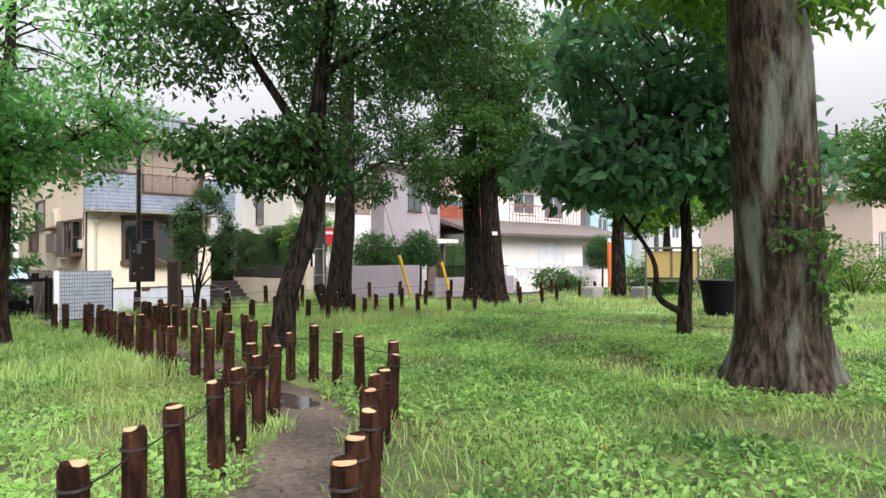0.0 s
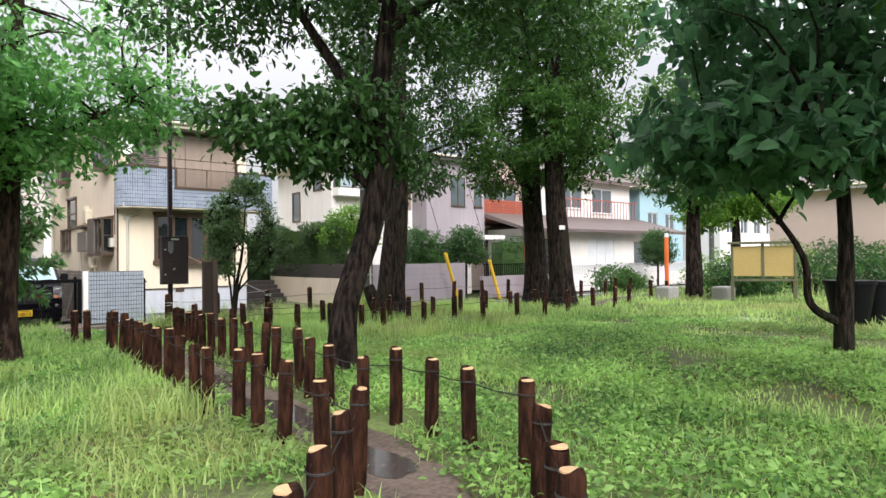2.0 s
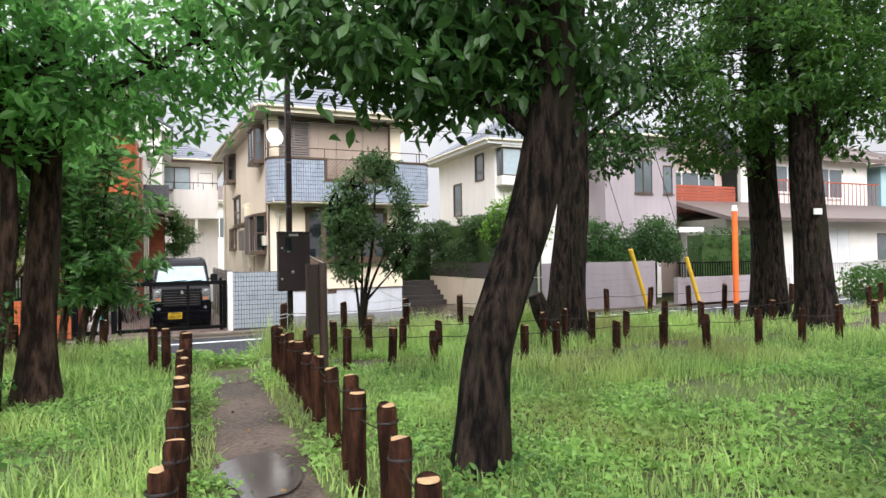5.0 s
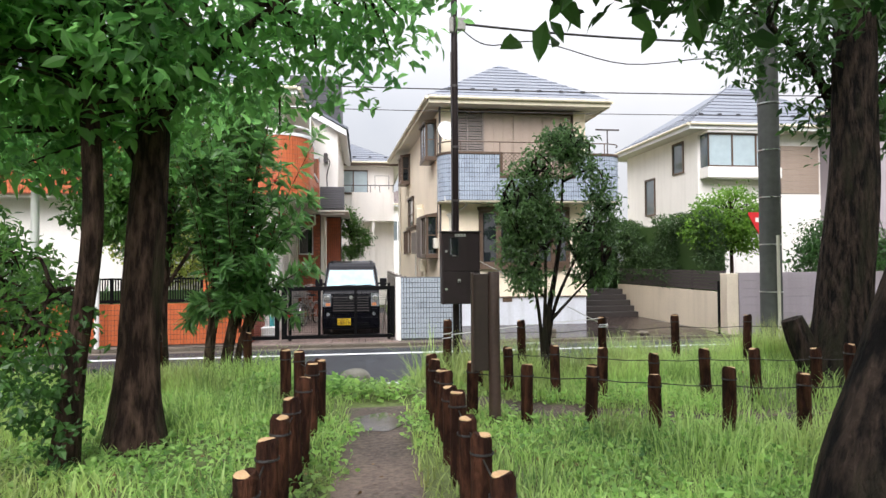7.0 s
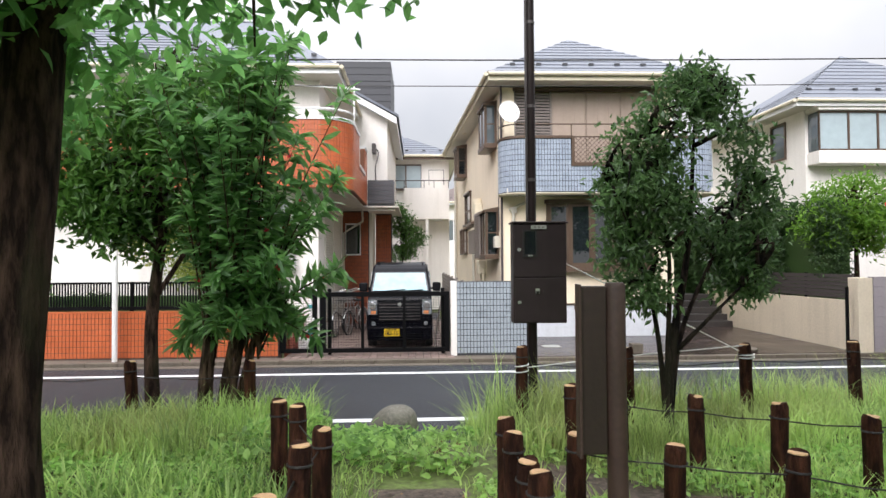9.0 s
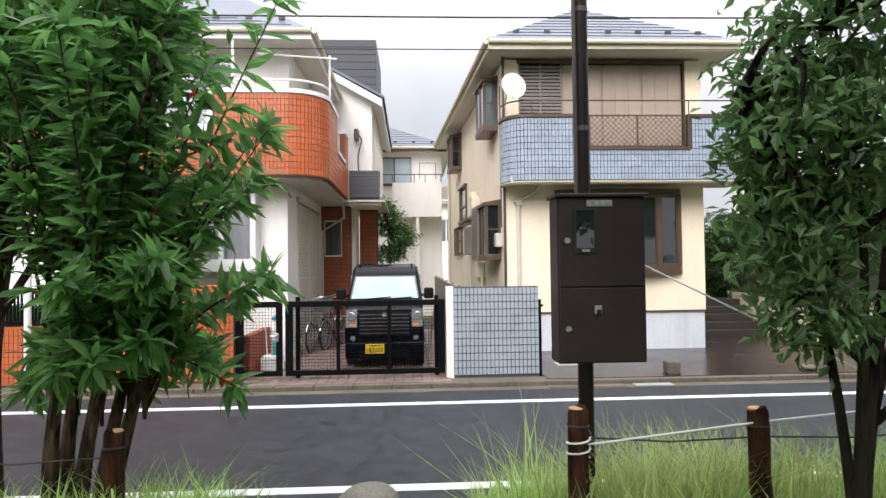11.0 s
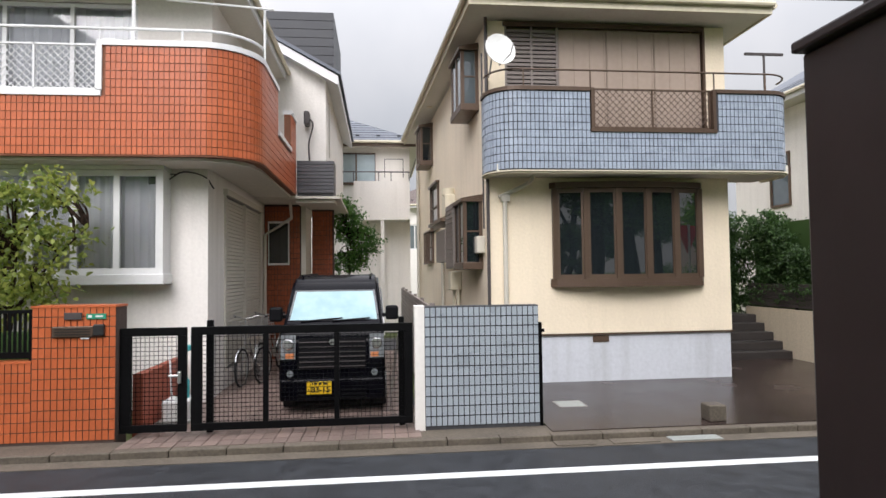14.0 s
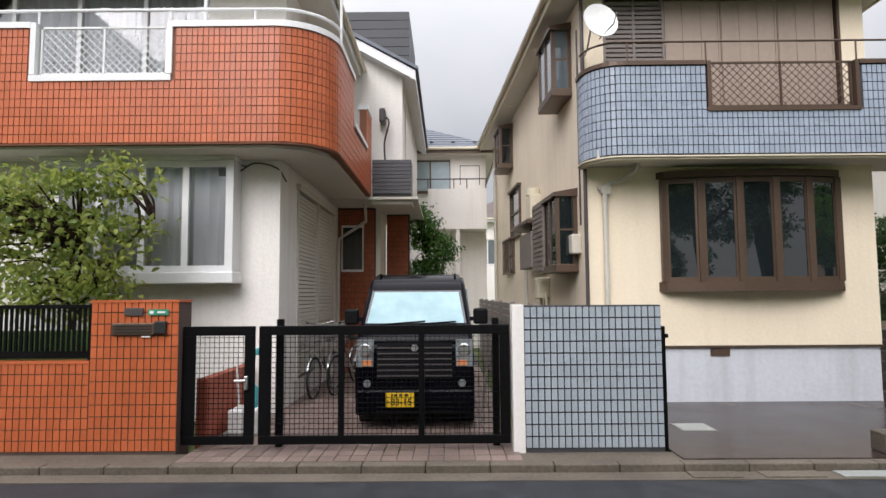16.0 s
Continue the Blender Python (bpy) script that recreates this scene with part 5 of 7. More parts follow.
def gate(x0, x1, uprights, label):
    g = thing("gate", ((x0 + x1) / 2, 20.42, 0.05), label, "gate", "front gates")
    fr = part("frame", bx(x0, x1, 20.4, 20.45, 1.17, 1.265, bevel=0.005), M_BLACKM, g)
    part("bottom_rail", bx(x0, x1, 20.4, 20.45, 0.06, 0.145, bevel=0.005), M_BLACKM, fr)
    for a, b in ((x0, x0 + 0.12), (x1 - 0.1, x1)):
        part("stile", bx(a, b, 20.402, 20.448, 0.145, 1.17), M_BLACKM, fr)
    for u in uprights:
        part("upright", bx(u - 0.03, u + 0.03, 20.402, 20.448, 0.145, 1.17), M_BLACKM, fr)
    c, h = [], []
    x = x0 + 0.12
    while x < x1 - 0.1:
        c.append((x, 20.425, 0.657))
        h.append((0.0025, 0.0025, 0.515))
        x += 0.05
    z = 0.16
    while z < 1.17:
        c.append(((x0 + x1) / 2, 20.43, z))
        h.append(((x1 - x0) / 2 - 0.1, 0.003, 0.003))
        z += 0.052
    part("wire_mesh", boxes_mesh("wire_mesh", c, np.array(h)), M_BLACKM, g, kind="stuff")
    return g


g1 = gate(1.11, 1.85, (), "narrow black mesh garden gate")
part("handle", bx(1.76, 1.80, 20.36, 20.4, 0.62, 0.76, bevel=0.01), M_CHROME, g1, "steel gate handle")
part("lever", bx(1.66, 1.78, 20.345, 20.365, 0.70, 0.725, bevel=0.008), M_CHROME, g1)
g2 = gate(1.9, 4.49, (2.75, 3.58), "wide black mesh sliding gate across the parking space")
for x in (2.07, 4.36):
    p = thing("gate_support_post", (x, 20.6, 0), "black gate support post", "post", "gate posts")
    part("shaft", bx(x - 0.035, x + 0.035, 20.56, 20.63, -0.05, 1.33, bevel=0.006), M_BLACKM, p)
    part("brace", tube(bmesh.new(), [(x - 0.02, 20.66, 1.15), (x - 0.16, 21.2, 0.05)], 0.018, 8), M_CHROME, p)

tagged(part("floor_drive", bx(6.1, 12.62, 20.02, 26.0, -0.14, 0.0), M_DRIVE, None, kind="structure"), "wet dark brown concrete drive", "drive")
tagged(part("floor_parking", bx(1.2, 4.6, 20.34, 31, -0.14, -0.03), M_JOINT, None, kind="structure"), "mortar bed under the clay pavers", "drive")
# beige wall, dark fence, steps, hedge beside the drive
bw = thing("garden_wall", (12.75, 23, 0), "low beige rendered wall beside the drive", "garden wall")
part("wall", bx(12.65, 12.85, 20.25, 26.5, -0.1, 1.0), M_BEIGE, bw)
part("end_pier", bx(12.6, 12.9, 19.95, 20.25, -0.1, 1.48, bevel=0.01), M_BEIGE, bw)
fb = thing("fence", (12.75, 23, 1.0), "dark slatted fence on the beige wall", "fence")
for k in range(6):
    part("slat", bx(12.72, 12.75, 20.26, 26.5, 1.04 + k * 0.085, 1.115 + k * 0.085), M_DPIPE, fb)
for k in range(5):
    y = 20.3 + k * 1.53
    part("post", bx(12.755, 12.8, y, y + 0.05, 1.0, 1.56), M_BLACKM, fb)
st = thing("steps", (11.4, 25.8, 0), "dark stone steps at the back of the drive", "steps")
for k in range(5):
    part("step", bx(10.25, 12.64, 24.9 + k * 0.3, 27, -0.02 + k * 0.17, 0.15 + k * 0.17, bevel=0.01), M_STEP, st)
gp = thing("post", (12.45, 20.1, 0), "black metal post beside the pier", "post")
part("shaft", bx(12.43, 12.48, 20.05, 20.1, -0.1, 1.3, bevel=0.005), M_BLACKM, gp)
gwl = thing("garden_wall", (17, 20.2, 0), "grey block wall with a mesh panel", "garden wall")
for k in range(8):
    part("course", bx(12.95, 18.2, 20.0, 20.15, -0.1 + k * 0.2, 0.095 + k * 0.2), M_MAUVE, gwl)
rw = thing("retaining_wall", (24, 20.2, 0), "grey block retaining wall along the lane", "wall")
for k in range(5):
    part("course", bx(19.2, 24.6, 20.0, 20.2, -0.1 + k * 0.2, 0.095 + k * 0.2), M_MAUVE, rw)
wf = thing("garden_wall", (31, 20.2, 0), "pale garden wall with a white railing", "garden wall")
part("wall", bx(24.9, 37, 20.0, 20.2, -0.1, 0.75), M_WHITE, wf)
pieces("bar", (0.02, 0.02, 0.25), [(25 + 0.13 * k, 20.1, 1.0) for k in range(92)], M_WFRAME, wf)
part("top_rail", bx(24.9, 37, 20.07, 20.13, 1.25, 1.3), M_WFRAME, wf)
fg = thing("railing", (21.7, 20.1, 0.9), "black bar railing above the block wall", "railing")
pieces("bar", (0.012, 0.012, 0.25), [(19.4 + 0.12 * k, 20.1, 1.15) for k in range(40)], M_BLACKM, fg)
part("top_rail", bx(19.3, 24.3, 20.08, 20.12, 1.38, 1.42), M_BLACKM, fg)
# fence between the parking space and the cream house
fs = thing("fence", (4.75, 25, 0), "brown slatted side fence behind the grey wall", "fence")
for k in range(6):
    part("post", bx(4.735, 4.79, 20.7 + k * 1.84, 20.76 + k * 1.84, -0.1, 1.48), M_LOUVRE, fs)
for k in range(15):
    part("slat", bx(4.70, 4.73, 20.6, 30, 0.05 + k * 0.095, 0.13 + k * 0.095), M_LOUVRE, fs)
lw = thing("garden_wall", (1.35, 21.5, 0), "low brown tiled planter wall beside the gate", "garden wall")
part("wall", bx(1.12, 1.24, 20.75, 22.3, -0.1, 0.68), M_RUST, lw)
# small things by the house
for x, y, s, lb in ((6.75, 21.4, 0.0, "pale square manhole cover in the wet drive"),):
    mc = thing("manhole_cover", (x, y, 0), lb, "manhole cover")
    part("lid", bx(x - 0.17, x + 0.17, y - 0.17, y + 0.17, 0.0, 0.006), M_STEELW, mc)
    part("rim", bx(x - 0.2, x + 0.2, y - 0.2, y + 0.2, 0.0, 0.003), M_CONC, mc)
blk = thing("concrete_block", (8.2, 20.25, 0), "worn brown concrete block on the drive edge", "block")
bm = bx(8.1, 8.32, 20.12, 20.34, 0.0, 0.2, bevel=0.015)
part("body", bm, M_KERB, blk)
# dark plate laid on top paints the shade inside the block's opening
part("hollow", bx(8.16, 8.26, 20.18, 20.28, 0.2, 0.203), M_DPIPE, blk)
st1 = thing("stone", (10.6, 20.3, 0), "flat brown stone on the drive edge", "stone")
bm = bmesh.new()
bmesh.ops.create_icosphere(bm, subdivisions=3, radius=0.15, matrix=pose(10.6, 20.35, 0.03))
for v in bm.verts:
    v.co.z = 0.03 + (v.co.z - 0.03) * 0.3 + 0.02 * noise.noise(v.co * 9)
part("body", bm, M_KERB, st1, smooth=True)
for x, w in ((6.05, 0.45), (6.7, 0.55), (7.4, 0.6)):
    g = thing("drain_grate", (x, 19.75, -0.08), "rusty steel gutter grate with litter on it", "drain grate", "gutter grates")
    part("plate", bx(x, x + w, 19.66, 19.84, -0.078, -0.066, bevel=0.003), M_STEELW if w > 0.58 else M_KERB, g)
bot = thing("bucket", (1.5, 21.3, 0), "white watering tub with bottles behind the gate", "tub")
part("tub", bx(1.33, 1.66, 21.1, 21.5, -0.03, 0.28, bevel=0.03), M_WSIGN, bot)
part("tray", bx(1.3, 1.7, 21.05, 21.55, -0.03, 0.03), M_CONC, bot)
part("bottle", tube(bmesh.new(), [(1.56, 21.3, 0.28), (1.56, 21.3, 0.5), (1.56, 21.3, 0.55)], [0.06, 0.06, 0.02], 10), M_TEAL, bot, smooth=True)
part("stick", tube(bmesh.new(), [(1.42, 21.25, 0.2), (1.36, 21.3, 0.95)], 0.012, 6), M_WSIGN, bot)
part("stick", tube(bmesh.new(), [(1.52, 21.35, 0.25), (1.55, 21.4, 0.9)], 0.012, 6), M_WSIGN, bot)
part("sprinkler_head", bx(1.48, 1.62, 21.3, 21.4, 0.88, 0.96, bevel=0.02), M_TEAL, bot)


# ---- the van ----
def van(x, y, z):
    """A small boxy van that faces -y; x is its middle, y its front."""
    v = thing("van", (x, y + 1.7, z), "black boxy minivan with a silver windscreen shade", "van")
    prof = [(0.06, 0.2), (0.0, 0.42), (0.0, 0.62), (0.03, 1.02), (0.09, 1.15), (0.26, 1.23), (0.62, 1.68), (0.73, 1.79), (1.05, 1.885), (3.2, 1.87), (3.36, 1.7), (3.38, 0.9), (3.36, 0.2)]
    bm = bmesh.new()
    rows = []
    for sx, inset in ((-1, 0), (1, 0)):
        rows.append([bm.verts.new((x + sx * (0.71 - (0.10 * max(0, h - 1.0) / 0.87)), y + d, z + h)) for d, h in prof])
    a, b = rows
    n = len(prof)
    bm.faces.new(a)
    bm.faces.new(b[::-1])
    for i in range(n):
        j = (i + 1) % n
        bm.faces.new((a[i], b[i], b[j], a[j]))
    bmesh.ops.recalc_face_normals(bm, faces=bm.faces)
    bmesh.ops.bevel(bm, geom=[e for e in bm.edges if e.calc_face_angle(0) > 0.3], offset=0.045, segments=3, affect="EDGES")
    body = part("body", bm, M_CAR, v, smooth=True)
    def front(w0, w1, h0, h1, off=0.012):
        def dy(h):
            for (d0, q0), (d1, q1) in zip(prof, prof[1:]):
                if q0 <= h <= q1 and q1 > q0:
                    return d0 + (d1 - d0) * (h - q0) / (q1 - q0)
            return 0
        bm = bmesh.new()
        c = [(x + w0, y + dy(h0) - off, z + h0), (x + w1, y + dy(h0) - off, z + h0), (x + w1 * (0.9 if h1 > 1.4 else 1), y + dy(h1) - off, z + h1), (x + w0 * (0.9 if h1 > 1.4 else 1), y + dy(h1) - off, z + h1)]
        vs = [bm.verts.new(p) for p in c] + [bm.verts.new((p[0], p[1] + 0.02, p[2] - 0.003)) for p in c]
        for f in ((0, 1, 2, 3), (7, 6, 5, 4), (0, 4, 5, 1), (1, 5, 6, 2), (2, 6, 7, 3), (3, 7, 4, 0)):
            bm.faces.new([vs[k] for k in f])
        return bm
    ws = part("windscreen", front(-0.63, 0.63, 1.245, 1.665, 0.006), M_GLASS, v)
    part("sunshade", front(-0.6, 0.6, 1.262, 1.645, 0.011), M_SHADE, ws, "crinkled silver-blue sunshade with sky reflection in its colour")
    bm = tube(bmesh.new(), [(x - 0.45, y + 0.24, z + 1.245), (x + 0.12, y + 0.26, z + 1.285)], 0.012, 6)
    tube(bm, [(x - 0.02, y + 0.24, z + 1.245), (x + 0.5, y + 0.26, z + 1.28)], 0.012, 6)
    part("wiper", bm, M_CARP, ws)
    grille = part("grille", front(-0.45, 0.45, 0.62, 1.04, 0.01), M_CARP, v)
    for k in range(6):
        part("grille_bar", front(-0.44, 0.44, 0.65 + k * 0.065, 0.665 + k * 0.065, 0.022), M_DPIPE, grille)
    part("badge", tube(bmesh.new(), [(x, y + 0.03, z + 0.98), (x, y - 0.01, z + 0.98)], 0.045, 6), M_CHROME, grille, "chrome badge shape")
    for s in (-1, 1):
        hl_ = part("headlight", front(min(s * 0.49, s * 0.69), max(s * 0.49, s * 0.69), 0.76, 1.08, 0.02), M_LAMP, v, "clear headlight")
        part("reflector", tube(bmesh.new(), [(x + s * 0.59, y - 0.01, z + 0.96), (x + s * 0.59, y - 0.028, z + 0.96)], [0.075, 0.06], 16), M_CHROME, hl_)
        part("indicator", front(min(s * 0.51, s * 0.62), max(s * 0.51, s * 0.62), 0.775, 0.84, 0.026), M_AMBER, hl_)
        part("fog_lamp", tube(bmesh.new(), [(x + s * 0.56, y + 0.02, z + 0.57), (x + s * 0.56, y - 0.025, z + 0.57)], 0.045, 14), M_LAMP, v)
        m_ = part("mirror_arm", bx(x + min(s * 0.66, s * 0.76), x + max(s * 0.66, s * 0.76), y + 0.42, y + 0.48, z + 1.28, z + 1.33), M_CARP, v)
        part("wing_mirror", bx(x + min(s * 0.72, s * 0.9), x + max(s * 0.72, s * 0.9), y + 0.36, y + 0.48, z + 1.24, z + 1.44, bevel=0.03), M_CARP, m_)
        for d in (0.62, 2.8):
            w = part("wheel", tube(bmesh.new(), [(x + s * 0.55, y + d, z + 0.28), (x + s * 0.715, y + d, z + 0.28)], 0.28, 20), M_RUBBER, v)
            part("rim", tube(bmesh.new(), [(x + s * 0.7, y + d, z + 0.28), (x + s * 0.722, y + d, z + 0.28)], 0.18, 16), M_CHROME, w)
    bump = part("bumper", bx(x - 0.70, x + 0.70, y - 0.03, y + 0.16, z + 0.2, z + 0.5, bevel=0.03), M_CAR, v)
    for k in range(3):
        part("intake_bar", bx(x - 0.45, x + 0.45, y - 0.04, y - 0.028, z + 0.235 + k * 0.05, z + 0.255 + k * 0.05), M_CARP, bump)
    pl = part("number_plate", bx(x - 0.335, x - 0.005, y - 0.062, y - 0.05, z + 0.30, z + 0.465, bevel=0.004), M_PLATE, bump, "yellow number plate reading 83-15")
    cu = bpy.data.curves.new("digits", "FONT")
    cu.body, cu.size, cu.align_x, cu.extrude = "83-15", 0.108, "CENTER", 0.001
    cu.offset = 0.0025
    tmp = new("digits", cu)
    me = bpy.data.meshes.new_from_object(tmp.evaluated_get(bpy.context.evaluated_depsgraph_get()))
    bpy.data.objects.remove(tmp)
    me.transform(pose(x - 0.155, y - 0.0645, z + 0.325, 90, 0, 0))
    part("digits", me, M_INK, pl)
    bm = bmesh.new()
    for a, b in ((-0.12, -0.10), (-0.09, -0.05), (-0.03, 0.01), (0.03, 0.08)):
        box(bm, x + a - 0.15, x + b - 0.15, y - 0.065, y - 0.062, z + 0.425, z + 0.452)
    box(bm, x - 0.318, x - 0.303, y - 0.065, y - 0.062, z + 0.345, z + 0.375)
    part("small_writing", bm, M_INK, pl, kind="stuff")
    bm = tube(bmesh.new(), [(x - 0.5, y + 0.85, z + 1.88), (x - 0.5, y + 3.1, z + 1.9)], 0.015, 6)
    part("roof_rail", bm, M_CARP, v)
    part("roof_rail", tube(bmesh.new(), [(x + 0.5, y + 0.85, z + 1.88), (x + 0.5, y + 3.1, z + 1.9)], 0.015, 6), M_CARP, v)
    for s in (-1, 1):
        bm = bmesh.new()
        X = x + s * 0.69
        q = [(X, y + 0.62, z + 1.14), (X, y + 1.5, z + 1.14), (X - s * 0.055, y + 1.5, z + 1.68), (X - s * 0.05, y + 0.92, z + 1.68)]
        vs = [bm.verts.new(p) for p in q] + [bm.verts.new((p[0] + s * 0.02, p[1], p[2])) for p in q]
        for f in ((0, 1, 2, 3), (7, 6, 5, 4), (0, 4, 5, 1), (1, 5, 6, 2), (2, 6, 7, 3), (3, 7, 4, 0)):
            bm.faces.new([vs[k] for k in f])
        part("side_window", bm, M_GLASS, v)
    return v


van(3.46, 21.35, -0.03)


def bicycle(x, y, turn, label):
    b = thing("bicycle", (x, y, -0.03), label, "bicycle", "parked bicycles")
    T = pose(x, y, -0.03, 0, 0, turn)
    def tb(pts, r, n=6):
        return tube(bmesh.new(), [T @ Vector(p) for p in pts], r, n)
    for yy in (-0.53, 0.53):
        ring = [(0, yy + 0.31 * math.cos(a), 0.33 + 0.31 * math.sin(a)) for a in [2 * math.pi * k / 24 for k in range(25)]]
        w = part("wheel", tb(ring, 0.02), M_RUBBER, b)
        part("rim", tb([(p[0], yy + (p[1] - yy) * 0.92, 0.33 + (p[2] - 0.33) * 0.92) for p in ring], 0.011), M_CHROME, w)
        bm = bmesh.new()
        for k in range(12):
            a = math.pi * k / 12
            tube(bm, [T @ Vector((0, yy + 0.3 * math.cos(a), 0.33 + 0.3 * math.sin(a))), T @ Vector((0, yy - 0.3 * math.cos(a), 0.33 - 0.3 * math.sin(a)))], 0.0025, 4)
        part("spokes", bm, M_CHROME, w)
    bm = tb([(0, 0.53, 0.33), (0, 0.1, 0.32), (0, -0.15, 0.75)], 0.016)
    tube(bm, [T @ Vector(p) for p in [(0, 0.1, 0.32), (0, 0.18, 0.85)]], 0.016, 6)
    tube(bm, [T @ Vector(p) for p in [(0, 0.1, 0.36), (0, -0.38, 0.78)]], 0.018, 6)
    tube(bm, [T @ Vector(p) for p in [(0, -0.53, 0.33), (0, -0.38, 0.78), (0, -0.33, 1.16)]], 0.014, 6)
    part("frame", bm, M_CHROME, b)
    part("saddle", bx(-0.08, 0.08, 0.08, 0.32, 0.85, 0.91, bevel=0.03, m=T), M_RUBBER, b)
    hb_ = part("handlebar", tb([(-0.27, -0.14, 1.17), (-0.22, -0.3, 1.2), (0.0, -0.34, 1.14), (0.22, -0.3, 1.2), (0.27, -0.14, 1.17)], 0.012), M_CHROME, b)
    for sx in (-1, 1):
        part("grip", tb([(sx * 0.265, -0.15, 1.172), (sx * 0.28, -0.05, 1.165)], 0.018), M_RUBBER, hb_)
    bm = bmesh.new()
    for i in range(6):
        z = 0.86 + i * 0.05
        tube(bm, [T @ Vector(p) for p in [(-0.17, -0.72, z), (0.17, -0.72, z), (0.17, -0.46, z), (-0.17, -0.46, z), (-0.17, -0.72, z)]], 0.004, 4)
    for i in range(9):
        a = -0.17 + i * 0.0425
        tube(bm, [T @ Vector(p) for p in [(a, -0.72, 1.12), (a, -0.72, 0.86), (a, -0.46, 0.86), (a, -0.46, 1.12)]], 0.004, 4)
    part("basket", bm, M_CHROME, b, "wire basket", kind="stuff")
    for yy in (-0.53, 0.53):
        arc = [(0, yy + 0.345 * math.cos(a), 0.33 + 0.345 * math.sin(a)) for a in [0.3 + 2.4 * k / 12 for k in range(13)]]
        part("mudguard", tb(arc, 0.02), M_CHROME, b)
    return b


bicycle(1.84, 24.15, -7, "black city bicycle parked beside the white wall")
bicycle(2.2, 24.45, -15, "dark bicycle leaning beside another bicycle")

bicycle(2.02, 25.1, -11, "dark bicycle parked behind the others by the shutters")

# ---- meter cabinet on its pole ----
mbx = thing("meter_cabinet", (4.97, 13.75, 1.28), "dark brown steel meter cabinet fixed to a pole", "meter cabinet")
body = part("body", bx(4.74, 5.225, 13.66, 13.84, 1.285, 2.19, bevel=0.006), M_BOX, mbx)
part("hood", bx(4.725, 5.24, 13.63, 13.845, 2.19, 2.208, bevel=0.004), M_BOX, body)
for z0, z1 in ((1.295, 1.695), (1.703, 2.182)):
    d = part("door", bx(4.75, 5.22, 13.645, 13.66, z0, z1, bevel=0.004), M_BOX, mbx)
    part("knob", tube(bmesh.new(), [(4.79, 13.645, z0 + 0.21 + (0.04 if z0 > 1.5 else -0.03)), (4.79, 13.63, z0 + 0.21 + (0.04 if z0 > 1.5 else -0.03))], 0.016, 14), M_CHROME, d, "steel knob")
fr = part("meter_window", wall_grid(bmesh.new(), 4.825, 4.955, 1.885, 2.132, [(4.84, 4.94, 1.912, 2.117)], lambda bm, a, b, c, e: box(bm, a, b, 13.635, 13.645, c, e)), M_INK, mbx)
part("pane", bx(4.84, 4.94, 13.640, 13.646, 1.912, 2.117), M_GLASS, fr)
part("catch", bx(4.868, 4.912, 13.630, 13.636, 1.892, 1.904), M_CHROME, fr)
lbp = part("label_plate", bx(4.90, 5.04, 13.636, 13.645, 2.138, 2.172), M_CHROME, mbx, "small metal label plate")
part("writing", box(box(bx(4.925, 4.945, 13.634, 13.636, 2.147, 2.163), 4.965, 4.98, 13.634, 13.636, 2.147, 2.163), 5.0, 5.02, 13.634, 13.636, 2.147, 2.163), M_CONC, lbp)
lk = part("lock_plate", bx(4.935, 4.972, 13.632, 13.646, 1.555, 1.60, bevel=0.003), M_CHROME, mbx, "steel lock plate")
part("lock", tube(bmesh.new(), [(4.953, 13.632, 1.567), (4.953, 13.618, 1.567)], 0.013, 10), M_INK, lk)
part("rivet", tube(bmesh.new(), [(5.02, 13.646, 1.57), (5.02, 13.641, 1.57)], 0.008, 8), M_INK, mbx)
mp = thing("meter_pole", (4.95, 13.89, 0.2), "dark brown steel pole carrying cables", "pole")
part("shaft", tube(bmesh.new(), [(4.95, 13.89, 0.0), (4.95, 13.89, 3.5), (4.95, 13.89, 7.0)], [0.045, 0.045, 0.04], 14), M_POLE, mp, smooth=True)
part("insulator", bx(4.88, 4.93, 13.8, 13.86, 4.8, 5.0, bevel=0.01), M_CONC, mp)
part("junction_box", bx(4.98, 5.1, 13.86, 13.94, 4.86, 5.02, bevel=0.01), M_CONC, mp)
part("cable_run", tube(bmesh.new(), [(4.9, 13.84, 4.55), (4.9, 13.84, 2.2)], 0.012, 6), M_DPIPE, mp)
for z in (2.6, 3.3, 4.1):
    part("strap", tube(bmesh.new(), [(4.95, 13.89, z), (4.95, 13.89, z + 0.03)], 0.048, 14), M_DPIPE, mp)
# brown wooden sign beside the path
sg = thing("wooden_sign", (4.8, 11.15, 0.4), "tall narrow brown wooden sign on a leg", "sign")
part("board", bx(4.67, 4.80, 11.12, 11.155, 0.9, 1.72, bevel=0.006), M_SIGNW, sg)
part("edge_board", bx(4.655, 4.67, 11.09, 11.16, 0.89, 1.73, bevel=0.003), M_SIGNW2, sg)
part("log_post", tube(bmesh.new(), [(4.855, 11.15, 0.3), (4.856, 11.15, 0.8), (4.85, 11.152, 1.3), (4.853, 11.15, 1.72), (4.853, 11.15, 1.735)], [0.052, 0.05, 0.053, 0.05, 0.043], 14), M_SIGNW2, sg, smooth=True)
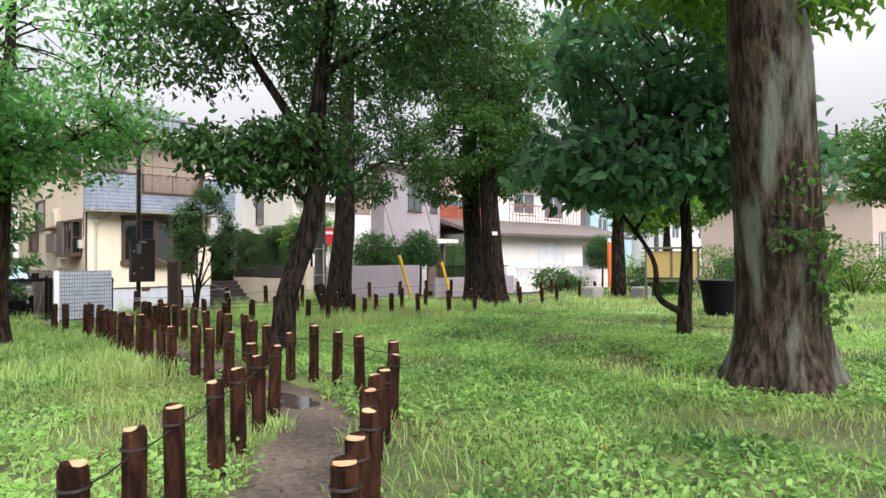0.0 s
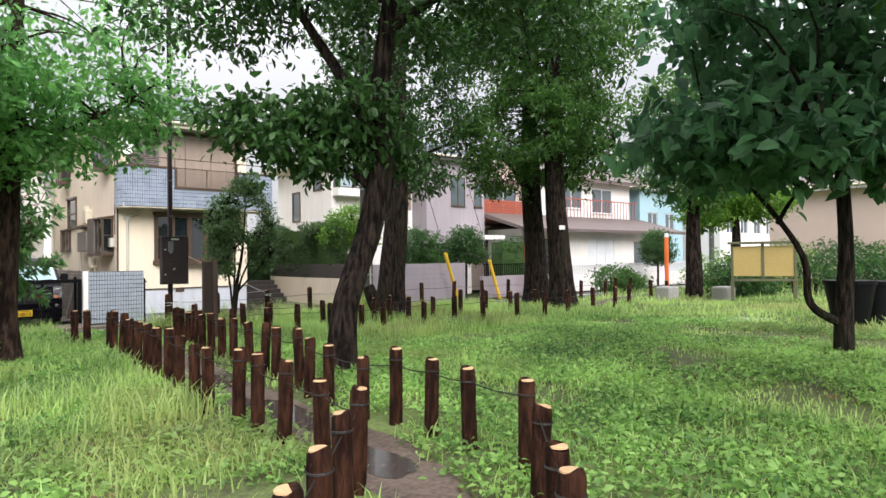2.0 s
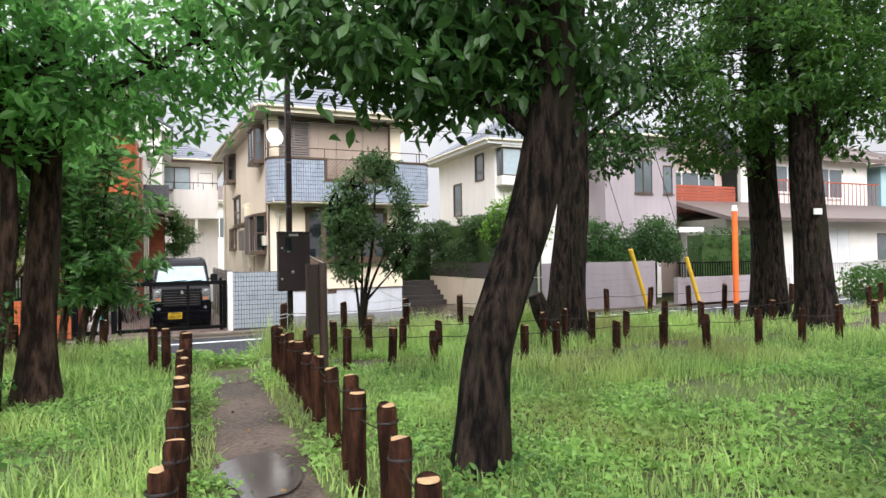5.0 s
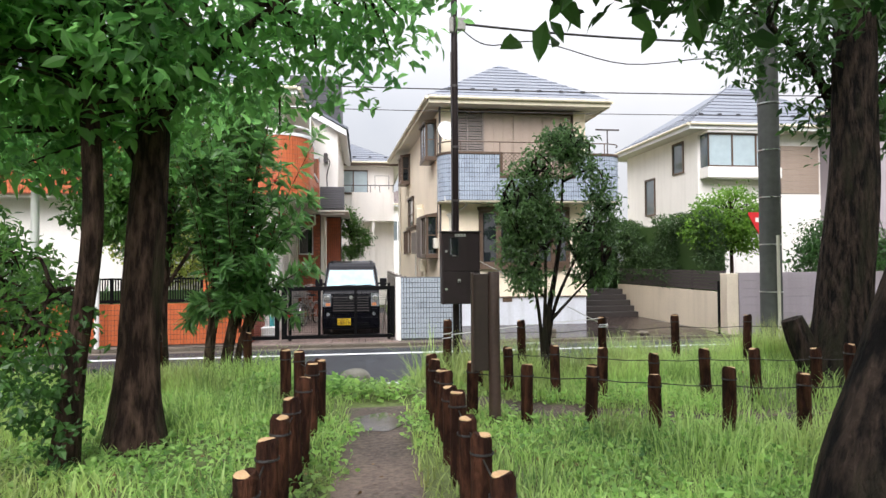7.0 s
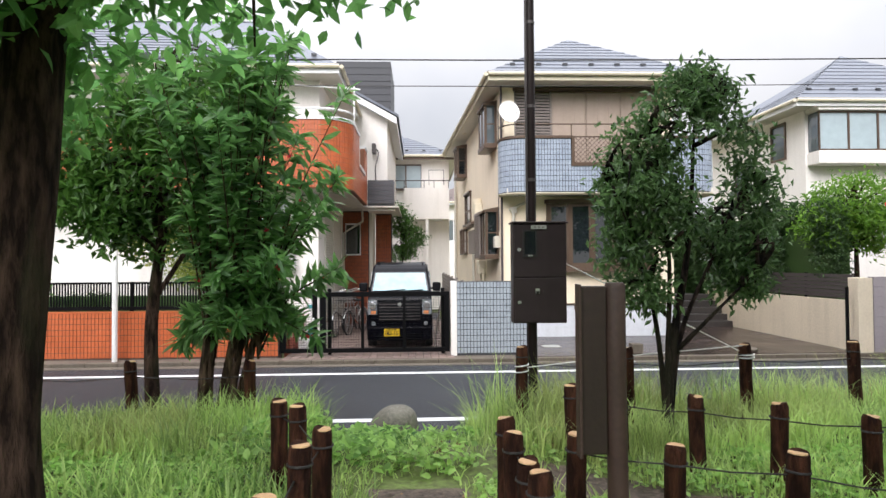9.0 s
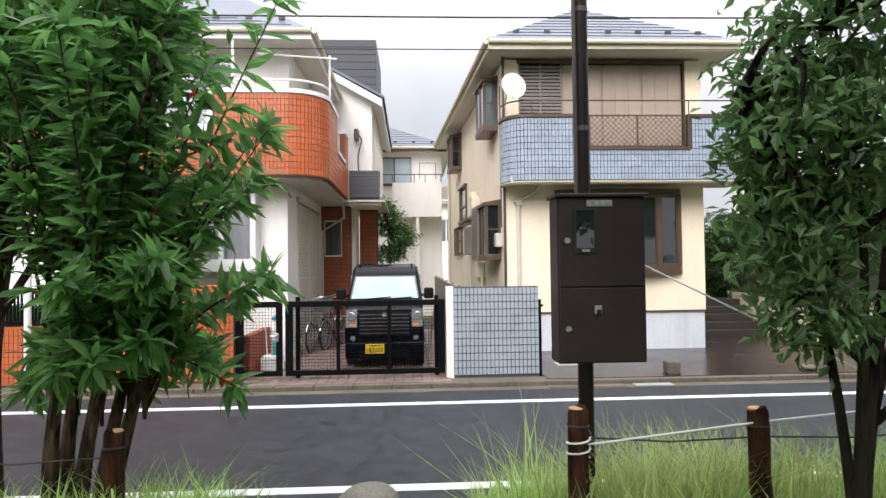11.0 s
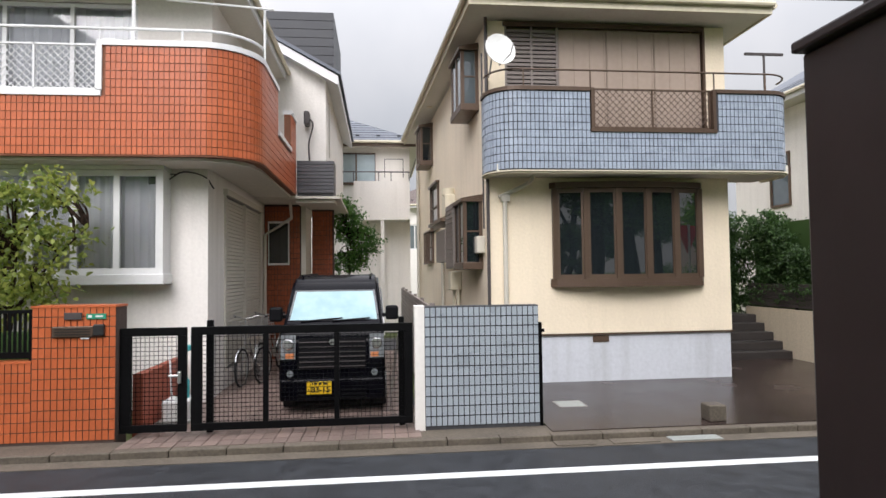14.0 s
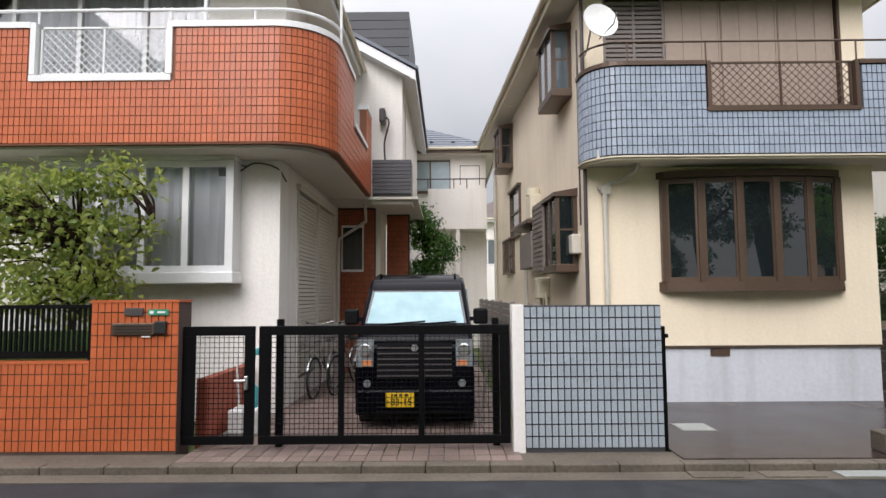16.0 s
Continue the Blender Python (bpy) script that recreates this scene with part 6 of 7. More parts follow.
# concrete pole, road sign, street poles
up = thing("utility_pole", (10.2, 15.0, 0), "dark round concrete utility pole", "utility pole")
part("shaft", tube(bmesh.new(), [(10.2, 15.0, -0.1), (10.2, 15.0, 6), (10.2, 15.0, 12)], [0.165, 0.15, 0.125], 24), M_UPOLE, up, smooth=True)
bm = bmesh.new()
for k in range(7):
    tube(bm, [(10.2, 15, 1.3 + k * 0.75), (10.2, 15, 1.32 + k * 0.75)], 0.17, 20)
part("bands", bm, M_CHROME, up)
part("conduit", tube(bmesh.new(), [(10.2, 14.81, 0), (10.2, 14.82, 2.2)], 0.025, 8), M_PIPE, up, smooth=True)
part("bracket", tube(bmesh.new(), [(10.15, 15, 5.2), (9.3, 14.9, 4.75)], 0.03, 8), M_CHROME, up)
ss = thing("stop_sign", (13.55, 19.93, 0), "red inverted triangle stop sign", "road sign")
bm = bmesh.new()
prism(bm, [(13.16, 2.98), (13.94, 2.98), (13.96, 2.93), (13.58, 2.29), (13.52, 2.29), (13.14, 2.93)], "y", 19.88, 19.9)
sp = part("plate", bm, M_RED, ss)
part("writing", bx(13.33, 13.77, 19.875, 19.88, 2.74, 2.85), M_WSIGN, sp)
part("mount", tube(bmesh.new(), [(13.55, 19.93, 3.0), (13.55, 19.93, -0.1)], 0.03, 8), M_PIPE, ss, smooth=True)
for x, y, h, mt, lb, nm in ((-0.55, 14.75, 2.9, M_WSIGN, "slim white street post beside the bank", "street_post"), (-1.95, 20.1, 3.0, M_WSIGN, "slim white post before the orange wall", "street_post")):
    p = thing(nm, (x, y, 0), lb, "post")
    part("shaft", tube(bmesh.new(), [(x, y, -0.1), (x, y, h)], 0.05, 12), mt, p, smooth=True)
    part("cap", tube(bmesh.new(), [(x, y, h), (x, y, h + 0.03)], [0.055, 0.02], 12), M_CHROME, p)
for x, y, dx, h in ((17.5, 19.6, -0.7, 1.9), (19.9, 19.7, -0.6, 1.6)):
    p = thing("guy_wire_guard", (x, y, 0), "slanting yellow plastic guy-wire guard", "cable guard", "guy wires")
    part("sleeve", tube(bmesh.new(), [(x, y, -0.1), (x + dx, y, h)], 0.07, 10), M_YEL, p, smooth=True)
    part("wire", tube(bmesh.new(), [(x + dx, y, h), (x + dx * 4, y, h * 4)], 0.01, 6), M_WIRE, p)
for x, y, h in ((21.4, 19.5, 3.2), (29.5, 17.5, 2.6)):
    p = thing("marker_pole", (x, y, 0), "bright orange plastic marker pole", "marker pole", "orange poles")
    part("sleeve", tube(bmesh.new(), [(x, y, -0.1), (x, y, h)], 0.1, 12), M_ORPOLE, p, smooth=True)
    part("cap", tube(bmesh.new(), [(x, y, h), (x, y, h + 0.2)], [0.11, 0.08], 12), M_WSIGN, p)

for x in (-30.0, 40.0):
    copy_thing(up, pose(x, 20.38, 0))
# overhead cables
def cable(pts, r, label):
    c = thing("cable", pts[0], label, "cable", "overhead cables")
    a, b = Vector(pts[0]), Vector(pts[-1])
    sag = 0.012 * (b - a).length
    q = [a.lerp(b, t / 16) - Vector((0, 0, sag * 4 * (t / 16) * (1 - t / 16))) for t in range(17)] if len(pts) == 2 else curve_pts(pts, 6)
    part("wire", tube(bmesh.new(), q, r, 6), M_WIRE, c)


cable([(-30, 20.3, 6.6), (40, 20.3, 6.9)], 0.014, "black overhead cable along the lane")
cable([(-30, 20.4, 6.1), (40, 20.4, 6.4)], 0.009, "thin black overhead cable along the lane")
cable([(4.95, 13.89, 4.95), (10.15, 15, 5.3)], 0.016, "black service cable between pole and pole")
cable([(4.95, 13.89, 4.95), (5.4, 14.0, 4.72), (6.2, 14.2, 4.86), (7.6, 14.5, 4.7), (9.3, 14.85, 4.95), (10.1, 15, 4.6)], 0.008, "thin looping service cable")
cable([(4.95, 13.89, 6.6), (-20, 17, 6.9)], 0.012, "black service cable over the park edge")
cable([(10.2, 15, 8.0), (45, 19, 8.2)], 0.014, "black overhead cable to the far houses")
cable([(10.2, 15, 7.4), (45, 19, 7.4)], 0.014, "second overhead cable to the far houses")
cord = thing("cord", (5.22, 13.8, 1.85), "white cord from the cabinet to a fence post", "cord")
part("strand", tube(bmesh.new(), [(5.22, 13.8, 1.84), (6.73, 13.38, 1.02)], 0.006, 6), M_WWIRE, cord)
part("knot", tube(bmesh.new(), [(6.73 + 0.06 * math.cos(a), 13.38 + 0.06 * math.sin(a), 0.98 + 0.004 * a) for a in [0.5 * k for k in range(26)]], 0.006, 5), M_WWIRE, cord)
cord2 = thing("cord", (4.76, 13.38, 0.9), "white cord tied round a fence post", "cord")
part("strand", tube(bmesh.new(), [(4.8, 13.36, 0.94), (5.7, 13.36, 1.03), (6.7, 13.38, 1.1)], 0.005, 6), M_WWIRE, cord2)
part("knot", tube(bmesh.new(), [(4.76 + 0.058 * math.cos(a), 13.38 + 0.058 * math.sin(a), 0.87 + 0.008 * a) for a in [0.5 * k for k in range(26)]], 0.005, 5), M_WWIRE, cord2)

# ---- log posts and wires along the paths ----
def make_post(h):
    p = thing("fence_post", (0, 0, 0), "short brown stained log fence post with a cut top", "fence post", "log posts along the paths")
    r = random.Random(int(h * 100))
    bm = bmesh.new()
    tube(bm, [(0.003 * r.uniform(-1, 1), 0.003 * r.uniform(-1, 1), z) for z in (-0.12, 0.1, 0.25, 0.4, h - 0.015, h)], [0.054, 0.053, 0.051, 0.052, 0.051, 0.046], 16)
    part("log", bm, M_POST, p, smooth=True)
    bm = bmesh.new()
    tube(bm, [(0, 0, h - 0.002), (0, 0, h + 0.004)], [0.044, 0.041], 16)
    part("cut_end", bm, M_CUT, p, "pale sawn wood end")
    bm = bmesh.new()
    for z in (h - 0.085, h - 0.079):
        tube(bm, [(0.056 * math.cos(a), 0.056 * math.sin(a), z) for a in [2 * math.pi * k / 14 for k in range(15)]], 0.003, 4)
    part("wire_loop", bm, M_WIRE, p)
    return p


protos = [make_post(0.52), make_post(0.56), make_post(0.48)]
LEFT = [(1.33, 2.03), (1.62, 2.39), (1.91, 2.72), (2.3, 3.17), (2.57, 3.47), (2.91, 3.87), (3.24, 4.28), (3.27, 4.73), (3.28, 5.3), (3.28, 5.75), (3.27, 6.1), (3.2, 6.6), (3.25, 7.1), (3.25, 7.58), (3.28, 8.05), (3.3, 8.55), (3.3, 8.96), (3.3, 9.4), (3.33, 9.85), (3.33, 10.3), (3.34, 10.9), (3.38, 11.33), (3.17, 11.8), (3.03, 11.95)]
RIGHT = [(1.99, 1.3), (2.28, 1.65), (2.57, 1.98), (2.83, 2.34), (3.1, 2.66), (3.4, 2.97), (3.86, 3.46), (4.15, 3.82), (4.17, 4.35), (4.2, 4.8), (4.2, 5.25), (4.1, 5.57), (4.1, 6.14), (4.15, 6.6), (4.25, 7.0), (4.2, 7.45), (4.28, 7.92), (4.3, 8.4), (4.3, 8.9), (4.32, 9.37), (4.33, 9.8), (4.34, 10.2), (4.35, 10.6), (4.36, 10.9), (4.36, 11.2), (4.35, 11.45)]
MID = [(4.97, 12.49), (5.26, 12.3), (5.7, 12.1), (6.1, 11.88), (6.57, 11.7), (7.05, 11.6), (7.5, 11.5), (8.1, 11.45), (8.45, 11.45), (8.9, 11.4), (9.55, 11.4), (10.5, 11.6), (11.3, 11.6), (12.0, 11.5), (13.0, 11.6), (14.1, 11.9), (15.2, 12.3), (16.3, 12.7), (17.4, 12.6), (18.5, 13.0), (19.7, 13.2)]
FRONT = [(4.69, 11.35), (5.13, 11.14), (5.63, 10.97), (6.06, 10.67), (6.55, 10.46), (7.1, 10.35), (7.6, 10.4), (8.44, 10.3), (8.9, 9.95), (9.69, 10.0), (10.6, 9.95), (11.4, 9.9), (12.06, 9.8), (13.2, 9.98), (14.4, 10.2), (15.6, 10.6), (17.5, 11.1), (18.4, 11.1), (20.6, 11.4), (20.2, 10.6), (20.3, 9.1), (22.3, 9.0), (21.8, 8.2)]
STREET = [(-4.9, 13.9), (-3.8, 13.9), (-2.8, 13.85), (-1.7, 13.85), (-0.7, 13.8), (0.3, 13.75), (1.34, 13.7), (2.35, 13.75)]
STREET2 = [(4.76, 13.38), (5.69, 13.38), (6.73, 13.38), (7.7, 13.38), (8.68, 13.38), (9.7, 13.4), (10.8, 13.4), (11.9, 13.45), (13.0, 13.5), (14.1, 13.6), (15.3, 13.7), (16.5, 13.8)]
rp = random.Random(4)
for rowname, row, lift in (("LEFT", LEFT, 0.03), ("RIGHT", RIGHT, 0.03), ("MID", MID, -0.02), ("FRONT", FRONT, -0.02), ("STREET", STREET, 0.06), ("STREET2", STREET2, 0.10)):
    tops = []
    for x, y in row:
        pr = protos[rp.choice((0, 0, 1, 2)) if lift < 0.05 else 1]
        z = ground_z(x, y) + lift
        copy_thing(pr, pose(x, y, z, rp.uniform(-2.5, 2.5), rp.uniform(-2.5, 2.5), rp.uniform(0, 360)))
        tops.append(Vector((x, y, z + 0.42)))
    w = thing("fence_wire", tops[0], "thin dark wire strung between log posts", "fence wire", "wires between posts")
    pts = []
    for a, b in zip(tops, tops[1:]):
        if (b - a).length > 2.2:
            continue
        pts += [a, a.lerp(b, 0.5) - Vector((0, 0, 0.025 * (b - a).length))]
    part("strand", tube(bmesh.new(), pts + [tops[-1]], 0.0045, 5), M_WIRE, w)
for p in protos:
    p.location = (-2.0 - protos.index(p), 13.8 + 0.1 * protos.index(p), ground_z(-2.0, 13.8))

# ---- notice board, slab, bins ----
nb = thing("notice_board", (17.4, 7.9, 0.42), "ochre notice board in an olive frame on two legs", "notice board")
T = pose(17.4, 7.9, 0.42, 0, 0, -62)
part("panel", bx(-0.68, 0.68, -0.03, 0.03, 0.75, 1.5, m=T), M_BOARD, nb)
for a in (-0.73, -0.03, 0.68):
    part("stile", bx(a, a + 0.06, -0.05, 0.05, 0.68, 1.56, m=T, bevel=0.006), M_OLIVE, nb)
part("top_rail", bx(-0.8, 0.8, -0.12, 0.12, 1.56, 1.62, m=T, bevel=0.01), M_OLIVE, nb)
part("bottom_rail", bx(-0.73, 0.74, -0.05, 0.05, 0.62, 0.68, m=T), M_OLIVE, nb)
for a in (-0.7, 0.7):
    part("leg", bx(a - 0.04, a + 0.04, -0.04, 0.04, -0.1, 0.62, m=T), M_OLIVE, nb)
sl = thing("access_cover", (12.2, 6.2, 0.5), "flat grey metal access cover in the lawn", "access cover")
part("lid", bx(11.75, 12.75, 5.95, 6.4, 0.50, 0.585, bevel=0.01), M_STEELW, sl)
part("frame", bx(11.7, 12.8, 5.9, 6.45, 0.45, 0.575, bevel=0.01), M_CONC, sl)
for x, y, r0, r1, h, lb in ((13.1, 4.75, 0.24, 0.36, 0.75, "black plastic planter tub on the lawn"), (13.75, 4.55, 0.24, 0.26, 0.72, "dark round bin beside the tub")):
    b = thing("planter_tub", (x, y, 0.5), lb, "tub", "dark tubs")
    part("body", tube(bmesh.new(), [(x, y, 0.45), (x, y, 0.5 + h * 0.9), (x, y, 0.5 + h)], [r0, r1, r1], 20), M_CARP, b, smooth=True)
    part("rim", tube(bmesh.new(), [(x, y, 0.46 + h), (x, y, 0.53 + h)], r1 + 0.025, 20), M_CARP, b, smooth=True)
for x, y in ((17.2, 10.4), (18.0, 9.2)):
    b = thing("stone_stool", (x, y, 0.45), "squat grey stone stool beside the path", "stone stool", "stone stools")
    part("block", bx(x - 0.28, x + 0.28, y - 0.22, y + 0.22, 0.4, 0.85, bevel=0.05), M_CONC, b)

# ---- trees ----
def tree(name, label, trunk, radii, limbs, crown, twigs, per, leaf, leafmat, bark, seed, ratio=0.45, droop=0.35, spread=0.3, flare=0.0, sides=14, wild=0.06, group="park trees", category="tree", fine=False):
    """A tapered trunk through points, limbs (list of point lists), and a crown of leaves in ellipsoids."""
    base = Vector(trunk[0])
    t = thing(name, base, label, category, group)
    pts = curve_pts(trunk, 9)
    n = len(pts)
    rr = []
    for i in range(n):
        f = i / (n - 1) * (len(radii) - 1)
        k = min(int(f), len(radii) - 2)
        rr.append(radii[k] + (radii[k + 1] - radii[k]) * (f - k))
    bm = tube(bmesh.new(), pts, rr, sides)
    bm.verts.ensure_lookup_table()
    for i, v in enumerate(bm.verts):
        c = pts[i // sides]
        h = c.z - pts[0].z
        d = v.co - c
        a = 2 * math.pi * (i % sides) / sides
        v.co += d * wild * 1.8 * noise.noise(Vector((math.cos(a) * 1.6, math.sin(a) * 1.6, c.z * 0.9 + seed)))
        if flare:
            v.co += d * flare * max(0, 1 - h / 0.9) ** 2 * (0.7 + 0.5 * math.sin(a * 5 + seed))
    part("trunk", bm, bark, t, smooth=True)
    crown_ob, cs = foliage("crown", crown, twigs, per, leaf, seed, leafmat, t, ratio, droop, spread, fine=fine)
    for l in limbs:
        q = curve_pts(l[0], 5)
        part("limb", tube(bmesh.new(), q, [l[1] + (l[2] - l[1]) * i / (len(q) - 1) for i in range(len(q))], 8), bark, t, smooth=True)
    r = random.Random(seed)
    bm = bmesh.new()
    ends = [p for p in pts if p.z > base.z + 0.45 * (pts[-1].z - base.z)] + [p for l in limbs for p in curve_pts(l[0], 3)[2:]]
    pick = [cs[k] for k in r.sample(range(len(cs)), min(len(cs), 90))]
    for c in pick:
        c = Vector(c)
        s = min(ends, key=lambda p: (p - c).length)
        if (s - c).length > 3.2:
            continue
        m_ = s.lerp(c, 0.5) + Vector((r.uniform(-.15, .15), r.uniform(-.15, .15), r.uniform(0, 0.25)))
        tube(bm, curve_pts([s, m_, c], 3), [0.022 - 0.017 * i / 6 for i in range(7)], 5, False)
    part("branchwork", bm, bark, t, smooth=True, kind="stuff")
    return t


G = ground_z
le = tree("leaning_tree", "leaning dark-barked tree with a spreading crown", [(5.0, 7.5, 0.35), (5.07, 7.5, 1.1), (5.21, 7.48, 1.55), (5.4, 7.46, 2.05), (5.53, 7.44, 2.6), (5.57, 7.42, 3.1), (5.53, 7.4, 3.7), (5.65, 7.3, 5.0), (5.9, 7.2, 7.0)], [0.175, 0.155, 0.15, 0.15, 0.145, 0.14, 0.125, 0.09, 0.05],
     [([(5.5, 7.46, 2.55), (5.2, 7.7, 2.85), (4.7, 7.95, 3.1)], 0.06, 0.02), ([(5.5, 7.43, 3.1), (5.3, 7.7, 3.8), (4.9, 8.1, 4.7), (4.4, 8.5, 5.8)], 0.1, 0.03), ([(5.6, 7.3, 4.5), (6.5, 6.8, 5.2), (7.4, 6.3, 5.6)], 0.07, 0.02), ([(5.65, 7.25, 5.0), (5.2, 6.4, 6.0), (4.9, 5.7, 6.6)], 0.06, 0.02)],
     [(4.9, 8.0, 5.6, 1.5, 1.3, 1.1), (6.4, 7.0, 5.6, 2.0, 1.8, 1.3), (5.5, 6.8, 7.2, 2.4, 2.2, 1.4), (7.2, 6.2, 5.0, 1.2, 1.1, 0.8), (4.0, 8.8, 4.9, 1.2, 1.1, 0.7), (6.3, 8.0, 4.4, 0.8, 0.8, 0.5)], 1650, 13, 0.125, L_DARK, M_BARK, 11, flare=0.25, sides=20, wild=0.09, fine=True)
foliage("low_crown", [(4.75, 7.85, 3.1, 0.75, 0.55, 0.42), (4.25, 8.05, 3.3, 0.6, 0.5, 0.35), (5.25, 7.75, 3.05, 0.5, 0.45, 0.34), (5.2, 7.6, 3.5, 0.7, 0.6, 0.4), (5.85, 7.5, 3.05, 0.35, 0.35, 0.25)], 400, 13, 0.12, 12, L_DARK, le, 0.5, 0.55, 0.26, fine=True)
tree("park_tree", "old dark-barked park tree with a double base", [(9.0, 12.2, 0.3), (9.05, 12.2, 1.2), (9.15, 12.17, 2.4), (9.2, 12.15, 4.0), (9.3, 12.15, 7.0)], [0.36, 0.28, 0.25, 0.22, 0.12],
     [([(8.9, 12.25, 0.4), (8.68, 12.33, 0.8), (8.55, 12.38, 1.15)], 0.2, 0.12), ([(9.58, 12.7, 3.2), (9.0, 12.5, 4.0), (8.2, 12.2, 4.4)], 0.07, 0.02), ([(9.6, 12.7, 3.6), (10.3, 12.4, 4.2), (11, 12.2, 4.5)], 0.07, 0.02)],
     [(9.9, 12.5, 3.6, 0.9, 0.8, 0.5), (8.6, 12.4, 4.6, 1.1, 1.0, 0.8), (10.4, 12.4, 5.0, 1.4, 1.2, 0.9), (9.7, 12.7, 6.8, 2.2, 2.0, 1.5)], 1300, 12, 0.14, L_DARK, M_BARK, 21, flare=0.3, sides=18)
tree("park_tree", "tall straight dark-barked tree", [(14.1, 12.5, 0.3), (14.05, 12.5, 2), (13.8, 12.4, 4), (13.7, 12.3, 8)], [0.36, 0.29, 0.25, 0.14],
     [([(13.9, 12.4, 3.2), (13.3, 12.7, 4.2), (12.6, 13, 4.6)], 0.08, 0.02)],
     [(13.0, 12.6, 4.1, 1.3, 1.1, 0.8), (14.9, 12.6, 4.4, 1.3, 1.2, 0.7), (14.4, 12.4, 5.4, 2.0, 1.7, 1.0), (13.5, 12.4, 7.3, 2.5, 2.2, 1.5)], 2000, 12, 0.15, L_MID, M_BARK, 31, flare=0.35)
lt = tree("park_tree", "tall straight dark-barked tree with a white tag", [(13.5, 11.1, 0.3), (13.35, 11.1, 2), (13.15, 11.05, 4), (13.1, 11, 8)], [0.34, 0.27, 0.24, 0.14],
     [([(13.2, 11.0, 3.4), (13.9, 10.6, 4.2), (14.6, 10.3, 4.5)], 0.07, 0.02)],
     [(14.2, 10.5, 4.0, 1.1, 1.0, 0.8), (12.3, 11.2, 4.9, 1.5, 1.3, 1.0), (13.6, 10.8, 5.2, 1.6, 1.4, 0.9), (13.3, 10.9, 7.3, 2.5, 2.2, 1.6)], 2000, 12, 0.15, L_MID, M_BARK, 41, flare=0.35)
part("tag", bx(13.02, 13.22, 10.79, 10.81, 2.38, 2.48, m=None), M_WSIGN, lt, "small white tag")
tree("park_tree", "slender dark tree among bushes", [(18.7, 10.4, 0.4), (18.7, 10.4, 2.5), (18.6, 10.3, 5)], [0.26, 0.2, 0.1], [],
     [(18.6, 10.4, 4.2, 1.5, 1.4, 1.2), (18.3, 10.6, 5.8, 2.0, 1.8, 1.3)], 1000, 12, 0.17, L_MID, M_BARK, 51)
tree("maple_tree", "young forked tree with large broad leaves", [(9.65, 3.8, 0.4), (9.66, 3.8, 0.95), (9.72, 3.78, 1.8), (9.68, 3.8, 2.8), (9.6, 3.85, 4.6)], [0.12, 0.10, 0.085, 0.075, 0.04],
     [([(9.64, 3.82, 0.9), (9.35, 4.05, 1.15), (9.3, 4.1, 1.7), (9.0, 4.4, 2.35), (8.6, 4.8, 3.0)], 0.055, 0.02), ([(9.1, 4.3, 2.1), (9.3, 4.2, 2.4), (9.5, 4.0, 2.7)], 0.03, 0.012), ([(9.7, 3.8, 2.4), (9.0, 3.6, 3.0), (8.2, 3.6, 3.2)], 0.04, 0.012), ([(9.7, 3.8, 2.7), (10.3, 3.4, 3.3), (11, 3.0, 3.6)], 0.04, 0.012)],
     [(8.7, 4.6, 3.2, 1.3, 1.2, 0.7), (8.2, 3.9, 3.0, 1.0, 0.9, 0.55), (9.8, 3.7, 3.5, 1.4, 1.3, 0.9), (10.4, 3.0, 3.1, 1.1, 1.0, 0.7), (9.4, 4.0, 4.8, 1.9, 1.8, 1.0)], 1000, 9, 0.21, L_BLUE, M_BARK, 61, ratio=0.6, droop=0.5, spread=0.36, fine=True)
ot = tree("old_tree", "massive lichen-streaked trunk flaring at the roots", [(7.2, 1.65, 0.3), (7.15, 1.64, 1.2), (7.0, 1.62, 2.4), (6.78, 1.6, 4.2), (6.6, 1.58, 8)], [0.46, 0.39, 0.365, 0.33, 0.25],
     [([(7.1, 1.6, 4.2), (6.2, 2.2, 5.0), (5.3, 2.8, 5.5)], 0.14, 0.04), ([(7.1, 1.6, 4.6), (8.0, 2.2, 5.4), (8.8, 2.8, 5.8)], 0.14, 0.04)],
     [(6.3, 2.4, 4.9, 1.3, 1.2, 0.7), (5.2, 3.0, 5.4, 1.6, 1.4, 0.7), (8.2, 2.0, 5.0, 1.4, 1.4, 0.8), (7.1, 1.6, 6.8, 3.0, 3.0, 1.3), (7.0, 1.25, 3.9, 0.4, 0.3, 0.3), (7.35, 1.25, 1.95, 0.18, 0.12, 0.15)], 1500, 11, 0.17, L_LIGHT, M_BARKG, 71, flare=0.55, sides=28, wild=0.06)
foliage("ivy", [(6.74, 1.38, 2.15, 0.16, 0.2, 0.5), (6.82, 1.2, 1.75, 0.16, 0.18, 0.35), (7.0, 1.15, 1.3, 0.12, 0.1, 0.2)], 60, 7, 0.075, 75, L_MID, ot, 0.6, 0.5, 0.09)
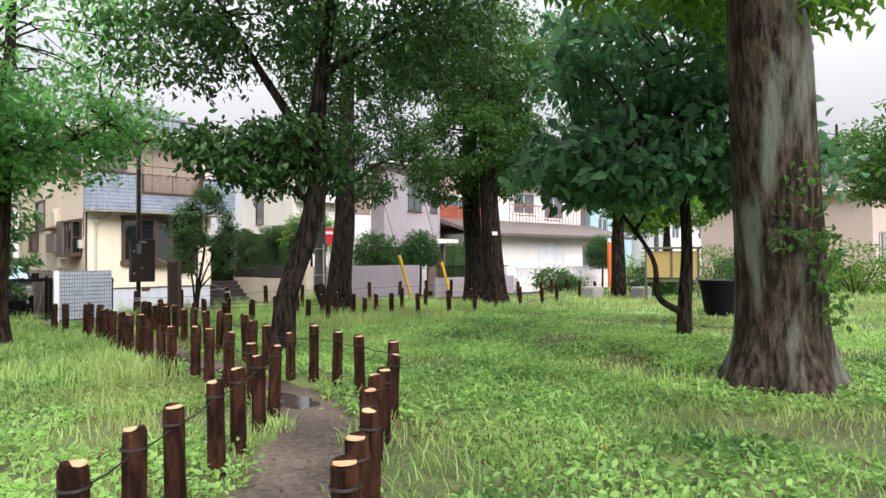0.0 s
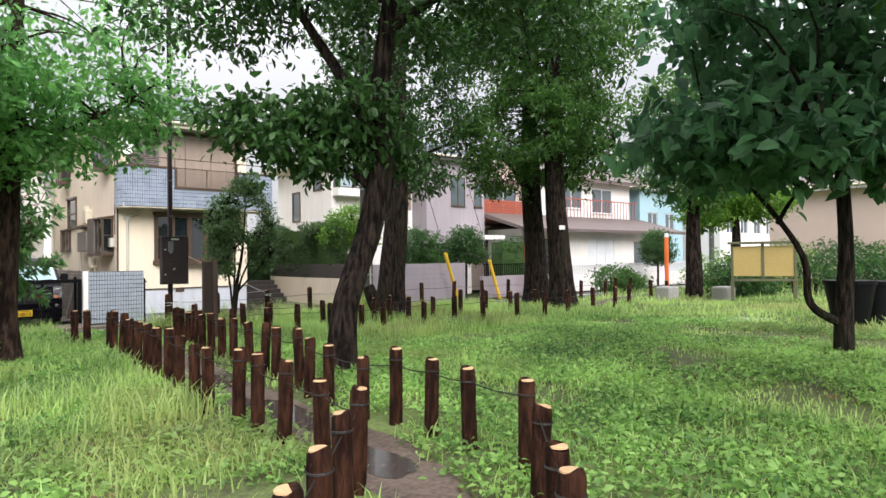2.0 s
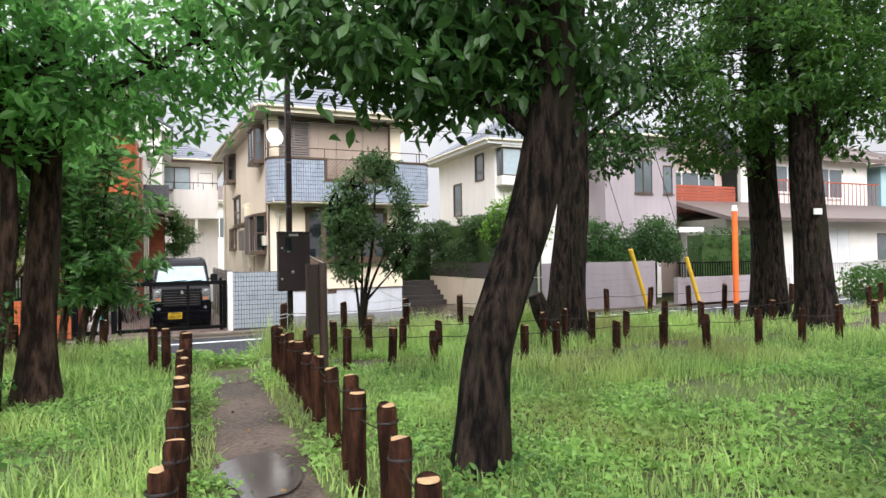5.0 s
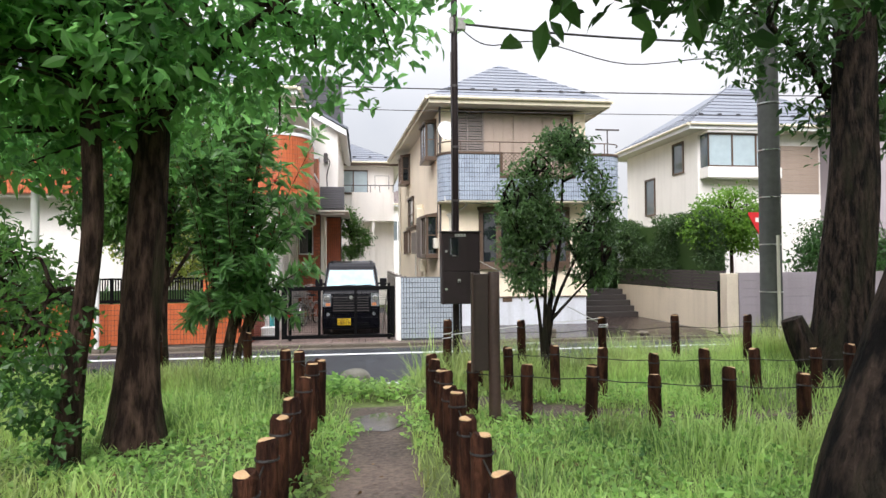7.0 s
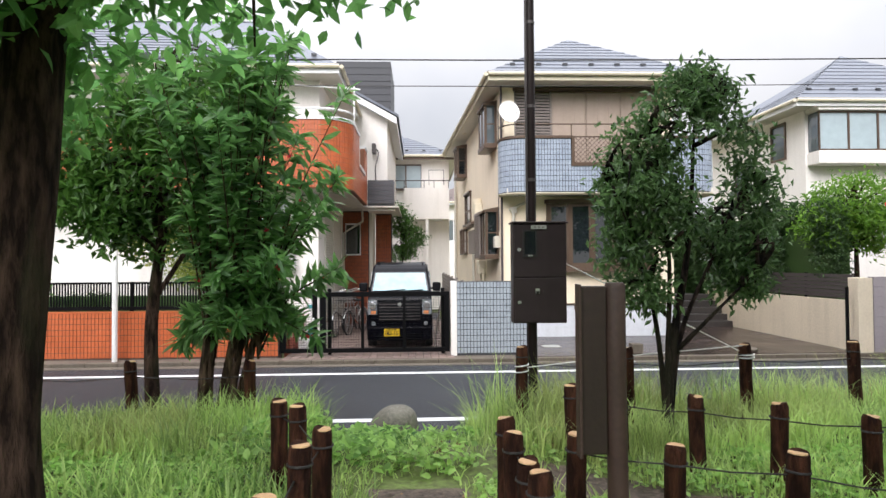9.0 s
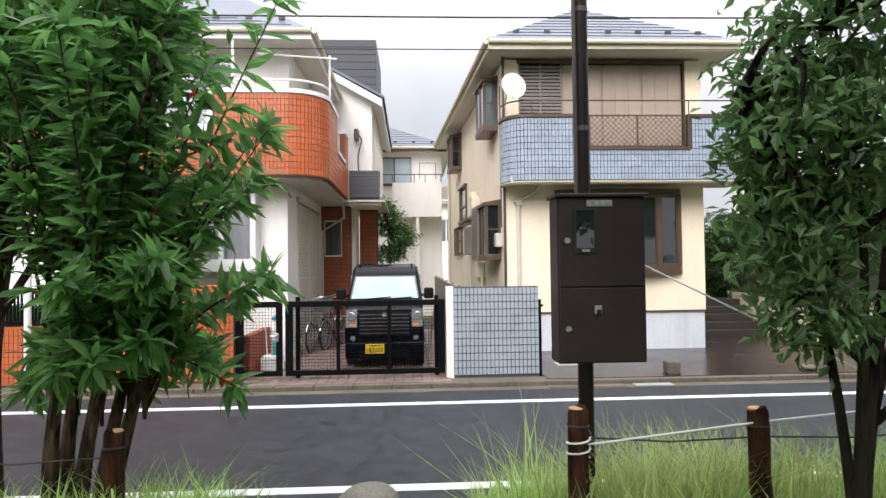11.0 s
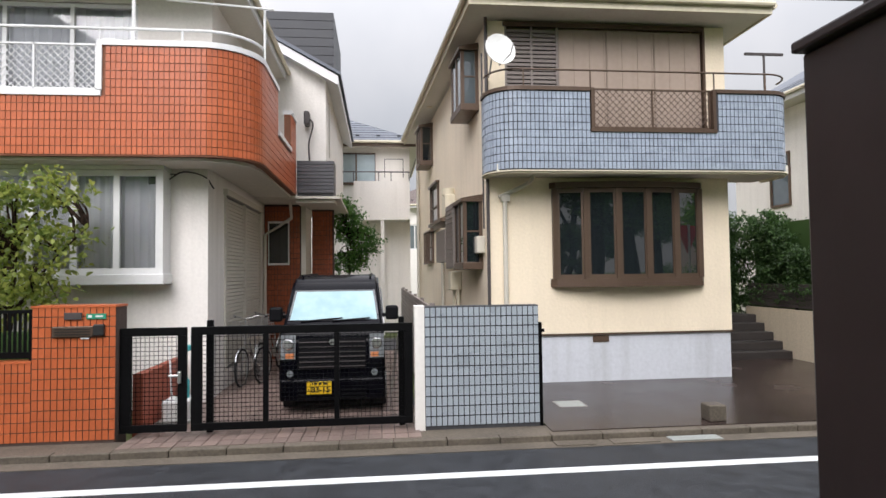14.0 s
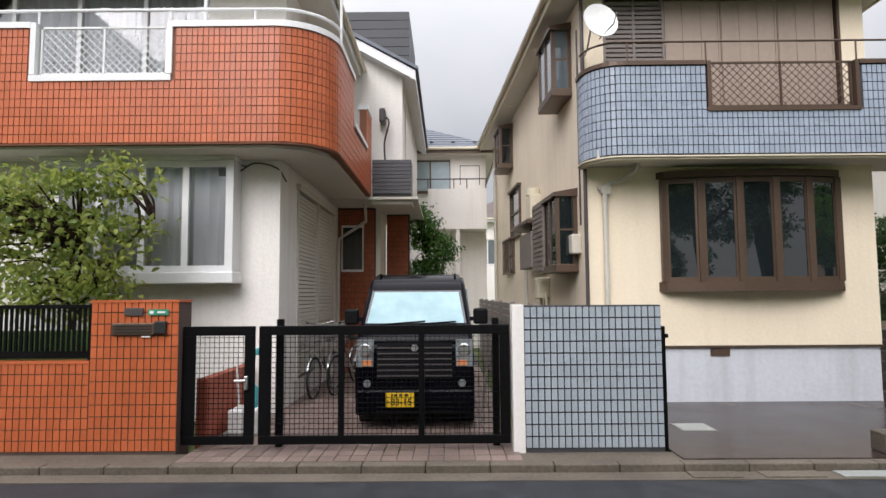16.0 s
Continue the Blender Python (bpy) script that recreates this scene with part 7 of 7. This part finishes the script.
tree("path_tree", "straight brown-barked tree beside the path", [(2.08, 10.87, 0.32), (2.08, 10.9, 1.2), (2.13, 10.93, 2.2), (2.16, 10.97, 2.9), (2.2, 11.0, 3.7), (2.3, 11.0, 6.5)], [0.185, 0.142, 0.135, 0.12, 0.1, 0.05],
     [([(2.2, 10.95, 2.4), (1.7, 11.3, 3.0), (1.1, 11.6, 3.3)], 0.06, 0.02), ([(2.15, 10.96, 2.75), (2.45, 10.85, 3.25), (3.5, 10.6, 4.0)], 0.07, 0.02), ([(2.3, 11, 3.6), (2.0, 10.2, 4.3), (1.8, 9.4, 4.6)], 0.05, 0.02)],
     [(3.3, 11.0, 3.45, 0.9, 0.6, 0.35), (3.7, 10.8, 4.0, 0.9, 0.8, 0.45), (2.4, 11.4, 3.2, 0.9, 0.6, 0.5), (1.5, 11.4, 2.9, 0.7, 0.6, 0.4), (2.0, 10.9, 3.7, 1.2, 1.2, 0.7), (1.2, 11.2, 3.2, 1.1, 1.0, 0.6), (3.2, 10.8, 4.1, 1.3, 1.2, 0.55), (2.2, 10.4, 5.2, 2.3, 2.2, 1.2), (1.4, 9.6, 3.9, 1.0, 1.0, 0.6), (1.0, 10.6, 2.7, 0.6, 0.6, 0.4)], 1000, 12, 0.125, L_TREE, M_BARKB, 81, flare=0.5, sides=18, fine=True)
iv = tree("ivy_tree", "thin leaning tree with ivy on its trunk", [(1.76, 10.42, 0.32), (1.85, 10.42, 1.2), (1.95, 10.42, 2.0), (1.93, 10.42, 2.8), (1.8, 10.5, 4.0)], [0.085, 0.07, 0.068, 0.06, 0.04],
     [], [(1.75, 10.3, 3.3, 0.9, 0.8, 0.6), (1.2, 10.0, 3.6, 0.9, 0.9, 0.6)], 400, 13, 0.12, L_TREE, M_BARKB, 91, flare=0.3, fine=True)
foliage("ivy", [(1.75, 10.28, 0.75, 0.17, 0.17, 0.4), (1.83, 10.4, 1.3, 0.15, 0.15, 0.35), (1.6, 10.3, 1.0, 0.3, 0.25, 0.3)], 110, 7, 0.06, 92, L_DARK, iv, 0.7, 0.6, 0.08)
# shrubs on the bank
sh = tree("shrub", "round many-stemmed evergreen shrub on the bank", [(5.82, 12.90, 0.40), (5.87, 12.90, 1.14), (6.01, 12.90, 1.96), (6.08, 12.90, 2.98)], [0.042, 0.036, 0.024, 0.008],
     [([(5.80, 12.90, 0.40), (5.82, 12.86, 1.14), (5.82, 12.82, 1.96), (5.69, 12.77, 2.79)], 0.032, 0.006), ([(5.84, 12.93, 0.40), (5.95, 12.94, 1.23), (6.25, 12.98, 1.87), (6.50, 13.03, 2.33)], 0.03, 0.006), ([(5.82, 12.87, 0.40), (5.75, 12.94, 1.41), (5.52, 12.94, 2.15), (5.35, 12.94, 2.52)], 0.026, 0.005), ([(5.91, 12.90, 1.14), (6.12, 12.77, 1.41), (6.46, 12.69, 1.78)], 0.022, 0.005)],
     [(5.98, 12.90, 2.72, 0.56, 0.52, 0.47), (5.68, 12.86, 2.37, 0.38, 0.38, 0.36), (6.32, 12.94, 2.37, 0.42, 0.38, 0.36), (6.42, 12.86, 1.94, 0.25, 0.25, 0.18), (6.04, 12.86, 3.15, 0.31, 0.31, 0.22), (5.54, 12.86, 1.98, 0.25, 0.21, 0.22), (5.62, 12.86, 1.62, 0.2, 0.2, 0.16), (6.45, 12.9, 1.66, 0.22, 0.2, 0.14)], 1150, 13, 0.078, L_SHRUB, M_BARK, 101, ratio=0.4, spread=0.16, sides=10, group="bank shrubs", category="shrub")


def oleander(base, stems, seed):
    """A shrub of upright stems that end in rosettes of long narrow leaves."""
    t = thing("oleander", base, "tall oleander shrub with long narrow leaves and red buds", "shrub", "bank shrubs")
    r = np.random.default_rng(seed)
    P, D = [], []
    for _ in range(stems):
        a, q = r.uniform(0, 2 * math.pi), r.uniform(0.1, 1)
        end = Vector(base) + Vector((0.22 + 1.1 * q * math.cos(a), 0.6 * q * math.sin(a), r.uniform(1.2, 4.2) - 0.4 * q))
        t5 = 2 * math.pi * round(a / (2 * math.pi) * 5) / 5
        st_ = Vector(base) + Vector((0.25 * math.cos(t5) + 0.15, 0.18 * math.sin(t5), r.uniform(0.75, 1.12)))
        mid = st_.lerp(end, 0.5) + Vector((-0.1 * math.cos(a), 0, 0.12))
        pts = curve_pts([st_, mid, end], 5)
        part("stem", tube(bmesh.new(), pts, [0.012 - 0.009 * i / (len(pts) - 1) for i in range(len(pts))], 6, False), M_BARKO, t, smooth=True)
        for k in range(3, len(pts)):
            d = (pts[k] - pts[k - 1]).normalized()
            n = 20 if k == len(pts) - 1 else 10
            for i in range(n):
                th = r.uniform(0, 2 * math.pi)
                u = d.cross(Vector((0.3, 0.5, 0.2))).normalized()
                w = d.cross(u)
                v = (d * r.uniform(0.1, 0.7) + u * math.cos(th) + w * math.sin(th)).normalized()
                P.append(pts[k] + d * r.uniform(-0.08, 0.05))
                D.append(v)
    part("leaves", leaves_mesh("leaves", np.array(P), 0.195, seed, 0.25, 0.35, np.array(D), 0.1), L_OLE, t, kind="stuff")
    fl = [p for p in P if r.uniform() < 0.006]
    part("blossom", leaves_mesh("blossom", np.repeat(np.array(fl), 6, 0) + r.normal(size=(len(fl) * 6, 3)) * 0.02, 0.035, seed, 0.8), L_RED, t, kind="stuff")
    for a in range(5):
        bm = bmesh.new()
        q = 2 * math.pi * a / 5
        b0 = Vector(base) + Vector((0.12 * math.cos(q), 0.1 * math.sin(q), -0.1))
        tube(bm, curve_pts([b0, b0 + Vector((0.08 * math.cos(q) + 0.05, 0.05 * math.sin(q), 0.6)), b0 + Vector((0.13 * math.cos(q) + 0.16, 0.08 * math.sin(q), 1.25))], 4), [0.062 - 0.004 * i for i in range(9)], 8)
        part("trunk", bm, M_BARKO, t, smooth=True)


oleander((1.9, 14.25, 0.15), 84, 7)
tree("bank_tree", "leafy young tree on the bank", [(1.1, 14.7, 0.05), (1.05, 14.75, 1.2), (1.15, 14.8, 2.4), (1.1, 14.8, 3.8)], [0.08, 0.065, 0.05, 0.02],
     [([(1.1, 14.75, 1.5), (1.7, 14.7, 2.4), (2.2, 14.6, 3.0)], 0.03, 0.01)],
     [(1.1, 14.8, 2.9, 1.1, 0.7, 1.0), (1.6, 14.7, 3.5, 0.9, 0.7, 0.6), (0.5, 14.9, 2.6, 0.7, 0.6, 0.5)], 900, 13, 0.115, L_MID, M_BARKB, 111, group="bank shrubs")
tree("bank_tree", "bushy green tree beside the lane", [(-1.6, 14.6, 0.05), (-1.6, 14.6, 1.5), (-1.5, 14.6, 3.5)], [0.08, 0.06, 0.02], [],
     [(-1.7, 14.6, 2.6, 1.3, 0.8, 1.1), (-2.8, 14.4, 1.8, 1.0, 0.8, 0.8), (-0.8, 14.5, 3.6, 1.2, 0.9, 0.8), (-1.0, 14.5, 1.6, 0.9, 0.6, 0.6)], 1150, 14, 0.13, L_MID, M_BARKB, 121, group="bank shrubs")
tree("understorey_shrub", "straggling green shrub in the shade behind the trees", [(0.3, 12.0, 0.35), (0.35, 12.0, 1.1), (0.25, 12.05, 2.0)], [0.04, 0.03, 0.012],
     [([(0.33, 12.0, 0.9), (-0.2, 12.2, 1.5), (-0.6, 12.5, 1.9)], 0.025, 0.01), ([(0.33, 12.0, 0.7), (0.8, 11.8, 1.2), (1.1, 11.7, 1.6)], 0.025, 0.01)],
     [(0.4, 11.9, 1.6, 0.7, 0.5, 0.5), (-0.5, 12.4, 1.9, 0.8, 0.6, 0.6), (1.0, 11.7, 1.3, 0.4, 0.4, 0.35), (0.0, 12.2, 1.0, 0.7, 0.5, 0.4)], 300, 11, 0.1, L_MID, M_BARKB, 125, group="bank shrubs", category="shrub")
# garden trees, hedges
tree("garden_maple", "small maple with yellow-green leaves behind the orange wall", [(-0.7, 21.3, -0.05), (-0.6, 21.3, 1.2), (-0.5, 21.25, 2.2)], [0.05, 0.04, 0.02],
     [([(-0.6, 21.3, 1.3), (-0.1, 21.2, 2.0), (0.4, 21.15, 2.5)], 0.02, 0.008)],
     [(-0.85, 21.2, 2.65, 0.75, 0.4, 0.5), (-0.1, 21.15, 2.95, 0.55, 0.3, 0.18), (-0.6, 21.2, 1.95, 0.7, 0.35, 0.4), (-1.6, 21.2, 2.5, 0.7, 0.4, 0.6), (0.05, 21.15, 2.35, 0.3, 0.25, 0.14), (-0.7, 21.2, 1.55, 0.8, 0.35, 0.25)], 430, 11, 0.095, L_MAPLE, M_BARKB, 131, ratio=0.6, spread=0.3, fine=True, group="garden plants")
tree("garden_shrub", "small dark shrub at the end of the parking space", [(3.3, 29.3, -0.05), (3.3, 29.3, 1.6), (3.35, 29.3, 2.8)], [0.04, 0.03, 0.012], [],
     [(3.2, 29.3, 3.3, 0.5, 0.4, 0.6), (3.7, 29.3, 2.7, 0.4, 0.4, 0.4), (3.3, 29.3, 2.2, 0.5, 0.4, 0.3)], 420, 10, 0.1, L_MID, M_BARKB, 141, spread=0.2, group="garden plants")


def hedge(name, label, blobs, n, per, leaf, seed, m, core):
    h = thing(name, (blobs[0][0], blobs[0][1], 0), label, "hedge", "garden plants")
    part("core", core, L_HEDGE, h)
    foliage("leaves", blobs, n, per, leaf, seed, m, h, 0.5, 0.3, 0.12)
    return h


def box_blobs(x0, x1, y0, y1, z0, z1, s):
    return [(x, y, z, s, s, s) for x in np.arange(x0, x1 + 0.01, s * 1.2) for y in np.arange(y0, y1 + 0.01, s * 1.2) for z in np.arange(z0, z1 + 0.01, s * 1.2)]


hedge("hedge", "clipped dark green hedge beside the drive", box_blobs(13.05, 13.3, 21.4, 26.6, 1.3, 3.0, 0.42), 5200, 12, 0.08, 151, L_HEDGE, bx(13.05, 13.35, 21.2, 26.7, 0.2, 2.9))
hedge("hedge", "clipped dark green hedge behind the steps", box_blobs(10.5, 13.2, 27.3, 27.7, 0.9, 3.2, 0.42), 2900, 12, 0.08, 161, L_HEDGE, bx(10.4, 13.1, 27.6, 27.9, -0.1, 2.7))
hedge("hedge", "dark hedge behind the black railing", box_blobs(-8.5, -0.2, 20.9, 21.0, 0.5, 1.25, 0.36), 2200, 12, 0.065, 171, L_HEDGE, bx(-8.8, 0.0, 20.85, 21.1, -0.1, 1.2))
hedge("hedge", "clipped hedge by the carport", box_blobs(21.3, 23.6, 20.8, 21.2, 1.2, 2.4, 0.45), 420, 10, 0.09, 181, L_DARK, bx(21.1, 23.8, 20.7, 21.4, 0, 2.4))
for x, y, z, s, lm, sd, lb in ((13.75, 21.6, 3.1, 1.0, L_LIGHT, 191, "light green garden tree behind the wall"), (16.8, 21.3, 2.2, 1.1, L_DARK, 201, "dark garden tree behind the block wall"), (19.3, 21.2, 2.4, 0.9, L_DARK, 211, "rounded shrub tree beside the white pier"), (30.5, 18.6, 2.3, 1.0, L_DARK, 221, "small round street tree before the white house")):
    tree("garden_tree", lb, [(x, y, -0.1), (x + 0.05, y, z * 0.5), (x, y, z)], [0.06, 0.05, 0.02], [], [(x, y, z, s, s * 0.7, s * 0.75), (x - s * 0.5, y, z - s * 0.5, s * 0.7, s * 0.6, s * 0.6), (x + s * 0.5, y, z - s * 0.6, s * 0.7, s * 0.6, s * 0.5)], 600, 13, 0.12, lm, M_BARKB, sd, group="garden plants")
for x, y, s, lm, sd in ((19.5, 9.6, 1.0, L_DARK, 231), (21.5, 7.0, 1.3, L_DARK, 241), (24.0, 5.0, 1.5, L_LIGHT, 251), (22.5, 11.5, 1.2, L_LIGHT, 261), (27, 1.0, 1.6, L_MID, 271), (20, 14.0, 0.8, L_MID, 281), (25.5, 8.6, 1.5, L_DARK, 291), (27, 11.0, 1.5, L_LIGHT, 295), (25, 6.6, 1.4, L_MID, 297)):
    b = thing("bush", (x, y, 0.4), "leafy green bush at the edge of the park", "bush", "park bushes")
    foliage("leaves", [(x, y, 0.4 + s * 0.6, s, s, s * 0.65), (x + s * 0.6, y - s * 0.4, 0.4 + s * 0.4, s * 0.7, s * 0.7, s * 0.5)], 300, 10, 0.13, sd, lm, b)
    for k in range(6):
        a = k * 1.05
        part("stem", tube(bmesh.new(), [(x, y, 0.35), (x + 0.5 * s * math.cos(a), y + 0.5 * s * math.sin(a), 0.4 + s * 0.7)], [0.03, 0.01], 6), M_BARKB, b)
for x, y, h, sd, lm in ((24, 3, 7, 301, L_MID), (30, -6, 8, 311, L_DARK), (34, 8, 8, 321, L_MID), (20, -6, 8, 331, L_MID), (26, 12.5, 6, 341, L_LIGHT), (-6, 8, 7, 351, L_MID), (-4, 12.5, 5.5, 361, L_MID)):
    tree("park_tree", "tall leafy tree at the edge of the park", [(x, y, 0.3), (x + 0.1, y, h * 0.45), (x, y, h)], [0.2, 0.15, 0.05], [], [(x, y, h * 0.75, h * 0.3, h * 0.3, h * 0.2), (x - 1, y + 0.6, h * 0.6, h * 0.2, h * 0.2, h * 0.14), (x + 1.2, y - 0.5, h * 0.65, h * 0.22, h * 0.22, h * 0.14)], 1000, 13, 0.2, lm, M_BARK, sd, spread=0.4)

# ---- grass ----
def grass(name, n, area, hlo, hhi, seed, material, label, wide=0.006, keep=None, lean=0.5):
    """Blades of grass, each bent, over a rectangle of the ground."""
    r = np.random.default_rng(seed)
    x, y = r.uniform(area[0], area[1], n), r.uniform(area[2], area[3], n)
    z = np.zeros(n)
    ok = np.ones(n, bool)
    for i in range(n):
        d = min(line_dist(x[i], y[i], MAIN), line_dist(x[i], y[i], SIDE) + 0.05)
        if d < 0.27 + 0.14 * noise.noise(Vector((x[i] * 2, y[i] * 2, 1))) or (keep and not keep(x[i], y[i])):
            ok[i] = False
            continue
        if r.uniform() > 0.72 + 1.3 * noise.noise(Vector((x[i] * 1.3, y[i] * 1.3, seed + 0.5))):
            ok[i] = False
            continue
        z[i] = ground_z(x[i], y[i])
    x, y, z = x[ok], y[ok], z[ok]
    n = len(x)
    patch = np.array([noise.noise(Vector((a * 0.7, b * 0.7, seed))) for a, b in zip(x, y)])
    h = r.uniform(hlo, hhi, n) * (1 + 0.75 * patch)
    a = r.uniform(0, 2 * math.pi, n)
    ln = h * r.uniform(0.15, lean * 1.5, n)
    p = np.stack([x, y, z - 0.01], 1)
    d = np.stack([np.cos(a), np.sin(a), np.zeros(n)], 1)
    s = np.stack([-np.sin(a), np.cos(a), np.zeros(n)], 1) * (wide * r.uniform(0.6, 1.4, n))[:, None]
    up = np.array([0, 0, 1.0])
    m1 = p + d * (ln * 0.3)[:, None] + up * (h * 0.6)[:, None]
    tip = p + d * ln[:, None] + up * h[:, None]
    v = np.stack([p - s, p + s, m1 + s * 0.7, m1 - s * 0.7, tip], 1).reshape(-1, 3)
    t = np.array([[0, 1, 2], [0, 2, 3], [3, 2, 4]])
    me = fast_mesh(name, v, (t[None] + 5 * np.arange(n)[:, None, None]).reshape(-1, 3))
    ob = part(name, me, material, None, kind="stuff")
    return tagged(ob, label, "grass")


def weeds(name, n, area, leaf, seed, material, label, h=0.09, keep=None):
    """Low broad-leaved weeds among the grass."""
    r = np.random.default_rng(seed)
    x, y = r.uniform(area[0], area[1], n), r.uniform(area[2], area[3], n)
    P = []
    for a, b in zip(x, y):
        d = min(line_dist(a, b, MAIN), line_dist(a, b, SIDE) + 0.05)
        if d < 0.25 + 0.16 * noise.noise(Vector((a * 2, b * 2, 1))) or (keep and not keep(a, b)):
            continue
        if noise.noise(Vector((a * 0.8, b * 0.8, seed))) < -0.12:
            continue
        z = ground_z(a, b)
        k = r.integers(4, 8)
        P.append(np.array([a, b, z]) + np.stack([r.normal(size=k) * 0.05, r.normal(size=k) * 0.05, r.uniform(0.01, h, k)], 1))
    P = np.concatenate(P)
    d = r.normal(size=(len(P), 3)) * np.array([1, 1, 0.35]) + np.array([0, 0, 0.25])
    ob = part(name, leaves_mesh(name, P, leaf, seed, 0.55, 0.1, d, 0.2), material, None, kind="stuff")
    return tagged(ob, label, "weeds")


near = lambda a, b: line_dist(a, b, MAIN) < 3.2
grass("grass", 84000, (-2.5, 8, -1.5, 13.4), 0.045, 0.14, 401, L_GRASS, "short fresh lawn grass beside the path", keep=near, lean=0.9)
grass("grass_lawn", 84000, (4.5, 20, -1, 12.5), 0.035, 0.10, 411, L_GRASS, "short lawn grass across the park", 0.008)
grass("grass_left", 46000, (-5, 3.2, 6.3, 13.6), 0.08, 0.25, 421, L_GRASS, "tall rough grass under the trees", 0.007, lean=0.7)
grass("grass_bank", 36000, (-4, 12, 12.4, 14.7), 0.12, 0.36, 431, L_GRASS, "tall grass on the bank above the lane", 0.006, keep=lambda a, b: not (3.0 < a < 4.6), lean=0.7)
grass("grass_bank_tall", 14000, (4.4, 10.5, 13.4, 15.15), 0.28, 0.62, 433, L_GRASS, "tall soft grass along the edge of the lane", 0.005, lean=0.8)
grass("grass_bank_left", 6000, (-3, 2.9, 13.4, 15.1), 0.15, 0.42, 435, L_GRASS, "rough grass under the bank shrubs", 0.006, lean=0.8)
grass("grass_between", 24000, (4.5, 13, 8.8, 13.4), 0.10, 0.26, 441, L_GRASS, "tufted grass between the rows of posts", 0.006, lean=0.6)
grass("grass_far", 30000, (12, 34, -6, 14.6), 0.06, 0.2, 451, L_GRASS, "grass in the far part of the park", 0.016)
grass("dry_stalks", 700, (4.9, 9.5, 13.3, 14.6), 0.3, 0.6, 461, L_DRY, "pale dry seed stalks on the bank", 0.003, lean=0.6)
weeds("weeds", 23000, (-2.5, 9, -1.5, 12.5), 0.055, 471, L_WEED, "low bright green weeds in the lawn", keep=near)
weeds("weeds_lawn", 12000, (4.8, 12, 0, 9.5), 0.055, 481, L_WEED, "low weeds across the lawn", 0.06)
weeds("weeds_bank", 2600, (-3, 4.8, 12.3, 14.6), 0.08, 491, L_WEED, "leafy weeds at the path end", 0.16)
weeds("fallen_leaves", 500, (0, 12, 0, 13), 0.05, 501, L_LITTER, "brown fallen leaves on the grass", 0.02)
rp = random.Random(515)
peb = []
for _ in range(1400):
    k = rp.uniform(0, 1)
    px, py = rp.uniform(1.0, 4.6), rp.uniform(0.5, 13.0)
    if line_dist(px, py, MAIN) < 0.36:
        peb.append((px, py, ground_z(px, py) + 0.014))
bm = bmesh.new()
for px, py, pz in peb:
    s_ = rp.uniform(0.004, 0.014)
    vs = [bm.verts.new((px + s_ * rp.uniform(0.7, 1.3) * dx, py + s_ * rp.uniform(0.7, 1.3) * dy, pz + s_ * 0.6 * dz)) for dx, dy, dz in ((1, 0, 0), (0, 1, 0), (-1, 0, 0), (0, -1, 0), (0, 0, 1))]
    for k in range(4):
        bm.faces.new((vs[k], vs[(k + 1) % 4], vs[4]))
tagged(part("path_litter", bm, mat("path_grit", (0.10, 0.075, 0.06), 0.8, 0.3, 9, 0.2, tint=0.5, island=True), None, kind="stuff"), "loose grit and small stones on the earth path", "grit")
weeds_path = [(px, py, pz) for px, py, pz in peb if rp.random() < 0.35]
tagged(part("path_leaves", leaves_mesh("path_leaves", np.array(weeds_path), 0.045, 517, 0.5, 0.0, np.array([(rp.uniform(-1, 1), rp.uniform(-1, 1), 0.05) for _ in weeds_path]), 0.1), L_LITTER, None, kind="stuff"), "wet brown leaf litter on the earth path", "leaf litter")
bo = thing("boulder", (3.63, 14.55, 0.0), "rounded grey boulder at the end of the path", "boulder")
bm = bmesh.new()
bmesh.ops.create_icosphere(bm, subdivisions=4, radius=0.26, matrix=pose(3.63, 14.55, 0.1))
for v in bm.verts:
    v.co += (v.co - Vector((3.63, 14.55, 0.1))) * 0.25 * noise.noise(v.co * 4)
part("stone", bm, mat("lichened_stone", (0.15, 0.14, 0.115), 0.85, 0.35, 9, 0.6), bo, smooth=True)

# ---- tiles and kerb stones that can be told apart ----
pieces("tile", (0.0265, 0.006, 0.0518), [(4.665 + 0.0667 * i, 20.315, 0.03 + 0.1185 * (k + 0.5)) for i in range(21) for k in range(12)], M_GREYT, gwc, 0.0012)
pieces("tile", (0.0295, 0.006, 0.0528), [(0.236 + 0.0692 * i, 20.315, 0.02 + 0.1165 * (k + 0.5)) for i in range(13) for k in range(13)], M_ORANGE, pil, 0.0012)
pieces("tile", (0.0295, 0.006, 0.0503), [(0.165 - 0.0692 * i, 20.315, 0.02 + 0.1108 * (k + 0.5)) for i in range(16) for k in range(8)], M_ORANGE, low, 0.0012)
c = [(0.165 - 0.0692 * i, 20.315, 0.02 + 0.1108 * (k + 0.5)) for i in range(16, 132) for k in range(8)]
part("tile_field", boxes_mesh("tile_field", c, (0.0295, 0.006, 0.0503)), M_ORANGE_I, low, kind="stuff")
for k in range(46):
    part("kerb_stone", bx(-9 + k * 0.602, -9 + k * 0.602 + 0.594, 19.86, 20.0, -0.15, -0.005, bevel=0.012), M_KERB, pavement)
cpv, r = [], np.random.default_rng(3)
for y in np.arange(20.09, 28.0, 0.203):
    for i in range(22):
        cpv.append((1.30 + i * 0.152, y, -0.03 + r.uniform(-0.002, 0.002)))
tagged(part("floor_pavers", boxes_mesh("floor_pavers", cpv, (0.0705, 0.096, 0.03)), M_PAVER, None, kind="structure"), "clay brick pavers of the parking space", "paving")
